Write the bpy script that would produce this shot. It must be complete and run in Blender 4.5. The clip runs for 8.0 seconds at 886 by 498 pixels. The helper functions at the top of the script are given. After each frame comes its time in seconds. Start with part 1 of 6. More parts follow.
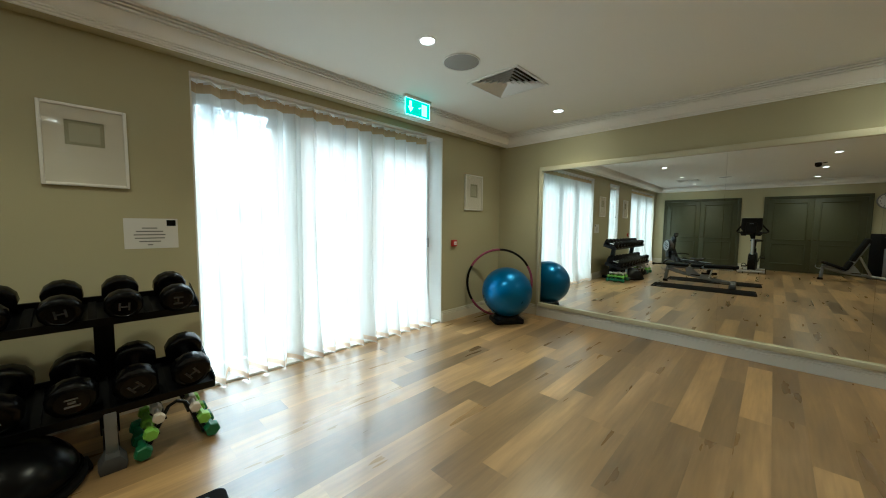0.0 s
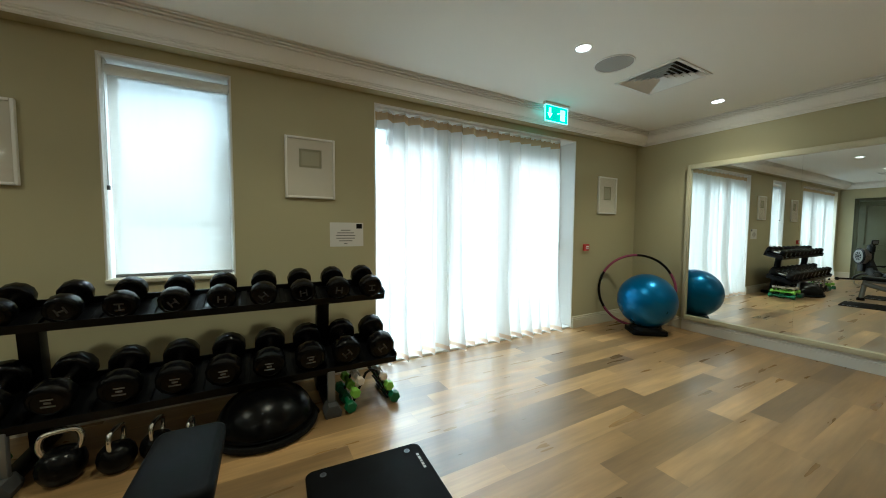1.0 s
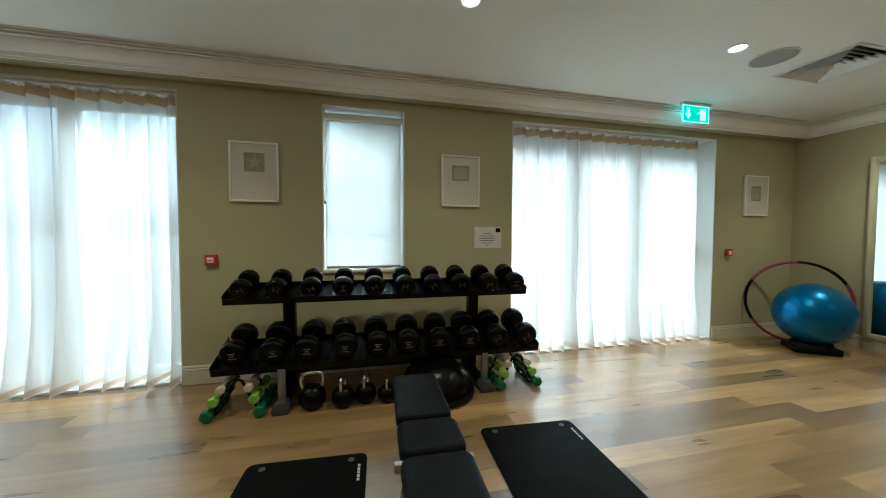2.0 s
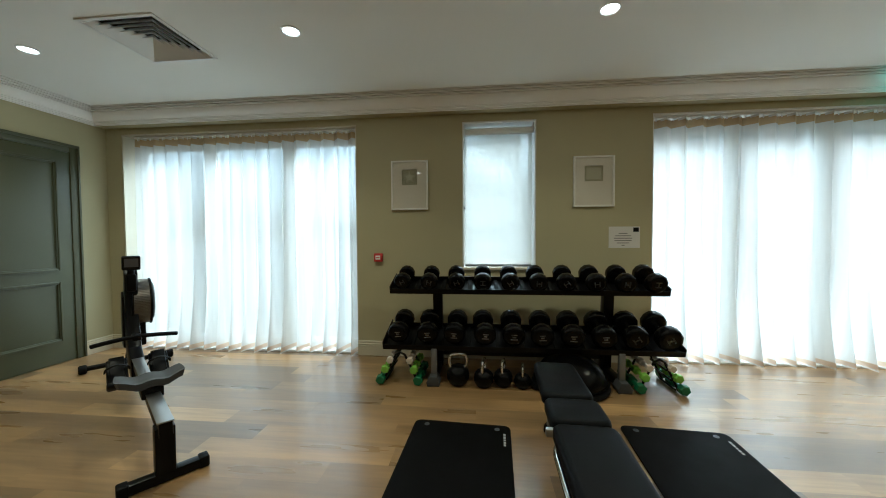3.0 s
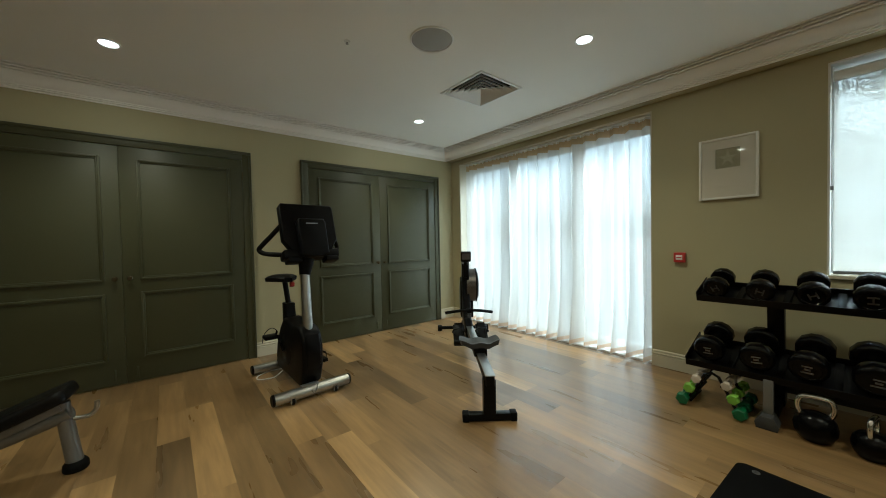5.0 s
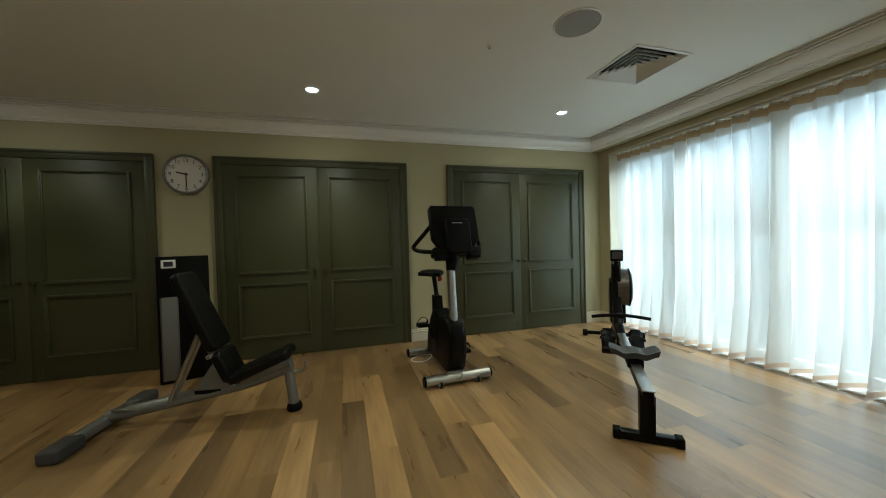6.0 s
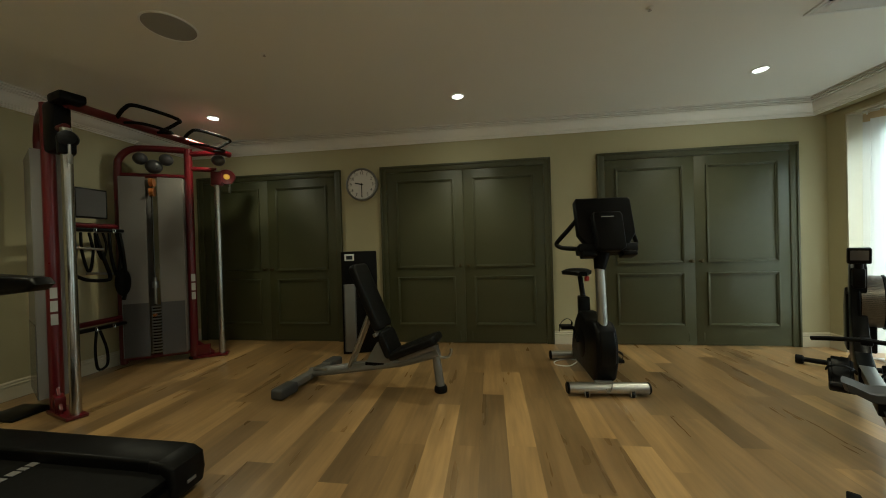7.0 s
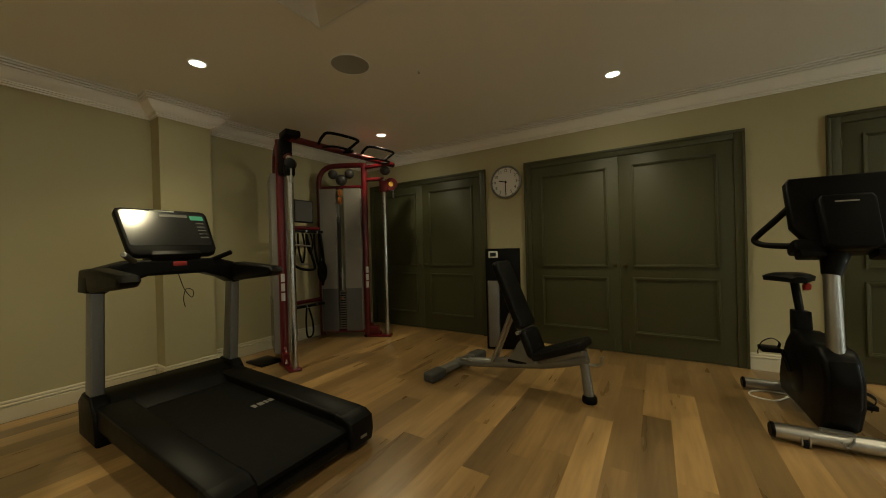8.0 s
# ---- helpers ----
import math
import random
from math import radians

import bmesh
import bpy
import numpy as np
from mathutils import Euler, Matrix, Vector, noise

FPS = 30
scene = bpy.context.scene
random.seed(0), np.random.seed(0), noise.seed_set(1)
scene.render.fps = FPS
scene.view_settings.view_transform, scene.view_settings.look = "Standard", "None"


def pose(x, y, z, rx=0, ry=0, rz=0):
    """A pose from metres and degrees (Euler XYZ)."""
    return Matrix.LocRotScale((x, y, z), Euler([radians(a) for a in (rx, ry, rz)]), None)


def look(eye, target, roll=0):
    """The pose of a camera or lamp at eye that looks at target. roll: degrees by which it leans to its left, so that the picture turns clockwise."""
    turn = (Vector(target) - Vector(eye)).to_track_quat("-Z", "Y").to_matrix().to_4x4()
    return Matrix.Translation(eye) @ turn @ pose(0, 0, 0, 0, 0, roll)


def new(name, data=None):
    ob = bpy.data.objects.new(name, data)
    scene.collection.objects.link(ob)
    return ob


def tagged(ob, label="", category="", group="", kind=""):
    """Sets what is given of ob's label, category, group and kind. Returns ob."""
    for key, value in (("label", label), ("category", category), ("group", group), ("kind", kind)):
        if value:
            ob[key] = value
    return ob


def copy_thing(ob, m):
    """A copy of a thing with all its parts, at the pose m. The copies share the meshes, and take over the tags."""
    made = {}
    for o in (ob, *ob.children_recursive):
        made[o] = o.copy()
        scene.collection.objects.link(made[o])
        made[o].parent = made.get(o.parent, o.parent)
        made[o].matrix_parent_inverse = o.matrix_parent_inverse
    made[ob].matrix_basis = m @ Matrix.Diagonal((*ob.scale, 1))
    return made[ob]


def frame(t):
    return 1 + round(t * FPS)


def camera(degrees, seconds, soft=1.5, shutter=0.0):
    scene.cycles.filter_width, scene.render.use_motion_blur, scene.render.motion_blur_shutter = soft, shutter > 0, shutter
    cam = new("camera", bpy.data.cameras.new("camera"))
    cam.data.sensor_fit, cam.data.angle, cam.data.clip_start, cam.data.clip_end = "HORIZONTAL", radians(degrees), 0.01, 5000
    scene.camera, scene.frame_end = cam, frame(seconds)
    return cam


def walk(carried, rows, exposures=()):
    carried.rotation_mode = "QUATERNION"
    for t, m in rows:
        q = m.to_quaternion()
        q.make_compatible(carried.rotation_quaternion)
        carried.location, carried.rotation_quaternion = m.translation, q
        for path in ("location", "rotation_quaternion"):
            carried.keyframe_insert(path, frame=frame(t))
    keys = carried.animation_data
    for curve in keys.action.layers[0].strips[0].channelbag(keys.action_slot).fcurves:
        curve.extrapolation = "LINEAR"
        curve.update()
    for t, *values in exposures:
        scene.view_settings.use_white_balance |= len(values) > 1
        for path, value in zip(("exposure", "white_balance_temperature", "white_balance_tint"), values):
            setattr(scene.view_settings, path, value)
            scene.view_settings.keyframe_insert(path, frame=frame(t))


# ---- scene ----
# ------------------------------------------------------------------ camera
cam = camera(105.0, 8.0, soft=1.0)
# seconds, eye x y z, yaw (left of north), pitch, roll
PATH = [
    (0.0, 5.498, -3.234, 1.364, -45.82, -4.24, 0.52),
    (0.5, 5.303, -3.120, 1.322, -37.69, -3.42, 0.34),
    (1.0, 5.052, -3.130, 1.324, -29.14, -3.24, 0.37),
    (1.5, 4.737, -3.197, 1.295, -21.77, -2.58, 0.39),
    (3.0, 4.321, -3.599, 1.277, 5.78, -1.83, -0.33),
    (3.5, 4.323, -3.655, 1.278, 17.02, -1.77, -0.61),
    (4.0, 4.314, -3.684, 1.270, 28.17, -1.52, -0.80),
    (4.5, 4.316, -3.704, 1.274, 39.49, -1.50, -0.93),
    (6.0, 4.328, -3.751, 1.266, 73.90, -1.07, -1.60),
    (6.5, 4.343, -3.735, 1.270, 85.86, -1.03, -1.65),
    (7.0, 4.323, -3.716, 1.237, 97.92, -0.46, -1.61),
    (7.5, 4.309, -3.694, 1.227, 110.18, -0.26, -1.65),
    (8.0, 4.295, -3.710, 1.232, 121.95, -0.20, -1.53),
]


def heading(x, y, z, yaw, pitch, roll):
    a, b = radians(yaw), radians(pitch)
    way = Vector((-math.sin(a) * math.cos(b), math.cos(a) * math.cos(b), math.sin(b)))
    return look((x, y, z), Vector((x, y, z)) + way, roll)


# seconds, stops, kelvin, tint
EXPOSURES = [(0.0, 2.93, 4580, -2), (1.5, 2.89, 4540, -2), (3.0, 2.81, 4520, -1), (4.5, 2.74, 4660, -1), (6.0, 2.69, 4600, -3), (6.5, 2.67, 4640, -4), (7.0, 2.63, 4960, -5), (7.5, 2.6, 5280, -4), (8.0, 2.56, 5640, -2)]
walk(cam, [(row[0], heading(*row[1:])) for row in PATH], exposures=EXPOSURES)

# ------------------------------------------------------------------ sizes of the room
RX, RY, RZ = 10.14, -7.92, 2.74          # east wall, south wall, ceiling
MIRROR_X = 10.105
WIN_A = (0.20, 3.02, 0.0, 2.50)          # x from, x to, z from, z to
WIN_B = (4.165, 4.925, 0.94, 2.49)
WIN_C = (6.056, 8.806, 0.0, 2.50)
WALL_T = 0.36
BULK = 0.115                             # depth of the bulkhead over the north windows

# ------------------------------------------------------------------ world, sun, lamps
world = bpy.data.worlds.new("overcast_sky")
scene.world = world
world.use_nodes = True
wn = world.node_tree.nodes
sky = wn.new("ShaderNodeTexSky")
sky.sky_type, sky.sun_disc = "NISHITA", False
sky.sun_elevation, sky.sun_rotation = radians(48), radians(20)
sky.dust_density, sky.air_density = 8.0, 1.0
wn["Background"].inputs["Strength"].default_value = 0.078
haze = wn.new("ShaderNodeHueSaturation")
haze.inputs["Saturation"].default_value = 0.13
world.node_tree.links.new(sky.outputs[0], haze.inputs["Color"])
tint = wn.new("ShaderNodeMix")
tint.data_type, tint.blend_type = "RGBA", "MULTIPLY"
tint.inputs["Factor"].default_value, tint.inputs["B"].default_value = 1.0, (1.0, 0.995, 0.895, 1)
world.node_tree.links.new(haze.outputs[0], tint.inputs["A"])
world.node_tree.links.new(tint.outputs["Result"], wn["Background"].inputs["Color"])

sun_data = bpy.data.lights.new("sun", "SUN")
sun_data.energy, sun_data.angle, sun_data.color = 1.25, radians(60), (1.0, 0.86, 0.68)
sun_ob = new("sun", sun_data)
sun_ob.matrix_world = look((11.5, 17.8, 21.0), (5, 0, 0))

LENS_POWER, BEAM_POWER = 0.58, 8.2
DOWNLIGHTS = [(x, y) for y in (-1.28, -6.74) for x in (0.90, 3.02, 5.17, 7.32, 9.49)] + [(x, -4.0) for x in (0.90, 3.02, 5.17, 9.49)]

# ------------------------------------------------------------------ materials
def material(name, base, rough=0.5, metal=0.0, vary=0.12, scale=6.0, grain=0.0, grain_scale=120.0, bump=0.0, spec=0.5, coat=0.0, second=None, obj_random=0.0):
    """A surface with a base colour that varies at two scales, a little relief and uneven gloss."""
    m = bpy.data.materials.new(name)
    m.use_nodes = True
    nt = m.node_tree
    N, L = nt.nodes, nt.links
    b = N["Principled BSDF"]
    co = N.new("ShaderNodeTexCoord")
    big = N.new("ShaderNodeTexNoise")
    big.inputs["Scale"].default_value, big.inputs["Detail"].default_value = scale, 4.0
    small = N.new("ShaderNodeTexNoise")
    small.inputs["Scale"].default_value, small.inputs["Detail"].default_value = grain_scale, 2.0
    L.new(co.outputs["Object"], big.inputs["Vector"])
    L.new(co.outputs["Object"], small.inputs["Vector"])
    lo = [max(0.0, c * (1 - vary)) for c in base]
    hi = [min(1.0, c * (1 + vary)) for c in (second or base)]
    ramp = N.new("ShaderNodeMix")
    ramp.data_type = "RGBA"
    ramp.inputs["A"].default_value, ramp.inputs["B"].default_value = (*lo, 1), (*hi, 1)
    L.new(big.outputs["Fac"], ramp.inputs["Factor"])
    last = ramp.outputs["Result"]
    if grain:
        g = N.new("ShaderNodeMix")
        g.data_type, g.blend_type = "RGBA", "OVERLAY"
        g.inputs["Factor"].default_value = grain
        L.new(last, g.inputs["A"])
        L.new(small.outputs["Fac"], g.inputs["B"])
        last = g.outputs["Result"]
    if obj_random:
        info = N.new("ShaderNodeObjectInfo")
        hsv = N.new("ShaderNodeHueSaturation")
        mr = N.new("ShaderNodeMapRange")
        mr.inputs["To Min"].default_value, mr.inputs["To Max"].default_value = 1 - obj_random, 1 + obj_random
        L.new(info.outputs["Random"], mr.inputs["Value"])
        L.new(mr.outputs[0], hsv.inputs["Value"])
        L.new(last, hsv.inputs["Color"])
        last = hsv.outputs["Color"]
    L.new(last, b.inputs["Base Color"])
    rr = N.new("ShaderNodeMapRange")
    rr.inputs["To Min"].default_value, rr.inputs["To Max"].default_value = rough * 0.82, min(1.0, rough * 1.18)
    L.new(big.outputs["Fac"], rr.inputs["Value"])
    L.new(rr.outputs[0], b.inputs["Roughness"])
    b.inputs["Metallic"].default_value = metal
    b.inputs["Specular IOR Level"].default_value = spec
    b.inputs["Coat Weight"].default_value = coat
    if bump:
        bp = N.new("ShaderNodeBump")
        bp.inputs["Strength"].default_value, bp.inputs["Distance"].default_value = bump, 0.002
        L.new(small.outputs["Fac"], bp.inputs["Height"])
        L.new(bp.outputs["Normal"], b.inputs["Normal"])
    return m


def glow(name, colour, strength):
    m = bpy.data.materials.new(name)
    m.use_nodes = True
    b = m.node_tree.nodes["Principled BSDF"]
    b.inputs["Base Color"].default_value = (*colour, 1)
    b.inputs["Emission Color"].default_value = (*colour, 1)
    b.inputs["Emission Strength"].default_value = strength
    return m


def cloth(name, colour, clear, front=0.38, uneven=1.0):
    """Thin woven cloth that lets light through: some passes straight, the rest is scattered."""
    m = bpy.data.materials.new(name)
    m.use_nodes = True
    N, L = m.node_tree.nodes, m.node_tree.links
    out = N["Material Output"]
    N.remove(N["Principled BSDF"])
    co, nz = N.new("ShaderNodeTexCoord"), N.new("ShaderNodeTexNoise")
    nz.inputs["Scale"].default_value, nz.inputs["Detail"].default_value = 3.0, 3.0
    mp = N.new("ShaderNodeMapping")
    mp.inputs["Scale"].default_value = (6, 6, 0.4)
    L.new(co.outputs["Object"], mp.inputs["Vector"])
    L.new(mp.outputs[0], nz.inputs["Vector"])
    # upright streaks: uneven weave, with fold shading put into the colour as well
    mix_c = N.new("ShaderNodeMix")
    mix_c.data_type = "RGBA"
    mix_c.inputs["A"].default_value = (*[c * (1 - 0.22 * uneven) for c in colour], 1)
    mix_c.inputs["B"].default_value = (*[min(1, c * (1 + 0.07 * uneven)) for c in colour], 1)
    L.new(nz.outputs["Fac"], mix_c.inputs["Factor"])
    tl, df, tr = N.new("ShaderNodeBsdfTranslucent"), N.new("ShaderNodeBsdfDiffuse"), N.new("ShaderNodeBsdfTransparent")
    L.new(mix_c.outputs["Result"], tl.inputs["Color"])
    L.new(mix_c.outputs["Result"], df.inputs["Color"])
    a, b = N.new("ShaderNodeMixShader"), N.new("ShaderNodeMixShader")
    a.inputs[0].default_value = front
    L.new(tl.outputs[0], a.inputs[1])
    L.new(df.outputs[0], a.inputs[2])
    thin = N.new("ShaderNodeMapRange")
    thin.inputs["From Min"].default_value, thin.inputs["From Max"].default_value = 0.3, 0.7
    thin.inputs["To Min"].default_value, thin.inputs["To Max"].default_value = clear * (1 - 0.45 * uneven), clear * (1 + 0.45 * uneven)
    L.new(nz.outputs["Fac"], thin.inputs["Value"])
    L.new(thin.outputs[0], b.inputs[0])
    L.new(a.outputs[0], b.inputs[1])
    L.new(tr.outputs[0], b.inputs[2])
    L.new(b.outputs[0], out.inputs["Surface"])
    return m


def oak(name):
    """Oak-look vinyl planks: each plank a tone of its own, soft streaks and grain along its length, satin gloss."""
    m = bpy.data.materials.new(name)
    m.use_nodes = True
    N, L = m.node_tree.nodes, m.node_tree.links
    b = N["Principled BSDF"]
    info, geo = N.new("ShaderNodeObjectInfo"), N.new("ShaderNodeNewGeometry")
    rnd = N.new("ShaderNodeMath")
    rnd.operation = "ADD"
    L.new(info.outputs["Random"], rnd.inputs[0])
    L.new(geo.outputs["Random Per Island"], rnd.inputs[1])
    frac = N.new("ShaderNodeMath")
    frac.operation = "FRACT"
    L.new(rnd.outputs[0], frac.inputs[0])
    off = N.new("ShaderNodeVectorMath")
    off.operation = "SCALE"
    off.inputs[0].default_value = (37.0, 91.0, 53.0)
    L.new(frac.outputs[0], off.inputs["Scale"])
    add = N.new("ShaderNodeVectorMath")
    L.new(geo.outputs["Position"], add.inputs[0])
    L.new(off.outputs[0], add.inputs[1])
    mp = N.new("ShaderNodeMapping")
    mp.inputs["Scale"].default_value = (1.6, 20.0, 20.0)
    L.new(add.outputs[0], mp.inputs["Vector"])
    grain = N.new("ShaderNodeTexNoise")
    grain.inputs["Scale"].default_value, grain.inputs["Detail"].default_value, grain.inputs["Distortion"].default_value = 2.0, 4.0, 0.0
    L.new(mp.outputs[0], grain.inputs["Vector"])
    mp2 = N.new("ShaderNodeMapping")
    mp2.inputs["Scale"].default_value = (0.7, 5.0, 5.0)
    L.new(add.outputs[0], mp2.inputs["Vector"])
    cloud = N.new("ShaderNodeTexNoise")
    cloud.inputs["Scale"].default_value, cloud.inputs["Detail"].default_value = 1.6, 3.0
    L.new(mp2.outputs[0], cloud.inputs["Vector"])
    tone = N.new("ShaderNodeValToRGB")
    cr = tone.color_ramp
    cr.elements[0].position, cr.elements[0].color = 0.0, (0.158, 0.100, 0.041, 1)
    cr.elements[1].position, cr.elements[1].color = 1.0, (0.46, 0.292, 0.112, 1)
    for p, c in ((0.16, (0.198, 0.125, 0.050)), (0.34, (0.248, 0.154, 0.057)), (0.52, (0.275, 0.173, 0.069)), (0.68, (0.315, 0.196, 0.073)), (0.84, (0.365, 0.229, 0.087))):
        e = cr.elements.new(p)
        e.color = (*c, 1)
    L.new(frac.outputs[0], tone.inputs["Fac"])
    soft_grain, soft_cloud = N.new("ShaderNodeMapRange"), N.new("ShaderNodeMapRange")
    for node, src, lo, hi, span in ((soft_grain, grain, 0.26, 0.66, 0.25), (soft_cloud, cloud, 0.25, 0.70, 0.27)):
        node.inputs["From Min"].default_value, node.inputs["From Max"].default_value = 0.5 - span, 0.5 + span
        node.inputs["To Min"].default_value, node.inputs["To Max"].default_value = lo, hi
        L.new(src.outputs["Fac"], node.inputs["Value"])
    g1 = N.new("ShaderNodeMix")
    g1.data_type, g1.blend_type = "RGBA", "OVERLAY"
    g1.inputs["Factor"].default_value = 0.40
    L.new(tone.outputs[0], g1.inputs["A"])
    L.new(soft_grain.outputs[0], g1.inputs["B"])
    g2 = N.new("ShaderNodeMix")
    g2.data_type, g2.blend_type = "RGBA", "OVERLAY"
    g2.inputs["Factor"].default_value = 0.72
    L.new(g1.outputs["Result"], g2.inputs["A"])
    L.new(soft_cloud.outputs[0], g2.inputs["B"])
    L.new(g2.outputs["Result"], b.inputs["Base Color"])
    rr = N.new("ShaderNodeMapRange")
    rr.inputs["To Min"].default_value, rr.inputs["To Max"].default_value = 0.23, 0.36
    L.new(cloud.outputs["Fac"], rr.inputs["Value"])
    L.new(rr.outputs[0], b.inputs["Roughness"])
    b.inputs["Specular IOR Level"].default_value = 0.9
    b.inputs["Coat Weight"].default_value, b.inputs["Coat Roughness"].default_value = 0.18, 0.45
    bp = N.new("ShaderNodeBump")
    bp.inputs["Strength"].default_value, bp.inputs["Distance"].default_value = 0.008, 0.001
    L.new(grain.outputs["Fac"], bp.inputs["Height"])
    L.new(bp.outputs["Normal"], b.inputs["Normal"])
    return m


def clear_glass(name, even=None):
    """Thin clear glass: light passes straight, with a little mirror gloss."""
    m = bpy.data.materials.new(name)
    m.use_nodes = True
    N, L = m.node_tree.nodes, m.node_tree.links
    N.remove(N["Principled BSDF"])
    fr, tr, gl, mx = N.new("ShaderNodeFresnel"), N.new("ShaderNodeBsdfTransparent"), N.new("ShaderNodeBsdfGlossy"), N.new("ShaderNodeMixShader")
    fr.inputs["IOR"].default_value, gl.inputs["Roughness"].default_value = 1.3, 0.02
    tr.inputs["Color"].default_value = (0.95, 0.97, 0.96, 1)
    if even:
        mx.inputs[0].default_value = even
    else:
        L.new(fr.outputs[0], mx.inputs[0])
    L.new(tr.outputs[0], mx.inputs[1])
    L.new(gl.outputs[0], mx.inputs[2])
    L.new(mx.outputs[0], N["Material Output"].inputs["Surface"])
    return m


WALL = material("olive_wall_paint", (0.400, 0.367, 0.220), 0.62, vary=0.05, scale=1.3, grain=0.05, grain_scale=260, bump=0.06, spec=0.35)
CEIL = material("ceiling_paint", (0.83, 0.82, 0.775), 0.8, vary=0.03, scale=0.8, grain=0.04, grain_scale=200, bump=0.05, spec=0.2)
CORNICE = material("cornice_paint", (0.82, 0.80, 0.76), 0.55, vary=0.04, scale=3, bump=0.03)
TRIM = material("trim_paint", (0.56, 0.52, 0.395), 0.45, vary=0.05, scale=4, bump=0.02)
MIRROR_TRIM = material("mirror_frame_paint", (0.47, 0.44, 0.30), 0.45, vary=0.05, scale=4, bump=0.02)
REVEAL = material("reveal_paint", (0.72, 0.71, 0.67), 0.6, vary=0.04, scale=3, bump=0.03)
DOOR = material("green_door_paint", (0.055, 0.057, 0.0245), 0.45, vary=0.06, scale=2.2, grain=0.06, grain_scale=90, bump=0.05, spec=0.45)
BRASS = material("aged_brass", (0.11, 0.092, 0.052), 0.42, 1.0, vary=0.15, scale=30)
WHITE = material("white_plastic", (0.78, 0.78, 0.76), 0.4, vary=0.03, scale=8)
PVC = material("white_window_frame", (0.78, 0.80, 0.80), 0.35, vary=0.03, scale=5)
DARK_SLOT = material("dark_duct", (0.02, 0.02, 0.02), 0.8, vary=0.2)
GRILLE = material("speaker_grille", (0.34, 0.34, 0.33), 0.6, vary=0.06, scale=40, grain=0.35, grain_scale=700)
BLACK = material("black_plastic", (0.003, 0.003, 0.0033), 0.42, vary=0.25, scale=14, bump=0.05, grain_scale=300, spec=0.12)
SATIN = material("black_painted_steel", (0.003, 0.003, 0.0033), 0.3, vary=0.2, scale=9, bump=0.03, spec=0.14)
RUBBER = material("black_rubber", (0.003, 0.003, 0.003), 0.6, vary=0.25, scale=22, bump=0.12, grain_scale=500, spec=0.12)
DUMB = material("black_urethane", (0.0016, 0.0016, 0.0018), 0.25, vary=0.3, scale=18, bump=0.05, grain_scale=260, spec=0.15)
CHROME = material("chrome", (0.78, 0.78, 0.77), 0.14, 1.0, vary=0.06, scale=30)
STEEL = material("brushed_steel", (0.43, 0.43, 0.42), 0.34, 1.0, vary=0.1, scale=14, bump=0.05, grain_scale=400)
COLUMN = material("polished_steel", (0.46, 0.455, 0.44), 0.24, 1.0, vary=0.08, scale=20)
SILVER = material("silver_paint", (0.21, 0.21, 0.205), 0.38, 0.6, vary=0.1, scale=8, bump=0.03)
GREY = material("grey_paint", (0.16, 0.165, 0.17), 0.42, 0.3, vary=0.1, scale=8)
MIDGREY = material("grey_foot_rubber", (0.05, 0.05, 0.05), 0.6, vary=0.15, scale=18, spec=0.3)
VINYL = material("charcoal_upholstery", (0.0045, 0.0052, 0.0066), 0.48, vary=0.16, scale=7, bump=0.25, grain_scale=420, spec=0.07)
BLACK_VINYL = material("black_upholstery", (0.0038, 0.0038, 0.0042), 0.45, vary=0.18, scale=7, bump=0.25, grain_scale=420, spec=0.18)
MAT = material("black_foam", (0.0036, 0.0036, 0.0036), 0.72, vary=0.15, scale=5, grain=0.2, grain_scale=500, bump=0.3, spec=0.06)
PRINT = material("pale_print", (0.45, 0.45, 0.44), 0.6, vary=0.05)
FAINT = material("faint_relief", (0.030, 0.030, 0.031), 0.5, vary=0.1)
DIM_PRINT = material("grey_print", (0.17, 0.165, 0.16), 0.6, vary=0.08)
BLUE = material("blue_ball_vinyl", (0.009, 0.135, 0.36), 0.29, 0.6, vary=0.1, scale=3, spec=0.6, coat=0.2)
PINK = material("dark_pink_foam", (0.22, 0.035, 0.085), 0.7, vary=0.1, scale=20, bump=0.15)
RED = material("red_powder_coat", (0.088, 0.0025, 0.006), 0.3, vary=0.12, scale=10, coat=0.15)
SIGNRED = material("red_plastic", (0.42, 0.03, 0.025), 0.4, vary=0.06)
YELLOW = material("yellow_print", (0.65, 0.42, 0.04), 0.5, vary=0.06)
ORANGE = material("orange_anodised", (0.55, 0.21, 0.06), 0.3, 0.6, vary=0.1)
GREEN = material("dark_green_neoprene", (0.012, 0.115, 0.035), 0.5, vary=0.12, scale=14, bump=0.1)
LIME = material("lime_neoprene", (0.22, 0.45, 0.03), 0.5, vary=0.1, scale=14, bump=0.1)
CREAM = material("cream_neoprene", (0.55, 0.48, 0.40), 0.5, vary=0.08, scale=14, bump=0.1)
FRAME_W = material("white_picture_frame", (0.76, 0.74, 0.69), 0.4, vary=0.04, scale=10)
CARD = material("white_mount_card", (0.70, 0.62, 0.53), 0.75, vary=0.02, scale=10)
ART = material("sand_coloured_art", (0.34, 0.31, 0.21), 0.8, vary=0.12, scale=24, grain=0.2, grain_scale=160)
ART2 = material("pale_star_shell", (0.46, 0.41, 0.30), 0.8, vary=0.1, scale=30)
PAPER = material("white_paper", (0.63, 0.61, 0.58), 0.5, vary=0.02)
SHROUD = material("smoked_grey_acrylic", (0.205, 0.195, 0.185), 0.3, vary=0.06, scale=4, coat=0.1)
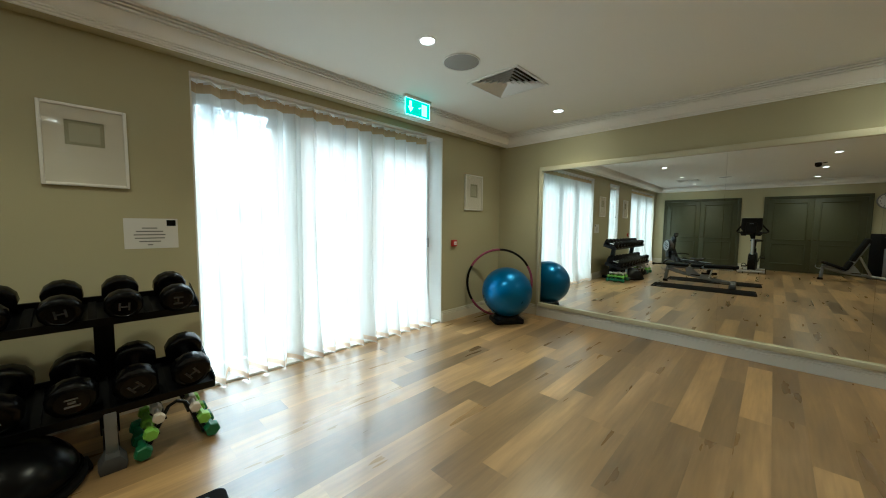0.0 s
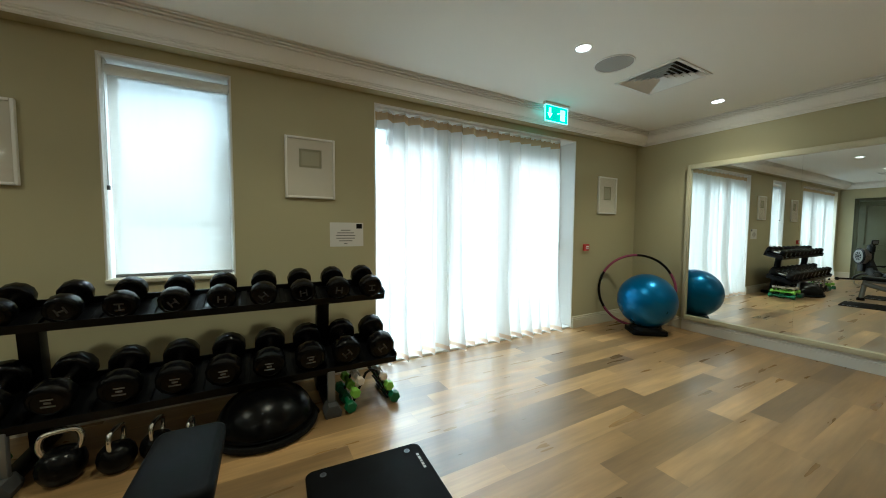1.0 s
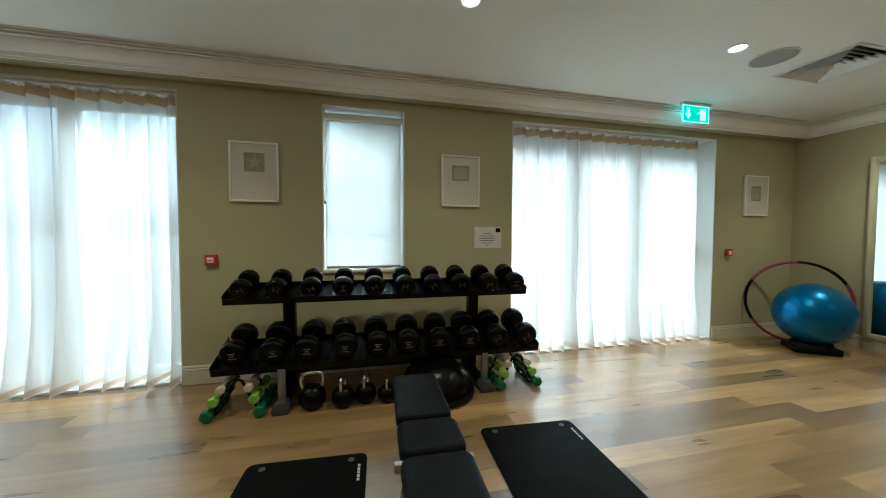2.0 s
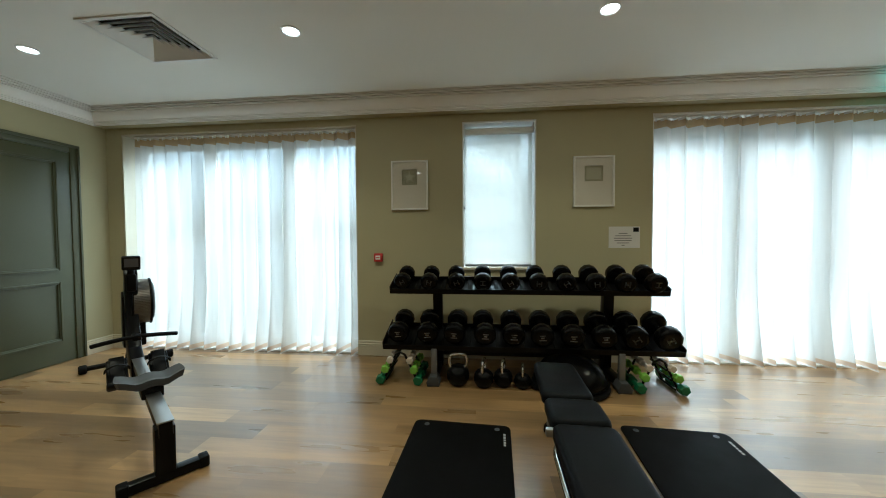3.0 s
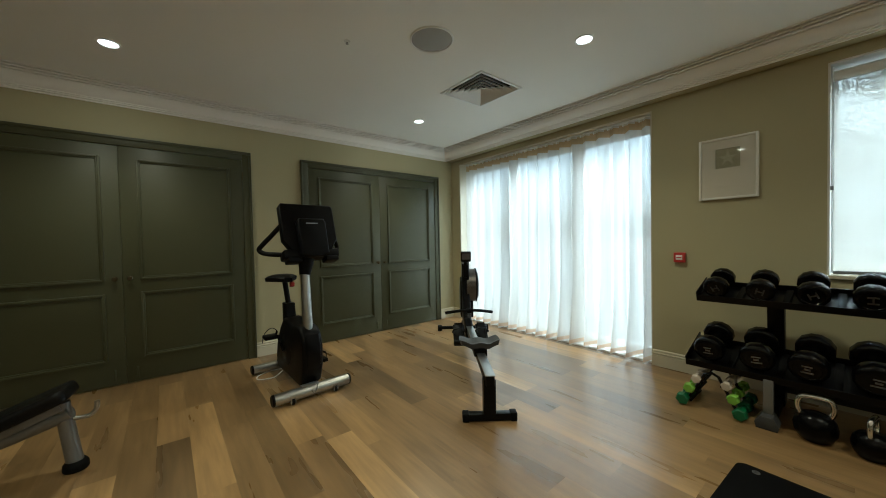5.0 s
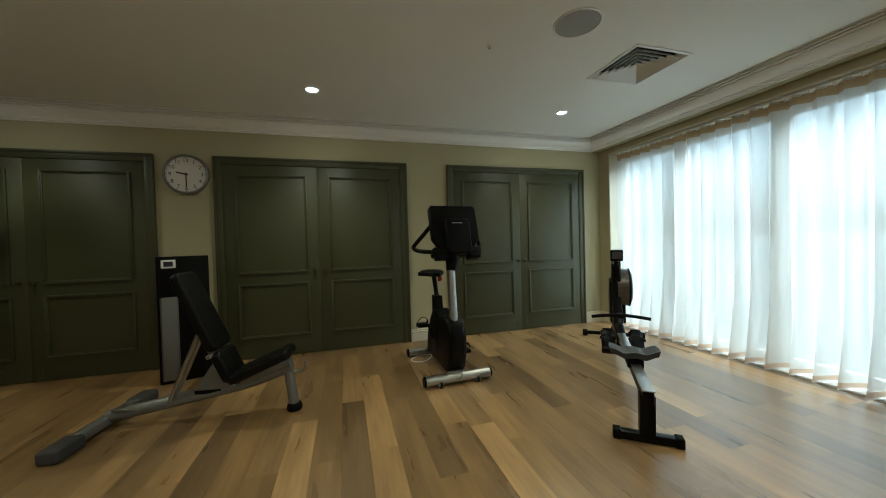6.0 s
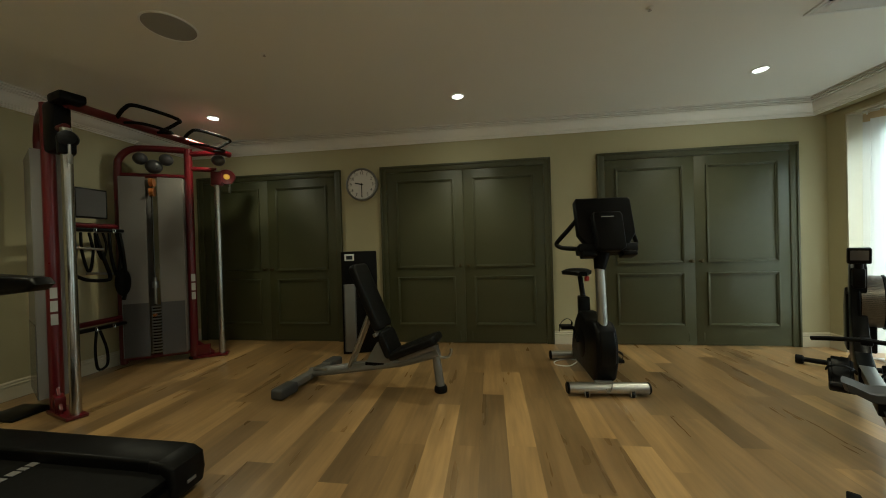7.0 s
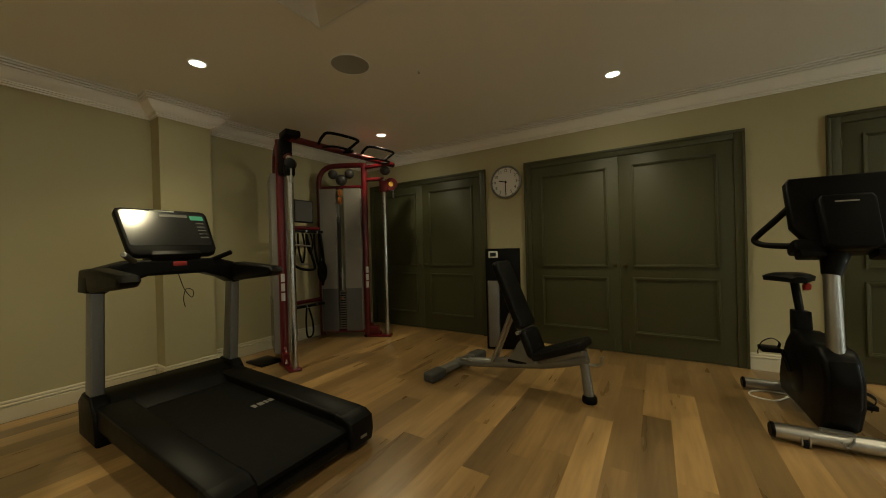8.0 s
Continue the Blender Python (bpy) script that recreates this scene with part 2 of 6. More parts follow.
SMOKE = material("dark_smoked_acrylic", (0.085, 0.085, 0.09), 0.25, vary=0.06, scale=4, coat=0.2)
SCREEN = material("dark_screen_glass", (0.012, 0.014, 0.017), 0.17, vary=0.1, spec=0.7)
SHEER = cloth("white_sheer", (0.84, 0.82, 0.765), 0.19, 0.34, uneven=1.35)
# the tape's own beige, deepened to put in the shade of the unlit heading
TAPE = cloth("curtain_heading_tape", (0.52, 0.385, 0.205), 0.04, 0.6)
BLINDCLOTH = cloth("blind_screen_cloth", (0.615, 0.60, 0.545), 0.34, uneven=0.1)
MIRROR = bpy.data.materials.new("mirror_silver")
MIRROR.use_nodes = True
MIRROR.node_tree.nodes["Principled BSDF"].inputs["Base Color"].default_value = (0.86, 0.89, 0.87, 1)
MIRROR.node_tree.nodes["Principled BSDF"].inputs["Metallic"].default_value = 1.0
MIRROR.node_tree.nodes["Principled BSDF"].inputs["Roughness"].default_value = 0.0
GLASS = clear_glass("window_glass")
PICTURE_GLASS = clear_glass("picture_glass", 0.03)
LAMP_GLOW = glow("lamp_glow", (1.0, 0.86, 0.66), 1.6)
EXIT_GREEN = glow("exit_green", (0.0, 0.55, 0.32), 0.15)
EXIT_WHITE = glow("exit_white", (0.55, 1.0, 0.85), 0.25)
CONSOLE_GREEN = glow("console_screen_green", (0.02, 0.16, 0.085), 0.06)
OAK = oak("oak_plank")
UNDERLAY = material("dark_joint", (0.14, 0.095, 0.055), 0.8, vary=0.1)
PAVING = material("grey_asphalt", (0.075, 0.075, 0.073), 0.8, vary=0.2, scale=1.2, grain=0.2, grain_scale=30)
BRICKWALL = material("orange_brick", (0.46, 0.25, 0.15), 0.8, vary=0.2, scale=2.0, grain=0.2, grain_scale=20)
LEAF = material("leaf_green", (0.05, 0.085, 0.03), 0.6, vary=0.3, scale=3)
BARK = material("bark", (0.10, 0.08, 0.06), 0.9, vary=0.25, scale=9, bump=0.5)
CARPAINT = material("silver_car_paint", (0.34, 0.35, 0.36), 0.35, 0.2, vary=0.05, coat=0.4)
CARGLASS = material("dark_car_glass", (0.03, 0.035, 0.04), 0.1)


# ------------------------------------------------------------------ mesh helpers
def add_mesh(bm, src, m=None):
    """Adds the bmesh src to bm, moved by m, and frees it."""
    vs = [bm.verts.new(m @ v.co if m else v.co) for v in src.verts]
    src.verts.index_update()
    for f in src.faces:
        bm.faces.new([vs[v.index] for v in f.verts])
    src.free()
    return bm


def add_box(bm, lo, hi, bevel=0.0, m=None, seg=2):
    t = bmesh.new()
    x0, y0, z0 = [min(a, b) for a, b in zip(lo, hi)]
    x1, y1, z1 = [max(a, b) for a, b in zip(lo, hi)]
    v = [t.verts.new(p) for p in ((x0, y0, z0), (x1, y0, z0), (x1, y1, z0), (x0, y1, z0), (x0, y0, z1), (x1, y0, z1), (x1, y1, z1), (x0, y1, z1))]
    for f in ((3, 2, 1, 0), (4, 5, 6, 7), (0, 1, 5, 4), (1, 2, 6, 5), (2, 3, 7, 6), (3, 0, 4, 7)):
        t.faces.new([v[i] for i in f])
    if bevel:
        bmesh.ops.bevel(t, geom=list(t.edges), offset=min(bevel, 0.49 * min(x1 - x0, y1 - y0, z1 - z0)), segments=seg, affect="EDGES", profile=0.5)
    return add_mesh(bm, t, m)


def add_prism(bm, outline, lo, hi, axis="y", bevel=0.0, m=None, seg=2):
    """A closed outline of (u, v) drawn in the plane across the axis, drawn out from lo to hi."""
    t = bmesh.new()
    put = {"y": lambda u, v, w: (u, w, v), "x": lambda u, v, w: (w, u, v), "z": lambda u, v, w: (u, v, w)}[axis]
    a = [t.verts.new(put(u, v, lo)) for u, v in outline]
    b = [t.verts.new(put(u, v, hi)) for u, v in outline]
    t.faces.new(a)
    t.faces.new(b[::-1])
    for i in range(len(a)):
        j = (i + 1) % len(a)
        t.faces.new((a[i], b[i], b[j], a[j]))
    bmesh.ops.recalc_face_normals(t, faces=list(t.faces))
    if bevel:
        rim = [e for e in t.edges if (e.verts[0] in a) == (e.verts[1] in a)]
        bmesh.ops.bevel(t, geom=rim, offset=bevel, segments=seg, affect="EDGES", profile=0.5)
    return add_mesh(bm, t, m)


def add_lathe(bm, profile, seg=24, m=None, caps=True):
    """Turns (radius, height) pairs round the z axis."""
    t = bmesh.new()
    rings = []
    for r, z in profile:
        if r < 1e-5:
            rings.append([t.verts.new((0, 0, z))])
        else:
            rings.append([t.verts.new((r * math.cos(2 * math.pi * k / seg), r * math.sin(2 * math.pi * k / seg), z)) for k in range(seg)])
    for a, b in zip(rings, rings[1:]):
        for k in range(seg):
            j = (k + 1) % seg
            if len(a) == 1 and len(b) > 1:
                t.faces.new((a[0], b[j], b[k]))
            elif len(b) == 1 and len(a) > 1:
                t.faces.new((a[k], a[j], b[0]))
            elif len(a) > 1:
                t.faces.new((a[k], a[j], b[j], b[k]))
    for ring, up in ((rings[0], False), (rings[-1], True)):
        if caps and len(ring) > 1:
            t.faces.new(ring if up else ring[::-1])
    bmesh.ops.recalc_face_normals(t, faces=list(t.faces))
    return add_mesh(bm, t, m)


def along(a, b):
    """The pose that carries the z axis onto the way from a to b, and its length."""
    a, b = Vector(a), Vector(b)
    return Matrix.Translation(a) @ (b - a).to_track_quat("Z", "Y").to_matrix().to_4x4(), (b - a).length


def add_rod(bm, a, b, r, r2=None, seg=16, round_end=0.0):
    m, n = along(a, b)
    r2 = r if r2 is None else r2
    e = round_end
    prof = [(r - e, 0), (r, e), (r2, n - e), (r2 - e, n)] if e else [(r, 0), (r2, n)]
    return add_lathe(bm, prof, seg, m)


def smooth_path(points, steps=6):
    """Catmull-Rom through the points."""
    p = [Vector(q) for q in points]
    out = []
    for i in range(len(p) - 1):
        a, b, c, d = p[max(i - 1, 0)], p[i], p[i + 1], p[min(i + 2, len(p) - 1)]
        for k in range(steps):
            t = k / steps
            out.append(0.5 * (2 * b + (c - a) * t + (2 * a - 5 * b + 4 * c - d) * t * t + (3 * b - a - 3 * c + d) * t ** 3))
    return out + [p[-1]]


def add_tube(bm, points, r, seg=10, closed=False, flat=1.0):
    """A round tube along a line of points."""
    p = [Vector(q) for q in points]
    t = bmesh.new()
    rings, side = [], None
    for i, q in enumerate(p):
        way = ((p[(i + 1) % len(p)] - p[i - 1]) if closed else (p[min(i + 1, len(p) - 1)] - p[max(i - 1, 0)])).normalized()
        if side is None:
            side = way.orthogonal().normalized()
        side = (side - way * side.dot(way)).normalized()
        other = way.cross(side)
        rings.append([t.verts.new(q + r * (math.cos(2 * math.pi * k / seg) * side + flat * math.sin(2 * math.pi * k / seg) * other)) for k in range(seg)])
    pairs = list(zip(rings, rings[1:])) + ([(rings[-1], rings[0])] if closed else [])
    for a, b in pairs:
        for k in range(seg):
            j = (k + 1) % seg
            t.faces.new((a[k], a[j], b[j], b[k]))
    if not closed:
        t.faces.new(rings[0][::-1])
        t.faces.new(rings[-1])
    bmesh.ops.recalc_face_normals(t, faces=list(t.faces))
    return add_mesh(bm, t)


def add_ball(bm, centre, r, seg=24, rings=14, squash=(1, 1, 1)):
    prof = [(r * math.sin(math.pi * k / rings), -r * math.cos(math.pi * k / rings)) for k in range(rings + 1)]
    prof[0], prof[-1] = (0, -r), (0, r)
    return add_lathe(bm, prof, seg, Matrix.Translation(centre) @ Matrix.Diagonal((*squash, 1)))


def rounded(w, h, r, n=4):
    """A rectangle w by h about the origin with round corners, as an outline."""
    out = []
    for cx, cy, a in ((w / 2 - r, h / 2 - r, 0), (-w / 2 + r, h / 2 - r, 90), (-w / 2 + r, -h / 2 + r, 180), (w / 2 - r, -h / 2 + r, 270)):
        for k in range(n + 1):
            t = radians(a + 90 * k / n)
            out.append((cx + r * math.cos(t), cy + r * math.sin(t)))
    return out


def mesh_of(name, bm, mat):
    me = bpy.data.meshes.new(name)
    bm.to_mesh(me)
    bm.free()
    me.materials.append(mat)
    for poly in me.polygons:
        poly.use_smooth = True
    me.set_sharp_from_angle(angle=radians(38))
    return me


def part(name, bm, mat, parent=None, label=""):
    ob = new(name, mesh_of(name, bm, mat))
    ob.parent = parent
    return tagged(ob, label)


def structure(name, bm, mat, label, category):
    return tagged(part(name, bm, mat), label, category, kind="structure")


def thing(name, label, category, at=(0, 0, 0), rz=0.0, group=""):
    ob = new(name)
    ob.empty_display_size = 0.1
    ob.matrix_basis = pose(*at, 0, 0, rz)
    return tagged(ob, label, category, group)


def single(name, bm, mat, label, category, group=""):
    return tagged(part(name, bm, mat), label, category, group)


B = bmesh.new

# ------------------------------------------------------------------ the room
bm = B()
add_box(bm, (-0.4, RY - 0.3, -0.12), (RX + 0.3, WALL_T + 0.02, -0.006))
floor = structure("floor", bm, UNDERLAY, "oak plank floor with thin dark joints between the boards", "floor")

VENTS = [(1.955, -1.28), (8.40, -1.28), (3.03, -5.33), (8.40, -5.33)]
bm = B()
VH = 0.258
ys = [RY - 0.3, -5.33 - VH, -5.33 + VH, -1.28 - VH, -1.28 + VH, WALL_T]
for n, (y0, y1) in enumerate(zip(ys, ys[1:])):
    holes = sorted(x for x, y in VENTS if y0 < y < y1)
    xs = [-0.3] + [v for x in holes for v in (x - VH, x + VH)] + [RX + 0.3]
    for x0, x1 in zip(xs[::2], xs[1::2]):
        add_box(bm, (x0, y0, RZ), (x1, y1, RZ + 0.22))
add_box(bm, (-0.3, RY - 0.3, RZ + 0.22), (RX + 0.3, WALL_T, RZ + 0.30))
structure("ceiling", bm, CEIL, "plain off-white painted plaster ceiling", "ceiling")


def wall_pieces(bm, spans, y0, y1, along_x=True):
    for a0, a1, z0, z1 in spans:
        add_box(bm, (a0, y0, z0), (a1, y1, z1)) if along_x else add_box(bm, (y0, a0, z0), (y1, a1, z1))


bm = B()
wall_pieces(bm, [(-0.3, WIN_A[0], 0, RZ), (WIN_A[0], WIN_A[1], WIN_A[3], RZ), (WIN_A[1], WIN_B[0], 0, RZ), (WIN_B[0], WIN_B[1], 0, WIN_B[2]),
                 (WIN_B[0], WIN_B[1], WIN_B[3], RZ), (WIN_B[1], WIN_C[0], 0, RZ), (WIN_C[0], WIN_C[1], WIN_C[3], RZ), (WIN_C[1], RX + 0.3, 0, RZ)], 0, WALL_T)
structure("wall_north", bm, WALL, "olive-beige painted wall with two curtained openings and a small window", "wall")
bm = B()
add_box(bm, (-0.3, RY - 0.3, 0), (0, 0, RZ))
structure("wall_west", bm, WALL, "olive-beige painted wall with three pairs of green doors", "wall")
bm = B()
add_box(bm, (RX, RY - 0.3, 0), (RX + 0.3, 0, RZ))
structure("wall_east", bm, WALL, "olive-beige painted wall behind the long mirror", "wall")
bm = B()
add_box(bm, (0, RY - 0.3, 0), (RX, RY, RZ))
add_box(bm, (2.50, RY - 0.001, 0), (2.95, RY + 0.19, RZ))
structure("wall_south", bm, WALL, "olive-beige painted wall with a shallow pier", "wall")

# cornice: the profile goes from the wall (u) and down from the ceiling (v)
CORNICE_LINE = [(0, 0), (0.142, 0), (0.142, -0.012), (0.118, -0.013), (0.118, -0.020), (0.134, -0.020), (0.134, -0.032), (0.110, -0.033), (0.110, -0.040),
                (0.126, -0.040), (0.126, -0.052), (0.102, -0.053), (0.102, -0.060), (0.110, -0.062), (0.100, -0.084), (0.082, -0.108), (0.058, -0.128), (0.044, -0.136),
                (0.044, -0.146), (0.030, -0.147), (0.030, -0.158), (0.014, -0.162), (0.014, -0.172), (0, -0.172)]


def run_of(bm, line, a, b, inward, top):
    """Draws a wall profile out from a to b (plan points); inward: the way from the wall into the room; mitred by 45 degrees at both ends."""
    a, b, n = Vector((*a, 0)), Vector((*b, 0)), Vector((*inward, 0))
    w = (b - a).normalized()
    p = [bm.verts.new(a + n * u + w * u + Vector((0, 0, top + v))) for u, v in line]
    q = [bm.verts.new(b + n * u - w * u + Vector((0, 0, top + v))) for u, v in line]
    for i in range(len(line) - 1):
        bm.faces.new((p[i], p[i + 1], q[i + 1], q[i]))
    bmesh.ops.recalc_face_normals(bm, faces=list(bm.faces))


def run_out(bm, line, a, b, inward, top, start, end):
    """As run_of, with the mitre at each end given: 1 into an inner corner, -1 round an outer one, 0 square."""
    a, b, n = Vector((*a, 0)), Vector((*b, 0)), Vector((*inward, 0))
    w = (b - a).normalized()
    p = [bm.verts.new(a + n * u + w * u * start + Vector((0, 0, top + v))) for u, v in line]
    q = [bm.verts.new(b + n * u - w * u * end + Vector((0, 0, top + v))) for u, v in line]
    for i in range(len(line) - 1):
        bm.faces.new((p[i], p[i + 1], q[i + 1], q[i]))
    bm.faces.new(p)
    bm.faces.new(q[::-1])
    bmesh.ops.recalc_face_normals(bm, faces=list(bm.faces))


SOUTH_RUN = [((RX, RY), (2.95, RY), (0, 1), 1, 1), ((2.95, RY), (2.95, RY + 0.19), (1, 0), 1, -1), ((2.95, RY + 0.19), (2.50, RY + 0.19), (0, 1), -1, -1),
             ((2.50, RY + 0.19), (2.50, RY), (-1, 0), -1, 1), ((2.50, RY), (0, RY), (0, 1), 1, 1)]
bm = B()
add_box(bm, (0, -BULK, RZ - 0.170), (RX, -0.001, RZ - 0.001))
structure("bulkhead", bm, WALL, "shallow olive-beige boxed-out bulkhead over the windows", "bulkhead")
bm = B()
run_out(bm, CORNICE_LINE, (0, -BULK), (RX, -BULK), (0, -1), RZ - 0.001, 1, 1)
structure("cornice_north", bm, CORNICE, "off-white moulded plaster cornice with fine steps", "cornice")
bm = B()
run_out(bm, CORNICE_LINE, (0, RY), (0, -BULK), (1, 0), RZ - 0.001, 1, 1)
structure("cornice_west", bm, CORNICE, "off-white moulded plaster cornice with fine steps", "cornice")
bm = B()
run_out(bm, CORNICE_LINE, (RX, -BULK), (RX, RY), (-1, 0), RZ - 0.001, 1, 1)
structure("cornice_east", bm, CORNICE, "off-white moulded plaster cornice with fine steps", "cornice")
bm = B()
for a, b, n, s, e in SOUTH_RUN:
    run_out(bm, CORNICE_LINE, a, b, n, RZ - 0.001, s, e)
structure("cornice_south", bm, CORNICE, "off-white moulded plaster cornice that steps round a pier", "cornice")

# skirting boards: the profile goes up from the floor
SKIRT_LINE = [(0, 0), (0.021, 0), (0.021, 0.106), (0.013, 0.109), (0.013, 0.114), (0.020, 0.118), (0.021, 0.124), (0.018, 0.130), (0.011, 0.133), (0.011, 0.138), (0.014, 0.142), (0.012, 0.152), (0.005, 0.158), (0, 0.158)]


def skirting(name, runs):
    bm = B()
    for a, b, n, s, e in runs:
        run_out(bm, SKIRT_LINE, a, b, n, 0, s, e)
    structure(name, bm, TRIM, "cream painted moulded skirting board", "baseboard")


skirting("baseboard_north", [((0, 0), (WIN_A[0], 0), (0, -1), 1, 0), ((WIN_A[1], 0), (WIN_C[0], 0), (0, -1), 0, 0), ((WIN_C[1], 0), (RX, 0), (0, -1), 0, 1)])
DOORS = [(-2.43, -0.30), (-5.12, -2.965), (-7.80, -5.665)]
skirting("baseboard_west", [((0, -2.965), (0, -2.43), (1, 0), 0, 0), ((0, -0.30), (0, 0), (1, 0), 0, 1), ((0, -5.665), (0, -5.12), (1, 0), 0, 0), ((0, RY), (0, -7.80), (1, 0), 1, 0)])
skirting("baseboard_south", SOUTH_RUN)
skirting("baseboard_east", [((RX, 0), (RX, -0.735), (-1, 0), 1, 0), ((RX, -7.03), (RX, RY), (-1, 0), 0, 1)])


# ------------------------------------------------------------------ windows
def window(name, w, posts, label, handle_x=None, lining=REVEAL):
    x0, x1, z0, z1 = w
    top = thing(name, label, "window")
    top["kind"] = "structure"
    bm = B()
    e = 0.012
    add_box(bm, (x0, 0.004, z0), (x0 + e, WALL_T, z1))
    add_box(bm, (x1 - e, 0.004, z0), (x1, WALL_T, z1))
    add_box(bm, (x0 + e, 0.004, z1 - e), (x1 - e, WALL_T, z1))
    part("lining", bm, lining, top, "painted lining of the opening")
    y0, y1, f, head = 0.245, 0.315, 0.055 if z0 == 0 else 0.032, 0.130 if z0 == 0 else 0.05
    a0, a1, b0, b1 = x0 + e, x1 - e, z0 + (0.02 if z0 == 0 else 0.03), z1 - e
    bm = B()
    add_box(bm, (a0, y0, b0), (a0 + f, y1, b1), 0.006)
    add_box(bm, (a1 - f, y0, b0), (a1, y1, b1), 0.006)
    add_box(bm, (a0 + f, y0, b1 - head), (a1 - f, y1, b1), 0.006)
    add_box(bm, (a0 + f, y0, b0), (a1 - f, y1, b0 + 0.07), 0.006)
    part("window_frame", bm, PVC, top, "white window frame")
    edges = [a0 + f] + [p for p in posts] + [a1 - f]
    for p in posts:
        bm = B()
        add_box(bm, (p - 0.075, y0 - 0.012, b0 + 0.07), (p + 0.075, y1, b1 - head), 0.006)
        part("mullion", bm, PVC, top)
    for i in range(len(edges) - 1):
        bm = B()
        l = edges[i] + (0.07 if i else 0) - 0.005
        r = edges[i + 1] - (0.07 if i < len(edges) - 2 else 0) + 0.005
        add_box(bm, (l, 0.276, b0 + 0.065), (r, 0.284, b1 - head + 0.005))
        g = part("pane", bm, GLASS, top)
        g.visible_shadow = False
    if z0 == 0:
        # white here to put in the bright line of light under the curtain
        bm = B()
        add_box(bm, (x0, 0.02, -0.003), (x1, WALL_T, 0.02), 0.004)
        part("threshold", bm, PVC, top, "white door threshold")
    if handle_x:
        bm = B()
        add_box(bm, (handle_x - 0.016, 0.228, 1.0), (handle_x + 0.016, 0.246, 1.24), 0.006)
        add_box(bm, (handle_x - 0.012, 0.185, 1.14), (handle_x + 0.012, 0.232, 1.165), 0.006)
        add_box(bm, (handle_x - 0.012, 0.18, 1.04), (handle_x + 0.012, 0.205, 1.165), 0.008)
        part("handle", bm, STEEL, top, "silver door handle")
    return top


window("window_1", WIN_A, (1.115, 2.12), "white framed glazed doors behind a sheer curtain", lining=TRIM)
mid = window("window_2", WIN_B, (), "small white framed window with a translucent roller blind")
window("window_3", WIN_C, (6.935, 7.78), "white framed glazed garden doors behind a sheer curtain", 8.72)
bm = B()
add_box(bm, (WIN_B[0] + 0.0, -0.022, WIN_B[2] - 0.002), (WIN_B[1], 0.244, WIN_B[2] + 0.026), 0.006)
part("window_sill", bm, TRIM, mid, "white painted window sill")


def curtain(name, x0, x1, folds, seed, label):
    """A sheer curtain on a track: waves that loosen and wander towards the hem."""
    rnd = random.Random(seed)
    top = thing(name, label, "curtain", ((x0 + x1) / 2, 0.068, 0))
    half = (x1 - x0) / 2
    nx, zs = folds * 16, [0.012, 0.028, 0.074, 0.18, 0.3, 0.5, 0.75, 1.0, 1.5, 1.75, 2.0, 2.2, 2.375, 2.455]
    ph = [rnd.uniform(-0.7, 0.7) for _ in range(folds + 2)]
    am = [rnd.uniform(0.7, 1.25) for _ in range(folds + 2)]
    hem = [rnd.uniform(-0.010, 0.016) for _ in range(folds + 2)]

    def at(i, z):
        s = i / nx
        k = s * folds
        n, fr = int(k), k - int(k)
        lerp = lambda a: a[n] * (1 - fr) + a[min(n + 1, folds)] * fr
        loose = 1 - z / 2.45
        y = (0.045 + 0.022 * loose + 0.080 * max(0, 1 - z / 0.7) ** 1.4) * lerp(am) * math.sin(2 * math.pi * k + 0.9 * lerp(ph) * loose)
        y += 0.012 * loose * math.sin(5.1 * k + 2.0 * z)
        y += 0.007 * (0.35 + loose) * math.sin(2 * math.pi * 2.7 * k + 3.0 * lerp(ph)) * lerp(am)
        x = -half + 2 * half * s + 0.022 * loose * lerp(ph) + 0.010 * math.sin(4 * math.pi * k)
        return (x, y, z + (lerp(hem) * max(0, 1 - z / 0.1) if z < 0.1 else 0))

    def sheet(rows, name, mat, lab):
        bm = B()
        grid = [[bm.verts.new(at(i, z)) for i in range(nx + 1)] for z in rows]
        for r0, r1 in zip(grid, grid[1:]):
            for i in range(nx):
                bm.faces.new((r0[i], r0[i + 1], r1[i + 1], r1[i]))
        return part(name, bm, mat, top, lab)

    sheet(zs[2:-1], "drape", SHEER, "white sheer drape in soft waves")
    sheet(zs[-2:], "heading", TAPE, "beige heading tape")
    sheet(zs[1:3], "hem", HEM, "doubled beige hem")
    # this white strip stands in for light leaking below the curtain
    sheet(zs[:2], "hem_light", SHEER, "white strip standing in for light under the hem")
    for n in range(folds):
        # a white strip runs along the front of each wave
        lo, hi = int((n + 0.54) * 16), int((n + 0.96) * 16)
        bm = B()
        rows = [[bm.verts.new(Vector(at(i, 2.452)) + Vector((0, -0.004, dz - 0.006 * abs(i - (lo + hi) / 2) / (hi - lo)))) for i in range(lo, hi + 2)] for dz in (-0.010, 0.012)]
        for k in range(len(rows[0]) - 1):
            bm.faces.new((rows[0][k], rows[0][k + 1], rows[1][k + 1], rows[1][k]))
        part("heading_strip", bm, SHEER, top, "white sheer strip")
    bm = B()
    add_box(bm, (-half, -0.012, 2.468), (half, 0.012, 2.487), 0.003)
    part("track", bm, WHITE, top, "white curtain track")
    bm = B()
    for n in range(folds * 2):
        x = -half + (n + 0.5) * half / folds
        add_box(bm, (x - 0.004, -0.004, 2.440), (x + 0.004, 0.004, 2.469))
    tagged(part("gliders", bm, WHITE, top, "white plastic gliders"), kind="stuff")
    return top


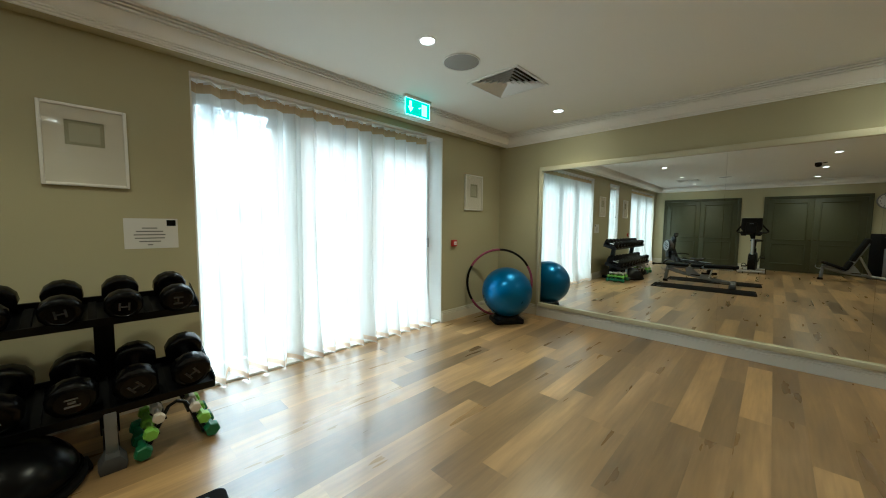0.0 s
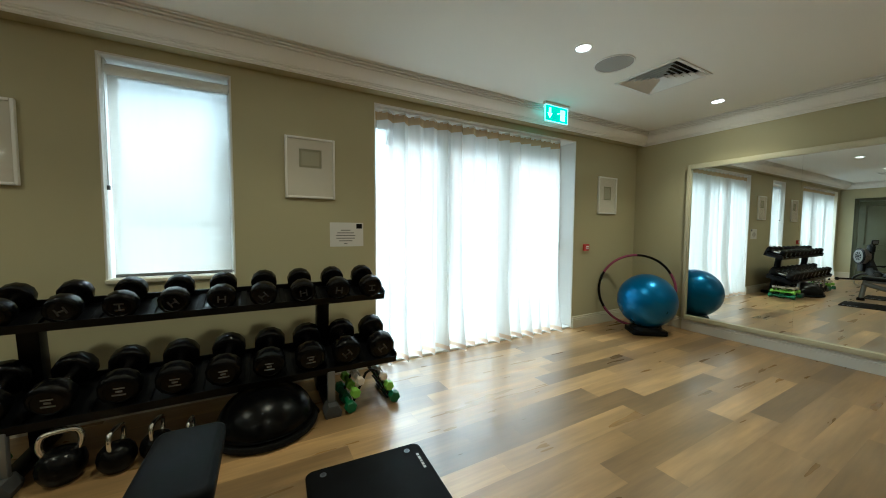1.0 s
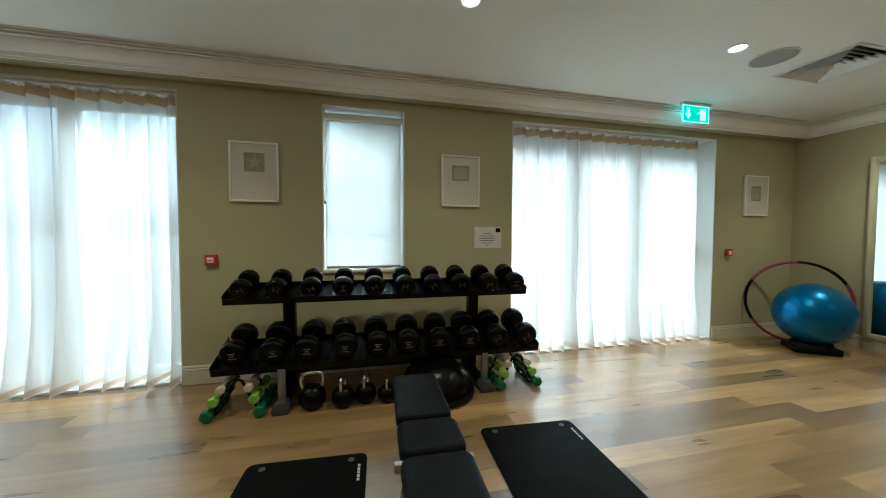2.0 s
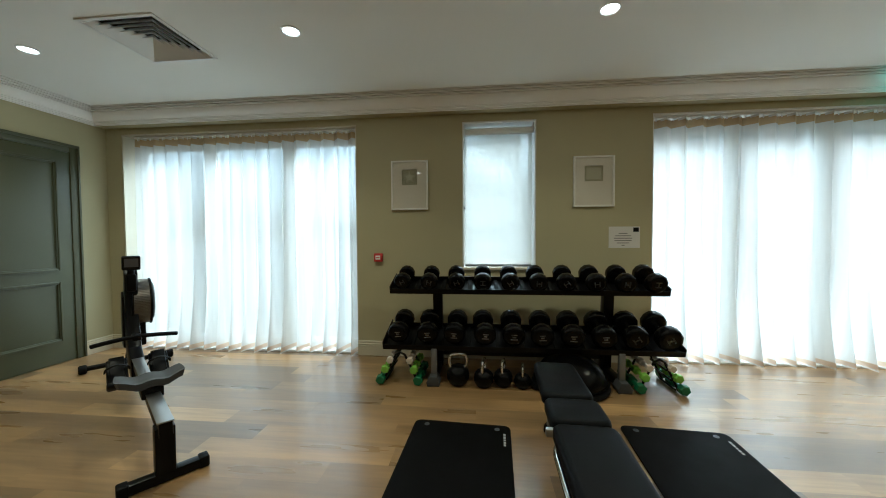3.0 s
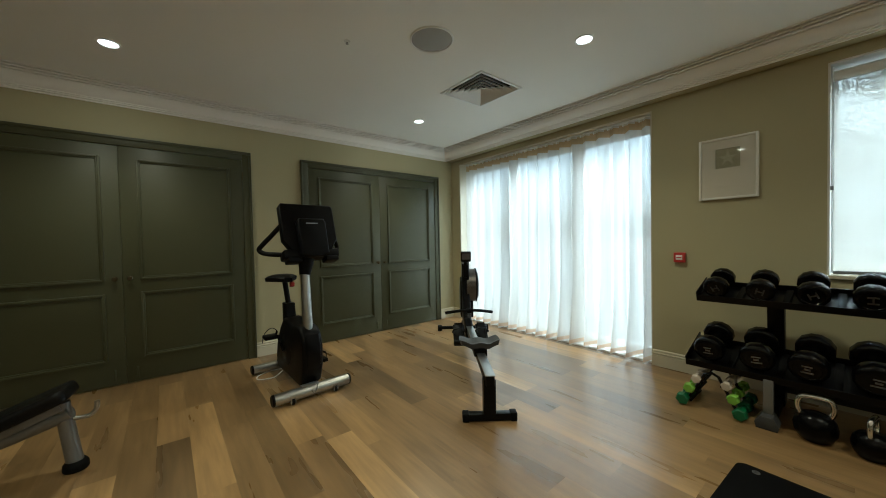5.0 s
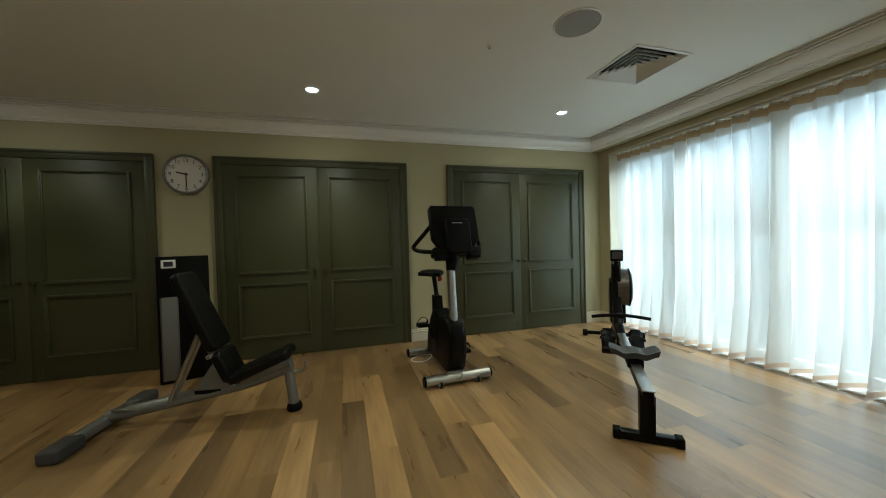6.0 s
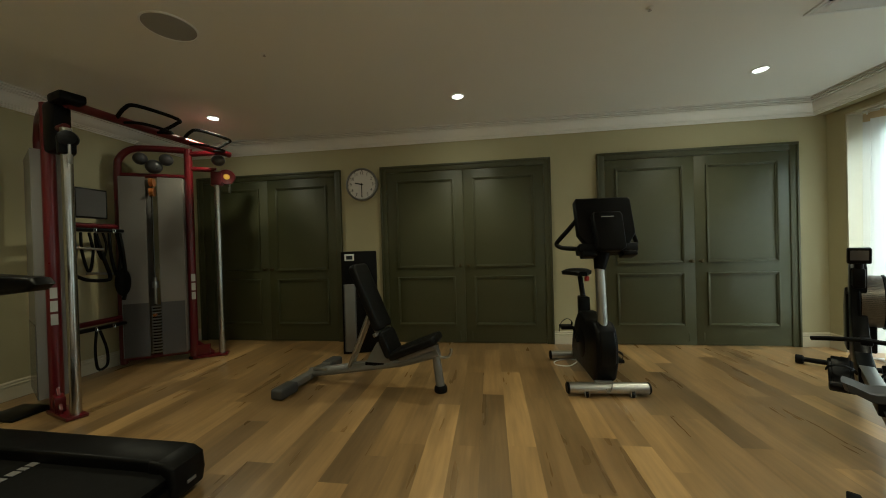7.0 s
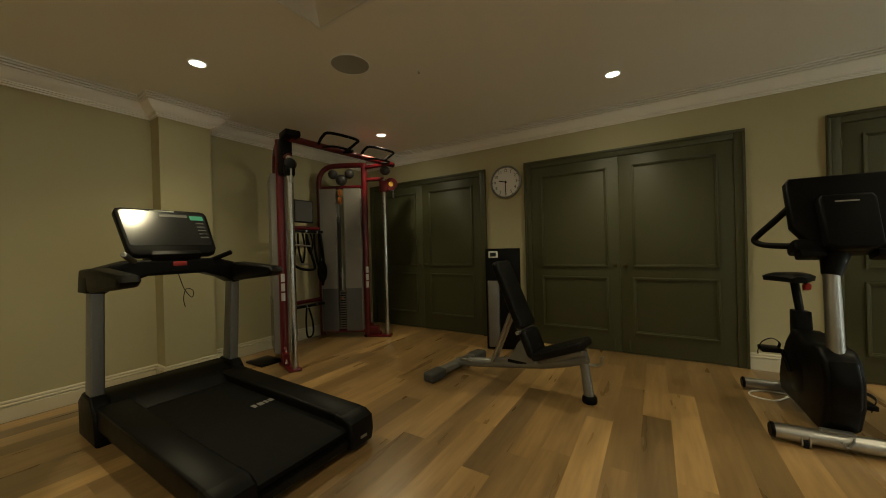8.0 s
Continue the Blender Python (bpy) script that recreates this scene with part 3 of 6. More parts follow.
HEM = cloth("curtain_hem_cloth", (0.64, 0.50, 0.36), 0.03, 0.5)
curtain("curtain", WIN_A[0] + 0.10, WIN_A[1] - 0.02, 17, 3, "white sheer full-length curtain drawn across glazed doors")
curtain("curtain", WIN_C[0] + 0.02, WIN_C[1] - 0.245, 15, 8, "white sheer full-length curtain with the garden glowing through")

# roller blind in the small window
blind = thing("roller_blind", "white translucent roller blind pulled nearly to the sill", "blind", ((WIN_B[0] + WIN_B[1]) / 2, 0.10, 0))
bm = B()
add_box(bm, (-0.352, -0.001, 0.985), (0.350, 0.001, 2.40))
part("blind_cloth", bm, BLINDCLOTH, blind, "white see-through screen cloth")
bm = B()
add_rod(bm, (-0.356, 0.0, 2.412), (0.356, 0.0, 2.412), 0.036, seg=18)
part("roller", bm, REVEAL, blind, "off-white rolled cloth")
bm = B()
add_box(bm, (-0.354, -0.008, 0.968), (0.352, 0.008, 0.992), 0.005)
part("bottom_bar", bm, GREY, blind, "grey bottom bar")
for sx in (-0.360, 0.360):
    bm = B()
    add_box(bm, (sx - 0.004, -0.03, 2.40), (sx + 0.004, 0.03, 2.478), 0.002)
    part("bracket", bm, WHITE, blind)
bm = B()
add_tube(bm, [(-0.362, -0.03, 2.43), (-0.363, -0.032, 1.9), (-0.363, -0.032, 1.62), (-0.363, -0.028, 1.605), (-0.363, -0.02, 1.62), (-0.362, -0.022, 2.43)], 0.0025, 6)
part("cord", bm, WHITE, blind, "white pull cord")
bm = B()
add_box(bm, (-0.372, -0.038, 1.585), (-0.352, -0.014, 1.615), 0.003)
part("cord_clip", bm, GREY, blind, "grey cord clip")


# ------------------------------------------------------------------ doors
def double_door(n, y0, y1):
    """Double cupboard doors in a moulded frame on the west wall."""
    top = thing("door_%d" % n, "pair of dark green panelled cupboard doors, shut", "door", (0, (y0 + y1) / 2, 0), group="green double doors")
    top["kind"] = "structure"
    h = (y1 - y0) / 2
    bm = B()
    add_box(bm, (0, -h, 0), (0.028, -h + 0.085, 2.29), 0.004)
    add_box(bm, (0, h - 0.085, 0), (0.028, h, 2.29), 0.004)
    add_box(bm, (0, -h + 0.085, 2.205), (0.028, h - 0.085, 2.29), 0.004)
    add_box(bm, (0.026, -h, 2.262), (0.040, h, 2.29), 0.004)
    add_box(bm, (0.026, -h, 0), (0.040, -h + 0.022, 2.262), 0.004)
    add_box(bm, (0.026, h - 0.022, 0), (0.040, h, 2.262), 0.004)
    part("architrave", bm, DOOR, top, "dark green moulded architrave")
    for s in (-1, 1):
        a, b = (-h + 0.0856, -0.0007) if s < 0 else (0.0007, h - 0.0856)
        bm = B()
        add_box(bm, (0.001, a, 0.008), (0.020, b, 2.202), 0.003)
        leaf = part("door_leaf", bm, DOOR, top)
        for z0, z1 in ((0.965, 2.095), (0.232, 0.850)):
            p0, p1 = a + 0.118, b - 0.118
            bm = B()
            for k, (o, hgt) in enumerate(((0.0, 0.019), (0.016, 0.011))):
                w = 0.019 if k == 0 else 0.015
                for lo, hi in (((p0 + o, z0 + o), (p0 + o + w, z1 - o)), ((p1 - o - w, z0 + o), (p1 - o, z1 - o)),
                               ((p0 + o + w, z0 + o), (p1 - o - w, z0 + o + w)), ((p0 + o + w, z1 - o - w), (p1 - o - w, z1 - o))):
                    add_box(bm, (0.019, lo[0], lo[1]), (0.020 + hgt, hi[0], hi[1]), 0.0035)
            part("panel_moulding", bm, DOOR, leaf)
        bm = B()
        yk = s * 0.052
        add_lathe(bm, [(0.020, 0), (0.020, 0.004), (0.008, 0.008), (0.008, 0.024), (0.017, 0.030), (0.021, 0.040), (0.016, 0.050), (0, 0.052)], 16, pose(0.020, yk, 0.985, 0, 90, 0))
        part("knob", bm, BRASS, leaf, "small aged brass knob")
        bm = B()
        add_box(bm, (0.019, yk * 1.5 - 0.008, 0.05), (0.024, yk * 1.5 + 0.008, 0.15), 0.002)
        part("bolt_plate", bm, DOOR, leaf)
        for zh in (0.25, 1.15, 1.98):
            bm = B()
            yy = a - 0.001 if s < 0 else b + 0.001
            add_rod(bm, (0.024, yy, zh), (0.024, yy, zh + 0.09), 0.006, seg=8)
            part("hinge", bm, BRASS, leaf)
    return top


for n, (y0, y1) in enumerate(DOORS):
    double_door(n + 1, y0, y1)

# ------------------------------------------------------------------ mirror wall
mir = thing("wall_mirror", "wall-wide frameless mirror panels in a cream painted timber frame", "mirror", (MIRROR_X, 0, 0))
M0, M1, MZ0, MZ1 = -0.775, -6.985, 0.205, 2.135
bm = B()
add_box(bm, (-0.030, M0 + 0.045, MZ0 - 0.055), (0.034, M0, MZ1 + 0.06), 0.005)
add_box(bm, (-0.030, M1, MZ0 - 0.055), (0.034, M1 - 0.045, MZ1 + 0.06), 0.005)
add_box(bm, (-0.030, M1, MZ1), (0.034, M0, MZ1 + 0.06), 0.005)
add_box(bm, (-0.036, M1, MZ0 - 0.055), (0.034, M0, MZ0), 0.005)
part("mirror_frame", bm, MIRROR_TRIM, mir, "cream painted timber frame")
for k in range(6):
    bm = B()
    a, b = M0 - 1.035 * k, M0 - 1.035 * (k + 1) + 0.0006
    add_box(bm, (0.0, b, MZ0), (0.006, a, MZ1))
    part("mirror_panel", bm, MIRROR, mir)
bm = B()
add_box(bm, (0.006, M1, MZ0), (0.034, M0, MZ1))
part("backing", bm, DARK_SLOT, mir)
bm = B()
run_out(bm, SKIRT_LINE, (RX - 0.012, M0 + 0.045), (RX - 0.012, M1 - 0.045), (-1, 0), -0.006, 0, 0)
add_box(bm, (RX - 0.013, M1 - 0.045, 0), (RX, M0 + 0.045, 0.149))
structure("plinth", bm, REVEAL, "white painted skirting under the mirror", "baseboard")


# ------------------------------------------------------------------ ceiling fittings
def downlight(x, y):
    top = thing("downlight", "round recessed ceiling downlight, switched on", "ceiling light", (x, y, RZ), group="recessed downlights")
    bm = B()
    add_lathe(bm, [(0.068, -0.001), (0.068, -0.005), (0.058, -0.009), (0.055, -0.006), (0.052, -0.001)], 28, caps=False)
    part("bezel", bm, WHITE, top, "white bezel")
    bm = B()
    add_lathe(bm, [(0.052, -0.002), (0.048, -0.0045), (0, -0.005)], 24)
    part("lens", bm, LAMP_GLOW, top, "glowing frosted lens")
    return top


lights = downlight(*DOWNLIGHTS[0])
for p in DOWNLIGHTS[1:]:
    copy_thing(lights, pose(p[0], p[1], RZ))
# each lamp gives a wide soft spill from its lens and a narrower beam from its reflector
spill, beam = bpy.data.lights.new("downlight_spill", "AREA"), bpy.data.lights.new("downlight_beam", "SPOT")
spill.shape, spill.size, spill.energy, spill.color = "DISK", 0.096, LENS_POWER, (1.0, 0.78, 0.47)
beam.spot_size, beam.spot_blend, beam.shadow_soft_size, beam.energy, beam.color = radians(124), 0.9, 0.045, BEAM_POWER, (1.0, 0.74, 0.39)
for p in DOWNLIGHTS:
    for data in (spill, beam):
        data.cycles.use_multiple_importance_sampling = False
        ob = new(data.name, data)
        ob.matrix_world = pose(p[0], p[1], RZ - (0.012 if data is spill else 0.03))


def ceiling_vent(x, y):
    """A square four-way air diffuser: a flat flange round rising square rings of blades."""
    top = thing("ceiling_vent", "square white four-way ceiling air diffuser", "air vent", (x, y, RZ), group="square ceiling vents")
    bm = B()
    h, e = 0.285, 0.026
    for a, b in (((-h, -h), (h, -h + e)), ((-h, h - e), (h, h)), ((-h, -h + e), (-h + e, h - e)), ((h - e, -h + e), (h, h - e))):
        add_box(bm, (*a, -0.008), (*b, 0.0), 0.003)
    part("flange", bm, WHITE, top, "white flange")
    bm = B()
    add_box(bm, (-VH, -VH, 0.10), (VH, VH, 0.11))
    for s in (-1, 1):
        add_box(bm, (s * VH, -VH, 0.0), (s * (VH - 0.002), VH, 0.10))
        add_box(bm, (-VH + 0.002, s * VH, 0.0), (VH - 0.002, s * (VH - 0.002), 0.10))
    part("duct", bm, DARK_SLOT, top, "dark duct behind the blades")
    for k in range(6):
        o = 0.254 - 0.042 * k
        i = o - 0.038
        bm = B()
        ring = lambda r, z: [bm.verts.new((sx * r, sy * r, z)) for sx, sy in ((-1, -1), (1, -1), (1, 1), (-1, 1))]
        rings = [ring(o, -0.006), ring(i, 0.034), ring(i, 0.037), ring(o, -0.003)]
        for u, v in zip(rings, rings[1:] + rings[:1]):
            for n in range(4):
                bm.faces.new((u[n], u[(n + 1) % 4], v[(n + 1) % 4], v[n]))
        bmesh.ops.recalc_face_normals(bm, faces=list(bm.faces))
        part("blade_ring", bm, WHITE, top)
    return top


vent = ceiling_vent(*VENTS[0])
for p in VENTS[1:]:
    copy_thing(vent, pose(p[0], p[1], RZ))


def ceiling_speaker(x, y):
    top = thing("ceiling_speaker", "round flush ceiling loudspeaker with a grey mesh grille", "loudspeaker", (x, y, RZ), group="ceiling speakers")
    bm = B()
    add_lathe(bm, [(0.160, 0), (0.160, -0.006), (0.152, -0.009), (0.148, -0.004)], 36, caps=False)
    part("rim", bm, WHITE, top, "white rim")
    bm = B()
    add_lathe(bm, [(0.149, -0.003), (0.09, -0.006), (0, -0.007)], 36)
    part("grille", bm, GRILLE, top, "grey mesh grille")
    return top


sp = ceiling_speaker(2.335, -2.175)
for p in ((2.325, -5.78), (7.755, -1.24), (7.755, -5.78)):
    copy_thing(sp, pose(p[0], p[1], RZ))


def sprinkler(x, y):
    top = thing("sprinkler_head", "small pale sprinkler head in the ceiling", "sprinkler", (x, y, RZ), group="sprinkler heads")
    bm = B()
    add_lathe(bm, [(0.022, 0), (0.022, -0.004), (0.013, -0.008), (0, -0.009)], 18)
    part("plate", bm, WHITE, top)
    bm = B()
    add_lathe(bm, [(0.006, -0.006), (0.006, -0.018), (0.012, -0.020), (0, -0.022)], 12)
    part("nozzle", bm, STEEL, top, "metal nozzle")
    return top


s1 = sprinkler(1.946, -2.655)
copy_thing(s1, pose(1.93, -5.38, RZ))
copy_thing(s1, pose(7.4, -4.0, RZ))

# dark sensor on the ceiling in the middle of the room
sens = thing("ceiling_sensor", "small dark sensor with a side arm under the ceiling", "sensor", (4.02, -3.82, RZ))
bm = B()
add_lathe(bm, [(0.058, 0), (0.058, -0.012), (0.048, -0.022), (0, -0.022)], 24)
part("base", bm, WHITE, sens, "white round base")
bm = B()
add_lathe(bm, [(0.046, -0.020), (0.055, -0.045), (0.052, -0.085), (0.034, -0.110), (0, -0.118)], 24)
part("dome", bm, BLACK, sens, "dark dome")
bm = B()
add_rod(bm, (0, 0.02, -0.045), (0.02, -0.13, -0.030), 0.009, seg=10, round_end=0.004)
part("arm", bm, BLACK, sens, "thin dark arm")

# exit sign
sign = thing("exit_sign", "lit green and white emergency exit sign hung below the ceiling", "exit sign", (8.055, -0.340, RZ))
bm = B()
add_box(bm, (-0.19, -0.022, -0.030), (0.19, 0.022, 0.0), 0.004)
part("housing", bm, WHITE, sign, "white lamp housing")
bm = B()
add_box(bm, (-0.178, -0.004, -0.205), (0.178, 0.004, -0.028), 0.002)
part("sign_panel", bm, EXIT_GREEN, sign, "glowing green panel")
bm = B()
for sy in (-1, 1):
    y0, y1 = sorted((sy * 0.0042, sy * 0.0062))
    add_box(bm, (-0.178, y0, -0.205), (0.178, y1, -0.197))
    add_box(bm, (-0.178, y0, -0.036), (0.178, y1, -0.028))
    add_box(bm, (-0.178, y0, -0.197), (-0.170, y1, -0.036))
    add_box(bm, (0.170, y0, -0.197), (0.178, y1, -0.036))
    add_box(bm, (-0.125, y0, -0.118), (-0.085, y1, -0.052))
    add_prism(bm, [(-0.150, -0.115), (-0.060, -0.115), (-0.105, -0.178)], y0, y1)
    add_box(bm, (0.055, y0, -0.180), (0.135, y1, -0.055))
    add_prism(bm, [(0.0, -0.105), (0.05, -0.09), (0.05, -0.105), (0.015, -0.120)], y0, y1)
part("sign_symbols", bm, EXIT_WHITE, sign, "white arrow and doorway symbols")


# ------------------------------------------------------------------ on the walls
def picture(name, x, z, w, h, art_w, art_h, art_up, star, label):
    top = thing(name, label, "picture", (x, 0, z), group="framed pictures")
    bm = B()
    e = 0.018
    for lo, hi in (((-w / 2, -h / 2), (-w / 2 + e, h / 2)), ((w / 2 - e, -h / 2), (w / 2, h / 2)), ((-w / 2 + e, h / 2 - e), (w / 2 - e, h / 2)), ((-w / 2 + e, -h / 2), (w / 2 - e, -h / 2 + e))):
        add_box(bm, (lo[0], -0.030, lo[1]), (hi[0], -0.001, hi[1]), 0.004)
    part("frame", bm, FRAME_W, top, "white wooden frame")
    bm = B()
    a, b, c, d = -art_w / 2, art_w / 2, art_up - art_h / 2, art_up + art_h / 2
    for lo, hi in (((-w / 2 + e, -h / 2 + e), (a, h / 2 - e)), ((b, -h / 2 + e), (w / 2 - e, h / 2 - e)), ((a, d), (b, h / 2 - e)), ((a, -h / 2 + e), (b, c))):
        add_box(bm, (lo[0], -0.018, lo[1]), (hi[0], -0.012, hi[1]))
    part("mount", bm, CARD, top, "white mount card")
    bm = B()
    add_box(bm, (a - 0.01, -0.011, c - 0.01), (b + 0.01, -0.004, d + 0.01))
    part("art", bm, ART, top, "sand coloured print")
    if star:
        bm = B()
        pts = [((0.42 if k % 2 == 0 else 0.15) * art_w * math.cos(radians(36 * k + 90)), art_up + (0.42 if k % 2 == 0 else 0.15) * art_w * math.sin(radians(36 * k + 90))) for k in range(10)]
        add_prism(bm, pts, -0.0135, -0.0108)
        part("star_shape", bm, ART2, top, "pale starfish relief")
    else:
        bm = B()
        add_box(bm, (a + 0.02, -0.0125, c + 0.02), (b - 0.02, -0.0108, d - 0.02))
        part("inner_sheet", bm, ART2, top, "paler inner sheet")
    bm = B()
    add_box(bm, (-w / 2 + e - 0.003, -0.0225, -h / 2 + e - 0.003), (w / 2 - e + 0.003, -0.0205, h / 2 - e + 0.003))
    g = part("glazing", bm, PICTURE_GLASS, top)
    g.visible_shadow = False
    return top


picture("framed_picture", 3.604, 1.840, 0.395, 0.522, 0.165, 0.165, 0.085, True, "white framed sand-coloured starfish print on the olive wall")
picture("framed_picture", 5.490, 1.840, 0.400, 0.510, 0.180, 0.155, 0.080, False, "white framed sand-coloured square print above the notice")
picture("framed_picture", 9.455, 1.822, 0.400, 0.515, 0.165, 0.190, 0.030, False, "white framed sand-coloured print beside the glazed doors")

note = thing("notice", "white laminated landscape notice with lines of small print", "notice", (5.795, 0, 1.275))
bm = B()
add_box(bm, (-0.150, -0.003, -0.108), (0.150, -0.0005, 0.108))
part("sheet", bm, PAPER, note)
bm = B()
for k, wdt in enumerate((0.085, 0.150, 0.175, 0.165, 0.120, 0.03)):
    add_box(bm, (-wdt / 2 - 0.012, -0.0042, 0.035 - 0.024 * k), (wdt / 2 - 0.012, -0.0028, 0.043 - 0.024 * k))
part("print_lines", bm, DIM_PRINT, note, "lines of small grey print")
bm = B()
add_box(bm, (0.085, -0.0042, 0.055), (0.138, -0.0028, 0.098))
part("corner_mark", bm, BLACK, note, "small dark square")


def call_point(x, z):
    top = thing("fire_call_point", "small square red fire alarm call point on the wall", "alarm button", (x, 0, z), group="fire call points")
    bm = B()
    add_box(bm, (-0.046, -0.040, -0.046), (0.046, 0, 0.046), 0.008)
    part("case", bm, SIGNRED, top, "red plastic case")
    bm = B()
    add_box(bm, (-0.026, -0.044, -0.022), (0.026, -0.039, 0.022), 0.002)
    part("element", bm, WHITE, top, "white press element")
    bm = B()
    add_box(bm, (-0.020, -0.0455, -0.004), (0.020, -0.0435, 0.004))
    part("mark", bm, SIGNRED, top)
    return top


cp = call_point(3.257, 1.072)
copy_thing(cp, pose(9.030, 0, 1.095))

# clock
clock = thing("wall_clock", "round white wall clock with black numerals and a grey rim", "clock", (0, -5.37, 2.08))
bm = B()
add_lathe(bm, [(0.214, 0.001), (0.217, 0.02), (0.214, 0.040), (0.202, 0.046), (0.194, 0.042), (0.190, 0.030)], 48, pose(0, 0, 0, 0, 90, 0), caps=False)
part("rim", bm, SILVER, clock, "silver-grey rim")
bm = B()
add_lathe(bm, [(0.196, 0.004), (0.196, 0.026), (0, 0.026)], 48, pose(0, 0, 0, 0, 90, 0))
part("dial", bm, PAPER, clock, "white dial")
bm = B()
for k in range(60):
    a = radians(6 * k)
    r0, wd = (0.176, 0.0035) if k % 5 == 0 else (0.182, 0.0012)
    add_box(bm, (0.0262, -wd, r0), (0.0274, wd, 0.190), m=Matrix.Rotation(a, 4, "X"))
tagged(part("minute_marks", bm, BLACK, clock, "black minute marks"), kind="stuff")
for k in range(1, 13):
    cu = bpy.data.curves.new("numeral", "FONT")
    cu.body, cu.size, cu.align_x, cu.align_y, cu.extrude = str(k), 0.056, "CENTER", "CENTER", 0.0006
    tmp = bpy.data.objects.new("numeral", cu)
    scene.collection.objects.link(tmp)
    me = bpy.data.meshes.new_from_object(tmp.evaluated_get(bpy.context.evaluated_depsgraph_get()))
    bpy.data.objects.remove(tmp)
    me.name = "numeral"
    me.materials.clear()
    me.materials.append(BLACK)
    ob = new("numeral", me)
    ob.parent = clock
    a = radians(30 * k)
    ob.matrix_basis = Matrix.Translation((0.0272, 0.150 * math.sin(a), 0.150 * math.cos(a))) @ pose(0, 0, 0, 90, 0, 90)
for nm, ang, ln, wd in (("hour_hand", 283, 0.095, 0.0075), ("minute_hand", 180, 0.135, 0.0055)):
    bm = B()
    add_box(bm, (0.028 if ln < 0.1 else 0.031, -wd, -0.02), (0.030 if ln < 0.1 else 0.033, wd, ln), m=Matrix.Rotation(-radians(ang), 4, "X"))
    part(nm, bm, BLACK, clock)


# ------------------------------------------------------------------ dumbbell rack and weights
RACK = (4.745, -0.42)
rack = thing("dumbbell_rack", "black two-tier steel dumbbell rack with grey front legs", "weight rack", (*RACK, 0))


def tray(name, x0, x1, yf, zf, yb, zb):
    """A sloping sheet tray with an upturned front lip and a back edge."""
    way = Vector((yb - yf, zb - zf)).normalized()
    up = Vector((-way.y, way.x))
    f, b = Vector((yf, zf)), Vector((yb, zb))
    line = [f, f + up * 0.048, f + up * 0.048 + way * 0.010, f + up * 0.014 + way * 0.010, b + up * 0.014 - way * 0.010, b + up * 0.055 - way * 0.010, b + up * 0.055, b]
    bm = B()
    add_prism(bm, [(p.x, p.y) for p in line], x0, x1, "x")
    for x in (x0, x1):
        add_prism(bm, [(p.x, p.y) for p in (f, f + up * 0.07, f + up * 0.075 + way * 0.03, b + up * 0.085, b)], x - 0.003, x + 0.003, "x")
    part(name, bm, SATIN, rack, "black steel tray")
    for k in range(9):
        x = x0 + (k + 1) * (x1 - x0) / 10.0
        bm = B()
        add_prism(bm, [(p.x, p.y) for p in (f + up * 0.014 + way * 0.02, f + up * 0.034 + way * 0.03, b + up * 0.034 - way * 0.03, b + up * 0.014 - way * 0.02)], x - 0.018, x + 0.018, "x")
        part("saddle_block", bm, RUBBER, rack, "black rubber saddle block")


tray("upper_tray", 3.515 - RACK[0], 5.962 - RACK[0], -0.10, 0.765, 0.19, 0.845)
tray("lower_tray", 3.485 - RACK[0], 6.005 - RACK[0], -0.25, 0.292, 0.12, 0.395)
for x in (3.94 - RACK[0], 5.515 - RACK[0]):
    bm = B()
    add_prism(bm, [(0.10, 0.03), (0.20, 0.03), (0.12, 0.80), (0.03, 0.80)], x - 0.045, x + 0.045, "x", 0.006)
    part("upright", bm, SATIN, rack, "black upright")
    bm = B()
    add_box(bm, (x - 0.035, -0.22, 0.012), (x + 0.035, 0.33, 0.072), 0.008)
    part("foot_bar", bm, SATIN, rack, "black floor bar")
    bm = B()
    add_box(bm, (x - 0.026, -0.262, 0.06), (x + 0.026, -0.222, 0.31), 0.006)
    part("front_leg", bm, SILVER, rack, "grey front leg")
    bm = B()
    add_prism(bm, [(-0.052, 0), (0.052, 0), (0.060, 0.035), (0.030, 0.085), (-0.030, 0.085), (-0.060, 0.035)], -0.325, -0.200, "y", 0.006, m=Matrix.Translation((x, 0, 0)))
    part("foot_cap", bm, MIDGREY, rack, "grey rubber foot cap")
bm = B()
add_box(bm, (3.98 - RACK[0], 0.13, 0.125), (5.475 - RACK[0], 0.165, 0.300), 0.006)
part("cross_beam", bm, MIDGREY, rack, "dark grey cross beam")


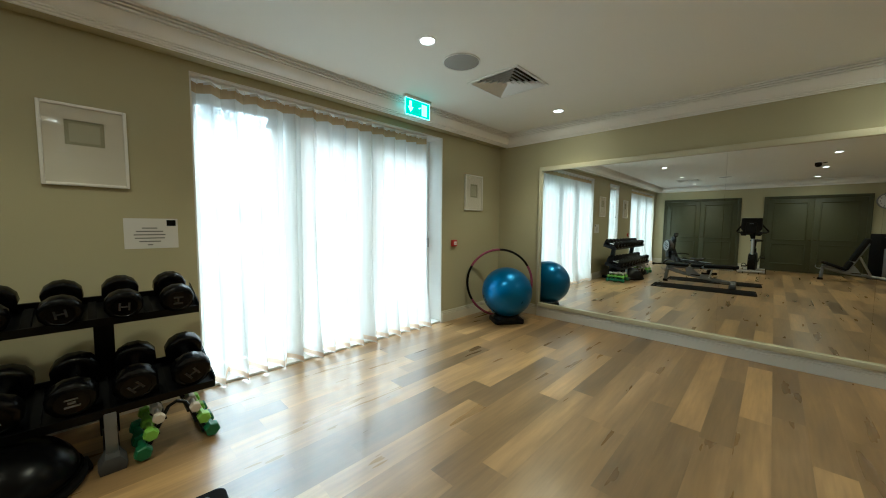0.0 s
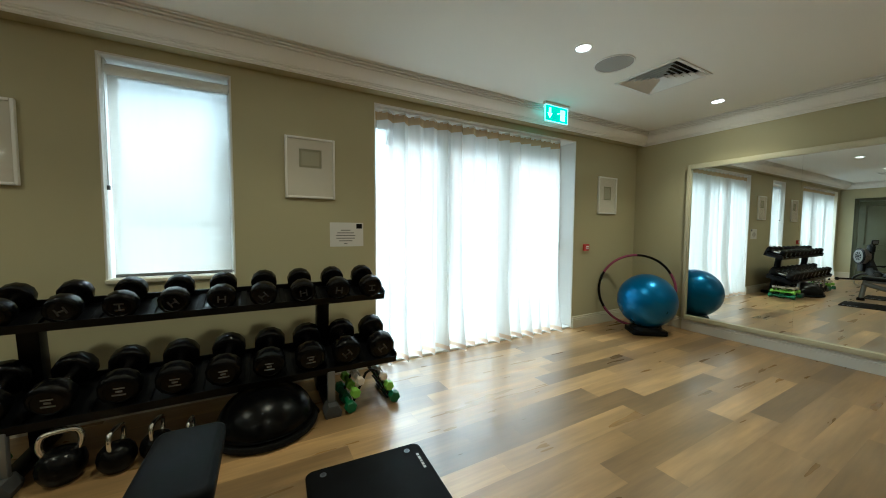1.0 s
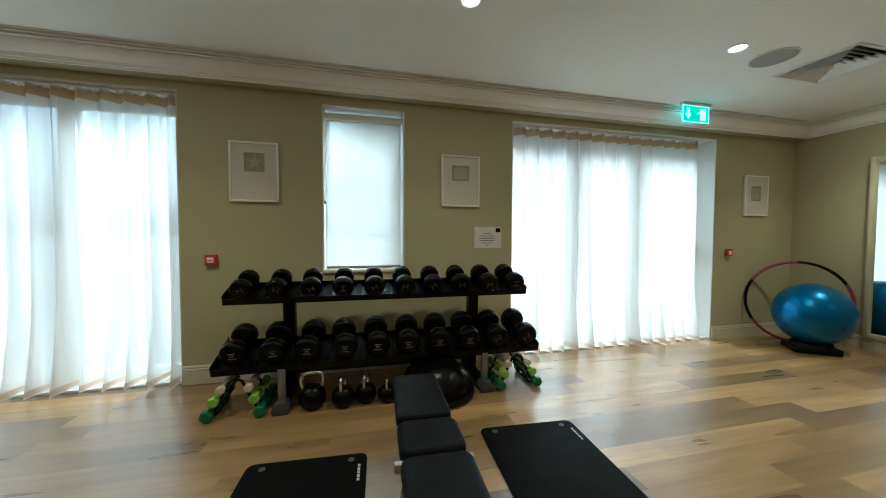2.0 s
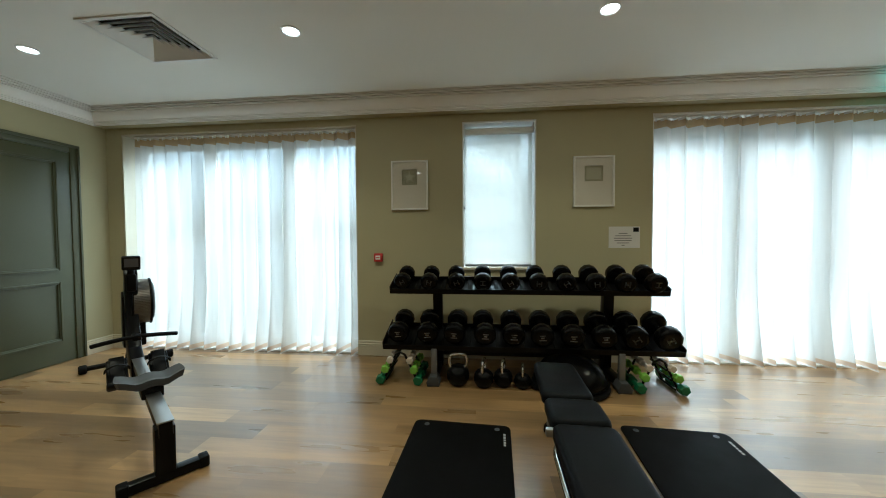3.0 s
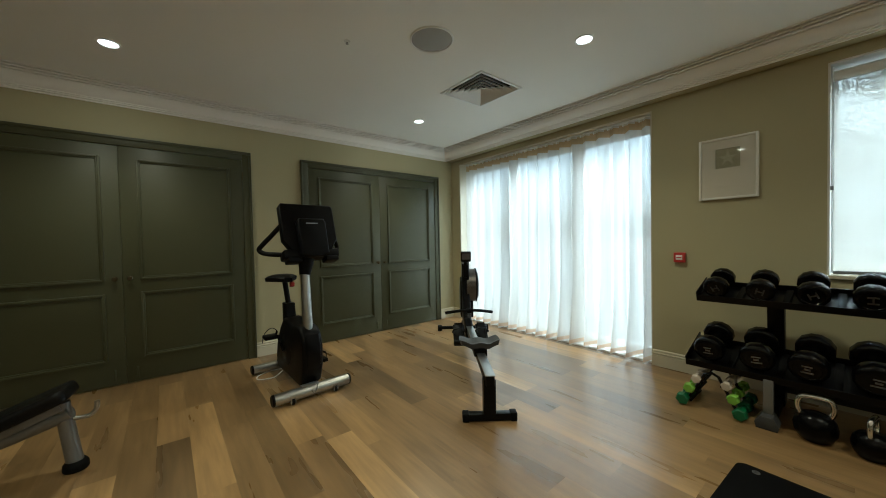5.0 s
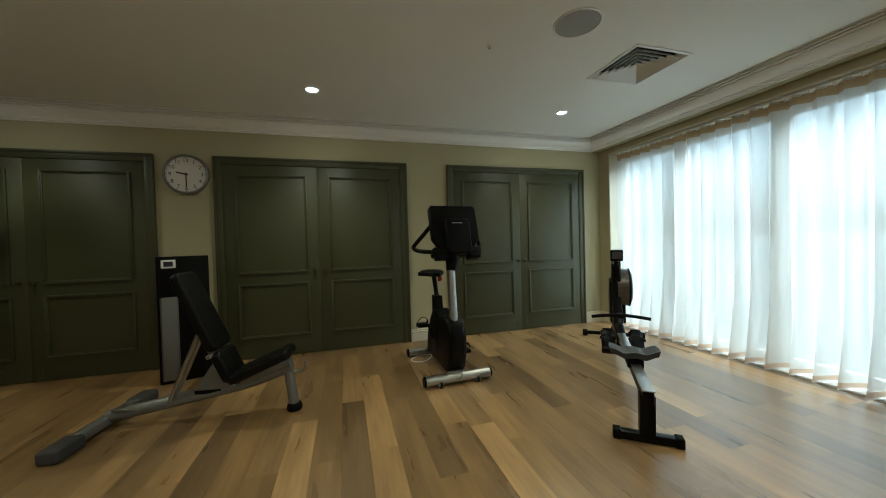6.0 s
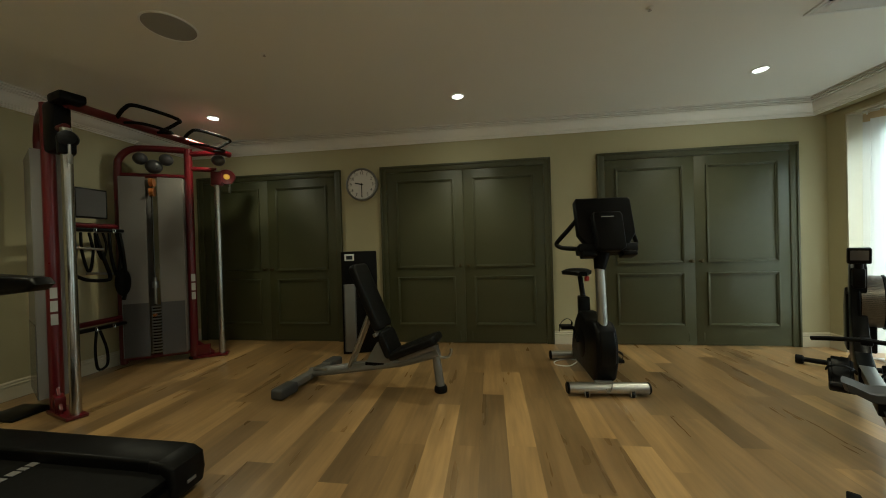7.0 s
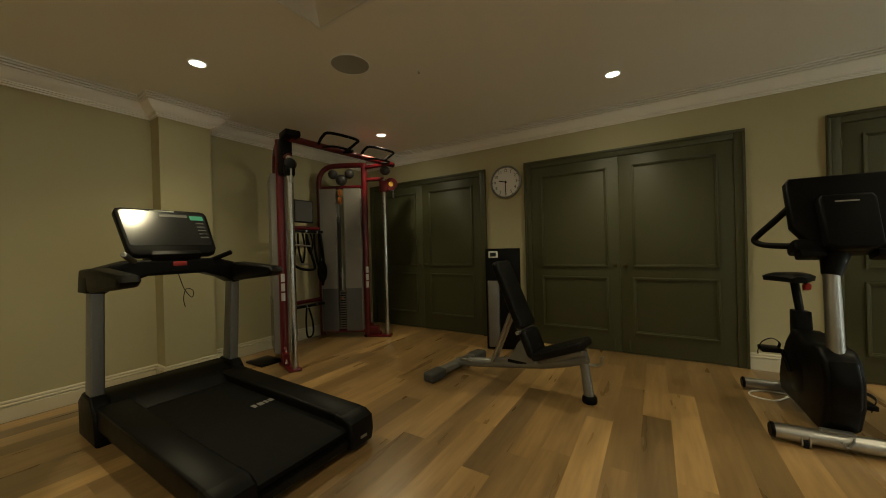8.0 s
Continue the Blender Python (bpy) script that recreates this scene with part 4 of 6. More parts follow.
def dumbbell(kind):
    """A round urethane dumbbell along y with faceted heads; the front end faces -y."""
    top = thing("dumbbell", "black urethane dumbbell with a chrome handle, lying in the rack", "dumbbell", group="dumbbells in the rack")
    for s in (-1, 1):
        bm = B()
        prof = [(0.050, 0.0), (0.066, 0.0), (0.076, 0.006), (0.080, 0.016), (0.080, 0.062), (0.076, 0.073), (0.068, 0.080), (0.056, 0.084), (0.054, 0.081), (0, 0.081)]
        add_lathe(bm, prof, 12, Matrix.Translation((0, s * 0.062, 0)) @ pose(0, 0, 0, -90 * s, 0, 0) @ pose(0, 0, 0, 0, 0, 15))
        part("head", bm, DUMB, top)
    bm = B()
    add_lathe(bm, [(0.014, -0.063), (0.017, -0.03), (0.0175, 0), (0.017, 0.03), (0.014, 0.063)], 16, pose(0, 0, 0, 90, 0, 0))
    part("grip", bm, CHROME, top, "chrome grip")
    bm = B()
    y0, y1 = -0.1448, -0.1425
    if kind == 0:
        add_box(bm, (-0.023, y0, -0.022), (-0.014, y1, 0.022))
        add_box(bm, (0.014, y0, -0.022), (0.023, y1, 0.022))
        add_box(bm, (-0.014, y0, -0.004), (0.014, y1, 0.004))
    else:
        add_box(bm, (-0.020, y0, 0.014), (0.020, y1, 0.021))
        add_box(bm, (-0.012, y0, -0.004), (0.012, y1, 0.006))
        add_box(bm, (-0.024, y0, -0.021), (0.024, y1, -0.013))
    part("end_mark", bm, (FAINT, DIM_PRINT)[kind], top, "grey printed mark")
    return top


TOP_TURN = (-25, 15, -22, 90, -32, 2, -38, -8, 3, 92)
rnd = random.Random(11)
protos = [dumbbell(0), dumbbell(1)]
first = [True, True]
for row, (z, y, tilt) in enumerate(((0.900, -0.400, 15.0), (0.463, -0.505, 15.5))):
    for k in range(10):
        size = (0.97 + 0.015 * k) if row == 0 else (1.16 + 0.014 * k)
        x = (3.63 + 0.2465 * k) if row == 0 else (3.622 + 0.2520 * k)
        spin = TOP_TURN[k] if row == 0 else (rnd.uniform(-5, 5) if k < 8 else -35)
        which = 0 if (row == 0 or k > 7) else 1
        yaw = rnd.uniform(-4, 4)
        m = pose(x, y - (0.012 if row else 0.0), z + (0.010 if row else 0.006), 0, 0, yaw) @ pose(0, 0, 0, tilt) @ pose(0, 0, 0, 0, spin, 0) @ Matrix.Scale(size, 4)
        if first[which]:
            protos[which].matrix_basis = m
            first[which] = False
        else:
            ob = copy_thing(protos[which], pose(0, 0, 0))
            ob.matrix_basis = m


def kettlebell():
    top = thing("kettlebell", "black kettlebell with a chrome handle on the floor under the rack", "kettlebell", group="kettlebells")
    bm = B()
    add_lathe(bm, [(0, 0), (0.062, 0), (0.085, 0.022), (0.104, 0.060), (0.108, 0.098), (0.098, 0.140), (0.072, 0.172), (0.035, 0.188), (0, 0.190)], 28)
    part("bell", bm, DUMB, top)
    bm = B()
    add_tube(bm, smooth_path([(-0.060, 0, 0.150), (-0.083, 0, 0.205), (-0.076, 0, 0.262), (-0.045, 0, 0.284), (0.045, 0, 0.284), (0.076, 0, 0.262), (0.083, 0, 0.205), (0.060, 0, 0.150)], 5), 0.016, 12)
    part("handle", bm, CHROME, top, "chrome handle")
    return top


kb = kettlebell()
kb.matrix_basis = pose(4.150, -0.665, 0, 0, 0, 8) @ Matrix.Scale(0.92, 4)
for x, y, s, a in ((4.372, -0.690, 0.80, 78), (4.540, -0.660, 0.76, 76), (4.700, -0.690, 0.66, 84)):
    copy_thing(kb, pose(0, 0, 0)).matrix_basis = pose(x, y, 0, 0, 0, a) @ Matrix.Scale(s, 4)

# half-ball balance trainer on the floor in front of the rack
bosu = thing("balance_trainer", "glossy black half-ball balance trainer on the floor", "balance trainer", (5.105, -0.635, 0))
bm = B()
add_lathe(bm, [(0, 0.0), (0.27, 0.0), (0.312, 0.012), (0.318, 0.030), (0.312, 0.046), (0.292, 0.052), (0.280, 0.046), (0, 0.046)], 48)
part("platform", bm, RUBBER, bosu, "black plastic platform")
bm = B()
add_lathe(bm, [(0.288, 0.048), (0.292, 0.075), (0.284, 0.110), (0.262, 0.158), (0.226, 0.204), (0.178, 0.240), (0.120, 0.264), (0.055, 0.277), (0, 0.279)], 48)
add_tube(bm, [(0.297 * math.cos(2 * math.pi * k / 48), 0.297 * math.sin(2 * math.pi * k / 48), 0.068) for k in range(48)], 0.007, 6, closed=True)
part("dome", bm, DUMB, bosu, "glossy black rubber dome")
for k in range(2):
    bm = B()
    a = radians(100 + 180 * k)
    add_box(bm, (-0.06, -0.012, 0.008), (0.06, 0.012, 0.040), 0.006, m=Matrix.Rotation(a, 4, "Z") @ Matrix.Translation((0, 0.316, 0)))
    part("grip", bm, BLACK, bosu, "moulded side grip")


# small dumbbells on A-frame stands
def small_dumbbell(mat, colour):
    top = thing("hand_weight", colour + " neoprene hand weight on a small stand", "hand weight", group="coloured hand weights")
    for s in (-1, 1):
        bm = B()
        add_lathe(bm, [(0.030, 0), (0.036, 0.006), (0.036, 0.046), (0.030, 0.052), (0, 0.054)], 6, Matrix.Translation((0, s * 0.052, 0)) @ pose(0, 0, 0, -90 * s, 0, 0))
        part("head", bm, mat, top)
    bm = B()
    add_rod(bm, (0, -0.053, 0), (0, 0.053, 0), 0.016, seg=12)
    part("grip", bm, mat, top)
    return top


weights = [small_dumbbell(GREEN, "dark green"), small_dumbbell(LIME, "lime green"), small_dumbbell(CREAM, "cream")]
used = [False] * 3


def weight_stand(x, y):
    top = thing("hand_weight_stand", "black A-frame stand holding small coloured hand weights", "weight stand", (x, y, 0), group="hand weight stands")
    for s in (-1, 1):
        bm = B()
        add_tube(bm, [(-0.155, s * 0.13, 0.010), (-0.04, s * 0.13, 0.25), (0.0, s * 0.13, 0.27), (0.04, s * 0.13, 0.25), (0.155, s * 0.13, 0.010)], 0.010, 8)
        part("end_frame", bm, SATIN, top, "black bent end frame")
    for k, (o, z) in enumerate(((0.128, 0.018), (0.092, 0.098), (0.056, 0.178))):
        for s in (-1, 1):
            bm = B()
            add_rod(bm, (s * o, -0.13, z + 0.005), (s * o, 0.13, z + 0.005), 0.008, seg=8)
            part("rest_bar", bm, SATIN, top)
    return top


for x in (3.640, 5.805):
    weight_stand(x, -0.545)
    for k, (o, z, sc) in enumerate(((0.166, 0.046, 1.18), (0.128, 0.132, 1.02), (0.088, 0.207, 0.86))):
        for s in (-1, 1):
            for yy in (-0.075, 0.085):
                m = pose(x + s * o, -0.545 + yy * 1.0 - 0.01, z, 0, s * 12, 0) @ Matrix.Scale(sc, 4)
                if not used[k]:
                    weights[k].matrix_basis = m
                    used[k] = True
                else:
                    copy_thing(weights[k], pose(0, 0, 0)).matrix_basis = m


# ------------------------------------------------------------------ mats
def mat(x, y, rz, label):
    top = thing("exercise_mat", label, "exercise mat", (x, y, 0), rz, group="exercise mats")
    bm = B()
    add_prism(bm, rounded(0.645, 1.80, 0.045, 5), 0.001, 0.014, "z", 0.003)
    part("foam", bm, MAT, top)
    for s in (-1, 1):
        bm = B()
        add_lathe(bm, [(0.010, 0.0142), (0.017, 0.0142), (0.017, 0.0165), (0.010, 0.0165), (0.010, 0.0142)], 18, Matrix.Translation((s * 0.235, 0.845, 0)))
        part("eyelet", bm, GREY, top, "metal eyelet")
    bm = B()
    for k, (w, o) in enumerate(((0.022, 0), (0.030, 0.028), (0.016, 0.062), (0.024, 0.084), (0.020, 0.112))):
        add_box(bm, (0.275, 0.80 - o - w * 0.9, 0.0142), (0.289, 0.80 - o, 0.0150))
    part("print", bm, PRINT, top, "pale printed mark")
    return top


m1 = mat(4.165, -2.205, -3.2, "black foam exercise mat with eyelets, flat on the floor")
copy_thing(m1, pose(5.530, -2.160, 0, 0, 0, -3.6))


# ------------------------------------------------------------------ benches
def pad(bm, length, width, thick, taper=0.0, n=8):
    """An upholstered pad along x from 0, softly rounded, narrower at the far end by taper."""
    line = rounded(length, width, 0.045, 5)
    out = [(u + length / 2, v * (1 - taper * (u / length + 0.5))) for u, v in line]
    add_prism(bm, out, 0, thick, "z", min(0.022, thick * 0.4), seg=3)


def bench(name, x, y, rz, angle, seat_angle, cover, label, hx=0.800, hz=0.380):
    """An adjustable bench: origin under the T-foot, the seat end towards +x."""
    top = thing(name, label, "weight bench", (x, y, 0), rz)
    bm = B()
    add_box(bm, (-0.045, -0.26, 0.025), (0.045, 0.26, 0.085), 0.016)
    part("cross_foot", bm, SILVER, top, "silver cross foot")
    for s in (-1, 1):
        bm = B()
        add_box(bm, (-0.062, s * 0.245, 0.0), (0.062, s * 0.455, 0.088), 0.022, seg=3)
        part("foot_pad", bm, MIDGREY, top, "dark grey rubber foot pad")
    bm = B()
    add_tube(bm, smooth_path([(0.0, 0, 0.075), (0.25, 0, 0.115), (0.60, 0, 0.175), (0.95, 0, 0.240), (1.20, 0, 0.315), (1.275, 0, 0.345)], 5), 0.046, 12, flat=0.85)
    part("main_beam", bm, SILVER, top, "silver painted main beam")
    bm = B()
    add_box(bm, (0.05, -0.045, 0.112), (0.20, 0.045, 0.135), 0.01)
    part("label_plate", bm, STEEL, top, "pale label plate")
    bm = B()
    add_rod(bm, (1.24, 0, 0.40), (1.285, 0, 0.03), 0.034, 0.038, 16)
    part("front_post", bm, SILVER, top, "silver front post")
    bm = B()
    add_lathe(bm, [(0.050, 0.0), (0.056, 0.010), (0.054, 0.040), (0.043, 0.056)], 20, Matrix.Translation((1.286, 0, 0)))
    part("rubber_foot", bm, RUBBER, top, "black rubber sleeve")
    bm = B()
    add_tube(bm, smooth_path([(1.25, 0, 0.300), (1.34, 0, 0.295), (1.38, 0, 0.325), (1.385, 0, 0.375)], 5), 0.012, 10)
    part("pull_handle", bm, STEEL, top, "steel pull handle")
    hinge = Matrix.Translation((hx, 0, hz))
    seat_m = hinge @ pose(0.02, 0, 0.015, 0, -seat_angle, 0)
    bm = B()
    t = B()
    pad(t, 0.465, 0.262, 0.070, 0.06)
    add_mesh(bm, t, seat_m)
    part("seat", bm, cover, top, "padded seat")
    bm = B()
    add_box(bm, (0.04, -0.04, -0.05), (0.40, 0.04, 0.0), 0.01, m=seat_m)
    part("seat_bracket", bm, SILVER, top, "silver seat bracket")
    back_m = hinge @ pose(0, 0, 0.02, 0, angle, 0) @ pose(0, 0, 0, 0, 0, 180)
    bm = B()
    t = B()
    pad(t, 0.240, 0.265, 0.070)
    add_mesh(bm, t, back_m @ Matrix.Translation((0.012, 0, 0.0)))
    part("lower_back_pad", bm, cover, top, "lower back pad")
    bm = B()
    t = B()
    pad(t, 0.62, 0.272, 0.070, 0.06)
    add_mesh(bm, t, back_m @ Matrix.Translation((0.266, 0, 0.0)))
    part("upper_back_pad", bm, cover, top, "long back pad")
    bm = B()
    add_box(bm, (-0.02, -0.030, -0.052), (0.78, 0.030, 0.0), 0.010, m=back_m)
    part("back_bar", bm, SILVER, top, "silver back bar")
    for s in (-1, 1) if hz > 0.3 else ():
        bm = B()
        add_tube(bm, [back_m @ q for q in smooth_path([(0.20, s * 0.06, -0.035), (0.30, s * 0.118, -0.030), (0.45, s * 0.128, -0.028), (0.72, s * 0.122, -0.028), (0.84, s * 0.07, -0.030)], 5)], 0.014, 10)
        part("side_rail", bm, CHROME, top, "chrome side rail")
    bm = B()
    add_box(bm, (0.232, -0.155, -0.006), (0.262, 0.155, 0.030), 0.006, m=back_m)
    part("joint_plate", bm, STEEL, top, "steel plate between the pads")
    a = back_m @ Vector((0.42, 0, -0.045))
    bm = B()
    for s in (-1, 1):
        add_rod(bm, (0.43, s * 0.035, 0.16), (a.x, s * 0.035, a.z), 0.016, seg=10)
    part("support_strut", bm, STEEL, top, "steel support strut")
    bm = B()
    plate = [(0.40, 0.13), (0.86, 0.21), (0.90, 0.40), (0.80, 0.40), (0.62, 0.24), (0.44, 0.22)]
    if hz < 0.3:
        plate = [(0.44, 0.14), (0.86, 0.20), (0.86, 0.24), (0.745, 0.40), (0.715, 0.40), (0.60, 0.215), (0.46, 0.195)]
    add_prism(bm, plate, -0.038, 0.038, "y", 0.004)
    part("ladder_plate", bm, SILVER, top, "silver adjustment plate")
    bm = B()
    add_box(bm, (0.60, -0.0405, 0.195), (0.78, -0.0385, 0.222))
    add_box(bm, (0.60, 0.0385, 0.195), (0.78, 0.0405, 0.222))
    part("side_mark", bm, BLACK, top, "dark printed bar")
    return top


bench("weight_bench", 4.752, -2.640, 87.6, 1.0, 1.0, VINYL, "flat charcoal padded weight bench with a chrome and silver frame")
b2 = bench("incline_bench", 1.300, -5.440, 82.4, 66.5, 22.0, BLACK_VINYL, "black padded incline bench with its back raised, silver frame", 0.845, 0.245)


# ------------------------------------------------------------------ ball and hoop
ball = thing("exercise_ball", "shiny blue inflated exercise ball on a low black base", "exercise ball", (9.500, -0.600, 0))
bm = B()
R = 0.345
prof = []
for k in range(61):
    a = math.pi * k / 60
    r = R + (0.0016 if (k % 4 == 0 and 16 < k < 44) else 0.0)
    prof.append((r * math.sin(a) if 0 < k < 60 else 0, -r * math.cos(a) * 0.985))
add_lathe(bm, prof, 64, Matrix.Translation((0, 0, 0.425)) @ pose(0, 0, 0, 24, 14, 0))
part("ball", bm, BLUE, ball, "ribbed metallic blue vinyl ball")
bm = B()
for k, (dz, w) in enumerate(((0.03, 0.055), (0.012, 0.075), (-0.006, 0.075), (-0.024, 0.05))):
    n = 8
    for i in range(n):
        a0, a1 = [radians(-150) + (j / n - 0.5) * w / R * 2 for j in (i, i + 1)]
        row = [[Vector((math.cos(a) * math.cos(t), math.sin(a) * math.cos(t), math.sin(t))) * (R + 0.0035) + Vector((0, 0, 0.425)) for a in (a0, a1)] for t in (dz / R + 0.02 - 0.006, dz / R + 0.02 + 0.006)]
        vs = [bm.verts.new(p) for p in (row[0][0], row[0][1], row[1][1], row[1][0])]
        bm.faces.new(vs)
tagged(part("print", bm, BLUE, ball, "raised lines of small print"), kind="stuff")
bm = B()
add_prism(bm, rounded(0.42, 0.34, 0.05, 5), 0.0, 0.062, "z", 0.014, m=Matrix.Rotation(radians(-37), 4, "Z"))
add_lathe(bm, [(0.190, 0.058), (0.172, 0.100), (0.160, 0.100), (0.135, 0.075)], 36)
part("base", bm, BLACK, ball, "low black plastic base")

hoop = thing("hula_hoop", "pink and black foam-covered exercise hoop leaning in the corner", "hoop", (9.660, -0.380, 0), -41.3)
hm = pose(0, 0, 0.018, -5, 0, 0)
HR = 0.487
for k in range(6):
    a0, a1 = radians(60 * k + 30), radians(60 * (k + 1) + 30)
    pts = [hm @ Vector((HR * math.cos(a0 + (a1 - a0) * i / 10), 0, HR + HR * math.sin(a0 + (a1 - a0) * i / 10))) for i in range(11)]
    bm = B()
    add_tube(bm, pts, 0.0165, 12)
    part("segment", bm, (BLACK, PINK)[k % 2], hoop, ("black foam segment", "dark pink foam segment")[k % 2])


# ------------------------------------------------------------------ rowing machine
row = thing("rowing_machine", "black rowing machine with a steel rail and large fan wheel", "rowing machine", (2.670, -1.990, 0), 141.9)
bm = B()
add_box(bm, (-0.028, -0.165, 0.004), (0.028, 0.165, 0.055), 0.006)
part("rear_foot", bm, SATIN, row, "black rear foot bar")
for s in (-1, 1):
    bm = B()
    add_box(bm, (-0.034, s * 0.145, 0.0), (0.034, s * 0.192, 0.062), 0.008)
    part("foot_cap", bm, RUBBER, row, "black rubber cap")
bm = B()
add_prism(bm, [(-0.030, 0.05), (0.050, 0.05), (0.040, 0.30), (-0.040, 0.30)], -0.044, 0.044, "y", 0.008)
part("rear_leg", bm, SATIN, row, "black rear leg")
bm = B()
add_prism(bm, [(-0.07, 0.262), (1.50, 0.232), (1.50, 0.302), (-0.07, 0.336)], -0.030, 0.030, "y", 0.006)
part("rail", bm, SATIN, row, "black aluminium rail")
bm = B()
add_prism(bm, [(-0.068, 0.335), (1.46, 0.303), (1.46, 0.309), (-0.068, 0.342)], -0.036, 0.036, "y", 0.002)
part("rail_top", bm, STEEL, row, "shiny steel track")
bm = B()
add_prism(bm, [(0.44, 0.300), (0.62, 0.296), (0.62, 0.356), (0.44, 0.360)], -0.055, 0.055, "y", 0.008)
part("seat_carriage", bm, BLACK, row, "black seat carriage")
# moulded seat: a dished saddle with a raised back rim
bm = B()
nu, nv = 14, 12
grid = []
for i in range(nu + 1):
    u = -1 + 2 * i / nu
    line = []
    for j in range(nv + 1):
        v = -1 + 2 * j / nv
        x = 0.535 + 0.115 * u * (1 - 0.10 * v * v)
        y = 0.172 * v * (1 - 0.07 * u * u)
        z = 0.405 + 0.020 * v * v - 0.016 * math.exp(-(abs(v) - 0.45) ** 2 / 0.06) + (0.022 * max(0, -u - 0.3))
        line.append((x, y, z))
    grid.append(line)
upv = [[bm.verts.new(p) for p in line] for line in grid]
dnv = [[bm.verts.new((p[0] * 0.985 + 0.008, p[1] * 0.93, p[2] - 0.042)) for p in line] for line in grid]
for i in range(nu):
    for j in range(nv):
        bm.faces.new((upv[i][j], upv[i + 1][j], upv[i + 1][j + 1], upv[i][j + 1]))
        bm.faces.new((dnv[i][j], dnv[i][j + 1], dnv[i + 1][j + 1], dnv[i + 1][j]))
for i in range(nu):
    for j, fl in ((0, 1), (nv, 0)):
        q = (upv[i][j], upv[i + 1][j], dnv[i + 1][j], dnv[i][j])
        bm.faces.new(q if fl == 0 else q[::-1])
for j in range(nv):
    for i, fl in ((0, 0), (nu, 1)):
        q = (upv[i][j], upv[i][j + 1], dnv[i][j + 1], dnv[i][j])
        bm.faces.new(q if fl == 0 else q[::-1])
bmesh.ops.recalc_face_normals(bm, faces=list(bm.faces))
part("seat", bm, MIDGREY, row, "moulded grey-black seat")
for s in (-1, 1):
    plate = Matrix.Translation((1.30, s * 0.125, 0.225)) @ pose(0, 0, 0, 0, -40, 0)
    bm = B()
    add_box(bm, (-0.11, -0.062, -0.012), (0.16, 0.062, 0.012), 0.010, m=plate)
    add_box(bm, (-0.115, -0.065, 0.0), (-0.075, 0.065, 0.065), 0.012, m=plate)
    add_box(bm, (-0.10, -0.045, 0.012), (0.17, 0.045, 0.026), 0.008, m=plate)
    part("footrest", bm, BLACK, row, "black footrest")
    bm = B()
    add_tube(bm, [plate @ Vector(p) for p in smooth_path([(0.06, -0.068, 0.0), (0.05, -0.060, 0.055), (0.05, 0.0, 0.085), (0.05, 0.060, 0.055), (0.06, 0.068, 0.0)], 5)], 0.014, 8, flat=0.35)
    part("foot_strap", bm, RUBBER, row, "black foot strap")
bm = B()
add_prism(bm, [(1.36, 0.14), (1.62, 0.16), (1.95, 0.30), (2.02, 0.60), (1.90, 1.00), (1.83, 1.02), (1.78, 0.98), (1.80, 0.62), (1.62, 0.36), (1.38, 0.30)], -0.045, 0.045, "y", 0.012)
part("main_frame", bm, SATIN, row, "black main frame")
bm = B()
add_rod(bm, (1.80, 0, 0.94), (1.74, 0, 1.02), 0.024, seg=12)
add_box(bm, (-0.060, -0.035, -0.10), (0.035, 0.035, 0.06), 0.02, m=Matrix.Translation((1.80, 0, 0.92)))
part("monitor_arm", bm, BLACK, row, "black monitor arm")
bm = B()
add_box(bm, (-0.024, -0.062, -0.062), (0.024, 0.062, 0.062), 0.012, m=Matrix.Translation((1.735, 0, 1.075)) @ pose(0, 0, 0, 0, -12, 0))
mon = part("monitor", bm, BLACK, row, "black monitor")
bm = B()
add_box(bm, (-0.027, -0.046, -0.030), (-0.0245, 0.046, 0.046), m=Matrix.Translation((1.735, 0, 1.075)) @ pose(0, 0, 0, 0, -12, 0))
part("display", bm, SMOKE, mon, "dark grey display")
fm = Matrix.Translation((1.98, -0.070, 0.70)) @ pose(0, 0, 0, 90, 0, 0) @ Matrix.Scale(0.93, 4)
bm = B()
add_lathe(bm, [(0.06, -0.092), (0.185, -0.092), (0.212, -0.074), (0.219, 0.0), (0.212, 0.074), (0.185, 0.092), (0.06, 0.092)], 40, fm)
fan = part("fan_housing", bm, BLACK, row, "black fan housing")
bm = B()
for k in range(84):
    a = 2 * math.pi * k / 84
    add_box(bm, (0.2165, -0.0066, -0.060), (0.2225, 0.0066, 0.060), m=fm @ Matrix.Rotation(a, 4, "Z"))
tagged(part("fan_cage", bm, material("cage_mesh", (0.20, 0.185, 0.165), 0.36, 0.85, vary=0.2), fan, "grey metal perforated cage"), kind="stuff")
bm = B()
for s in (-1, 1):
    add_tube(bm, [fm @ Vector((0.225 * math.cos(2 * math.pi * k / 40), 0.225 * math.sin(2 * math.pi * k / 40), s * 0.074)) for k in range(40)], 0.007, 6, closed=True)
part("cage_rim", bm, BLACK, fan, "black cage rims")
for s in (-1, 1):
    bm = B()
    add_lathe(bm, [(0.120, s * 0.0925), (0.124, s * 0.100), (0.178, s * 0.100), (0.186, s * 0.0925)], 40, fm, caps=False)
    part("face_ring", bm, SILVER, fan, "pale metal ring on the fan's face")
    bm = B()
    for k in range(8):
        add_box(bm, (0.035, -0.006, s * 0.094 - 0.0025), (0.122, 0.006, s * 0.094 + 0.0025), 0.001, m=fm @ Matrix.Rotation(2 * math.pi * k / 8, 4, "Z"))
    tagged(part("face_spokes", bm, STEEL, fan, "thin metal spokes"), kind="stuff")
bm = B()
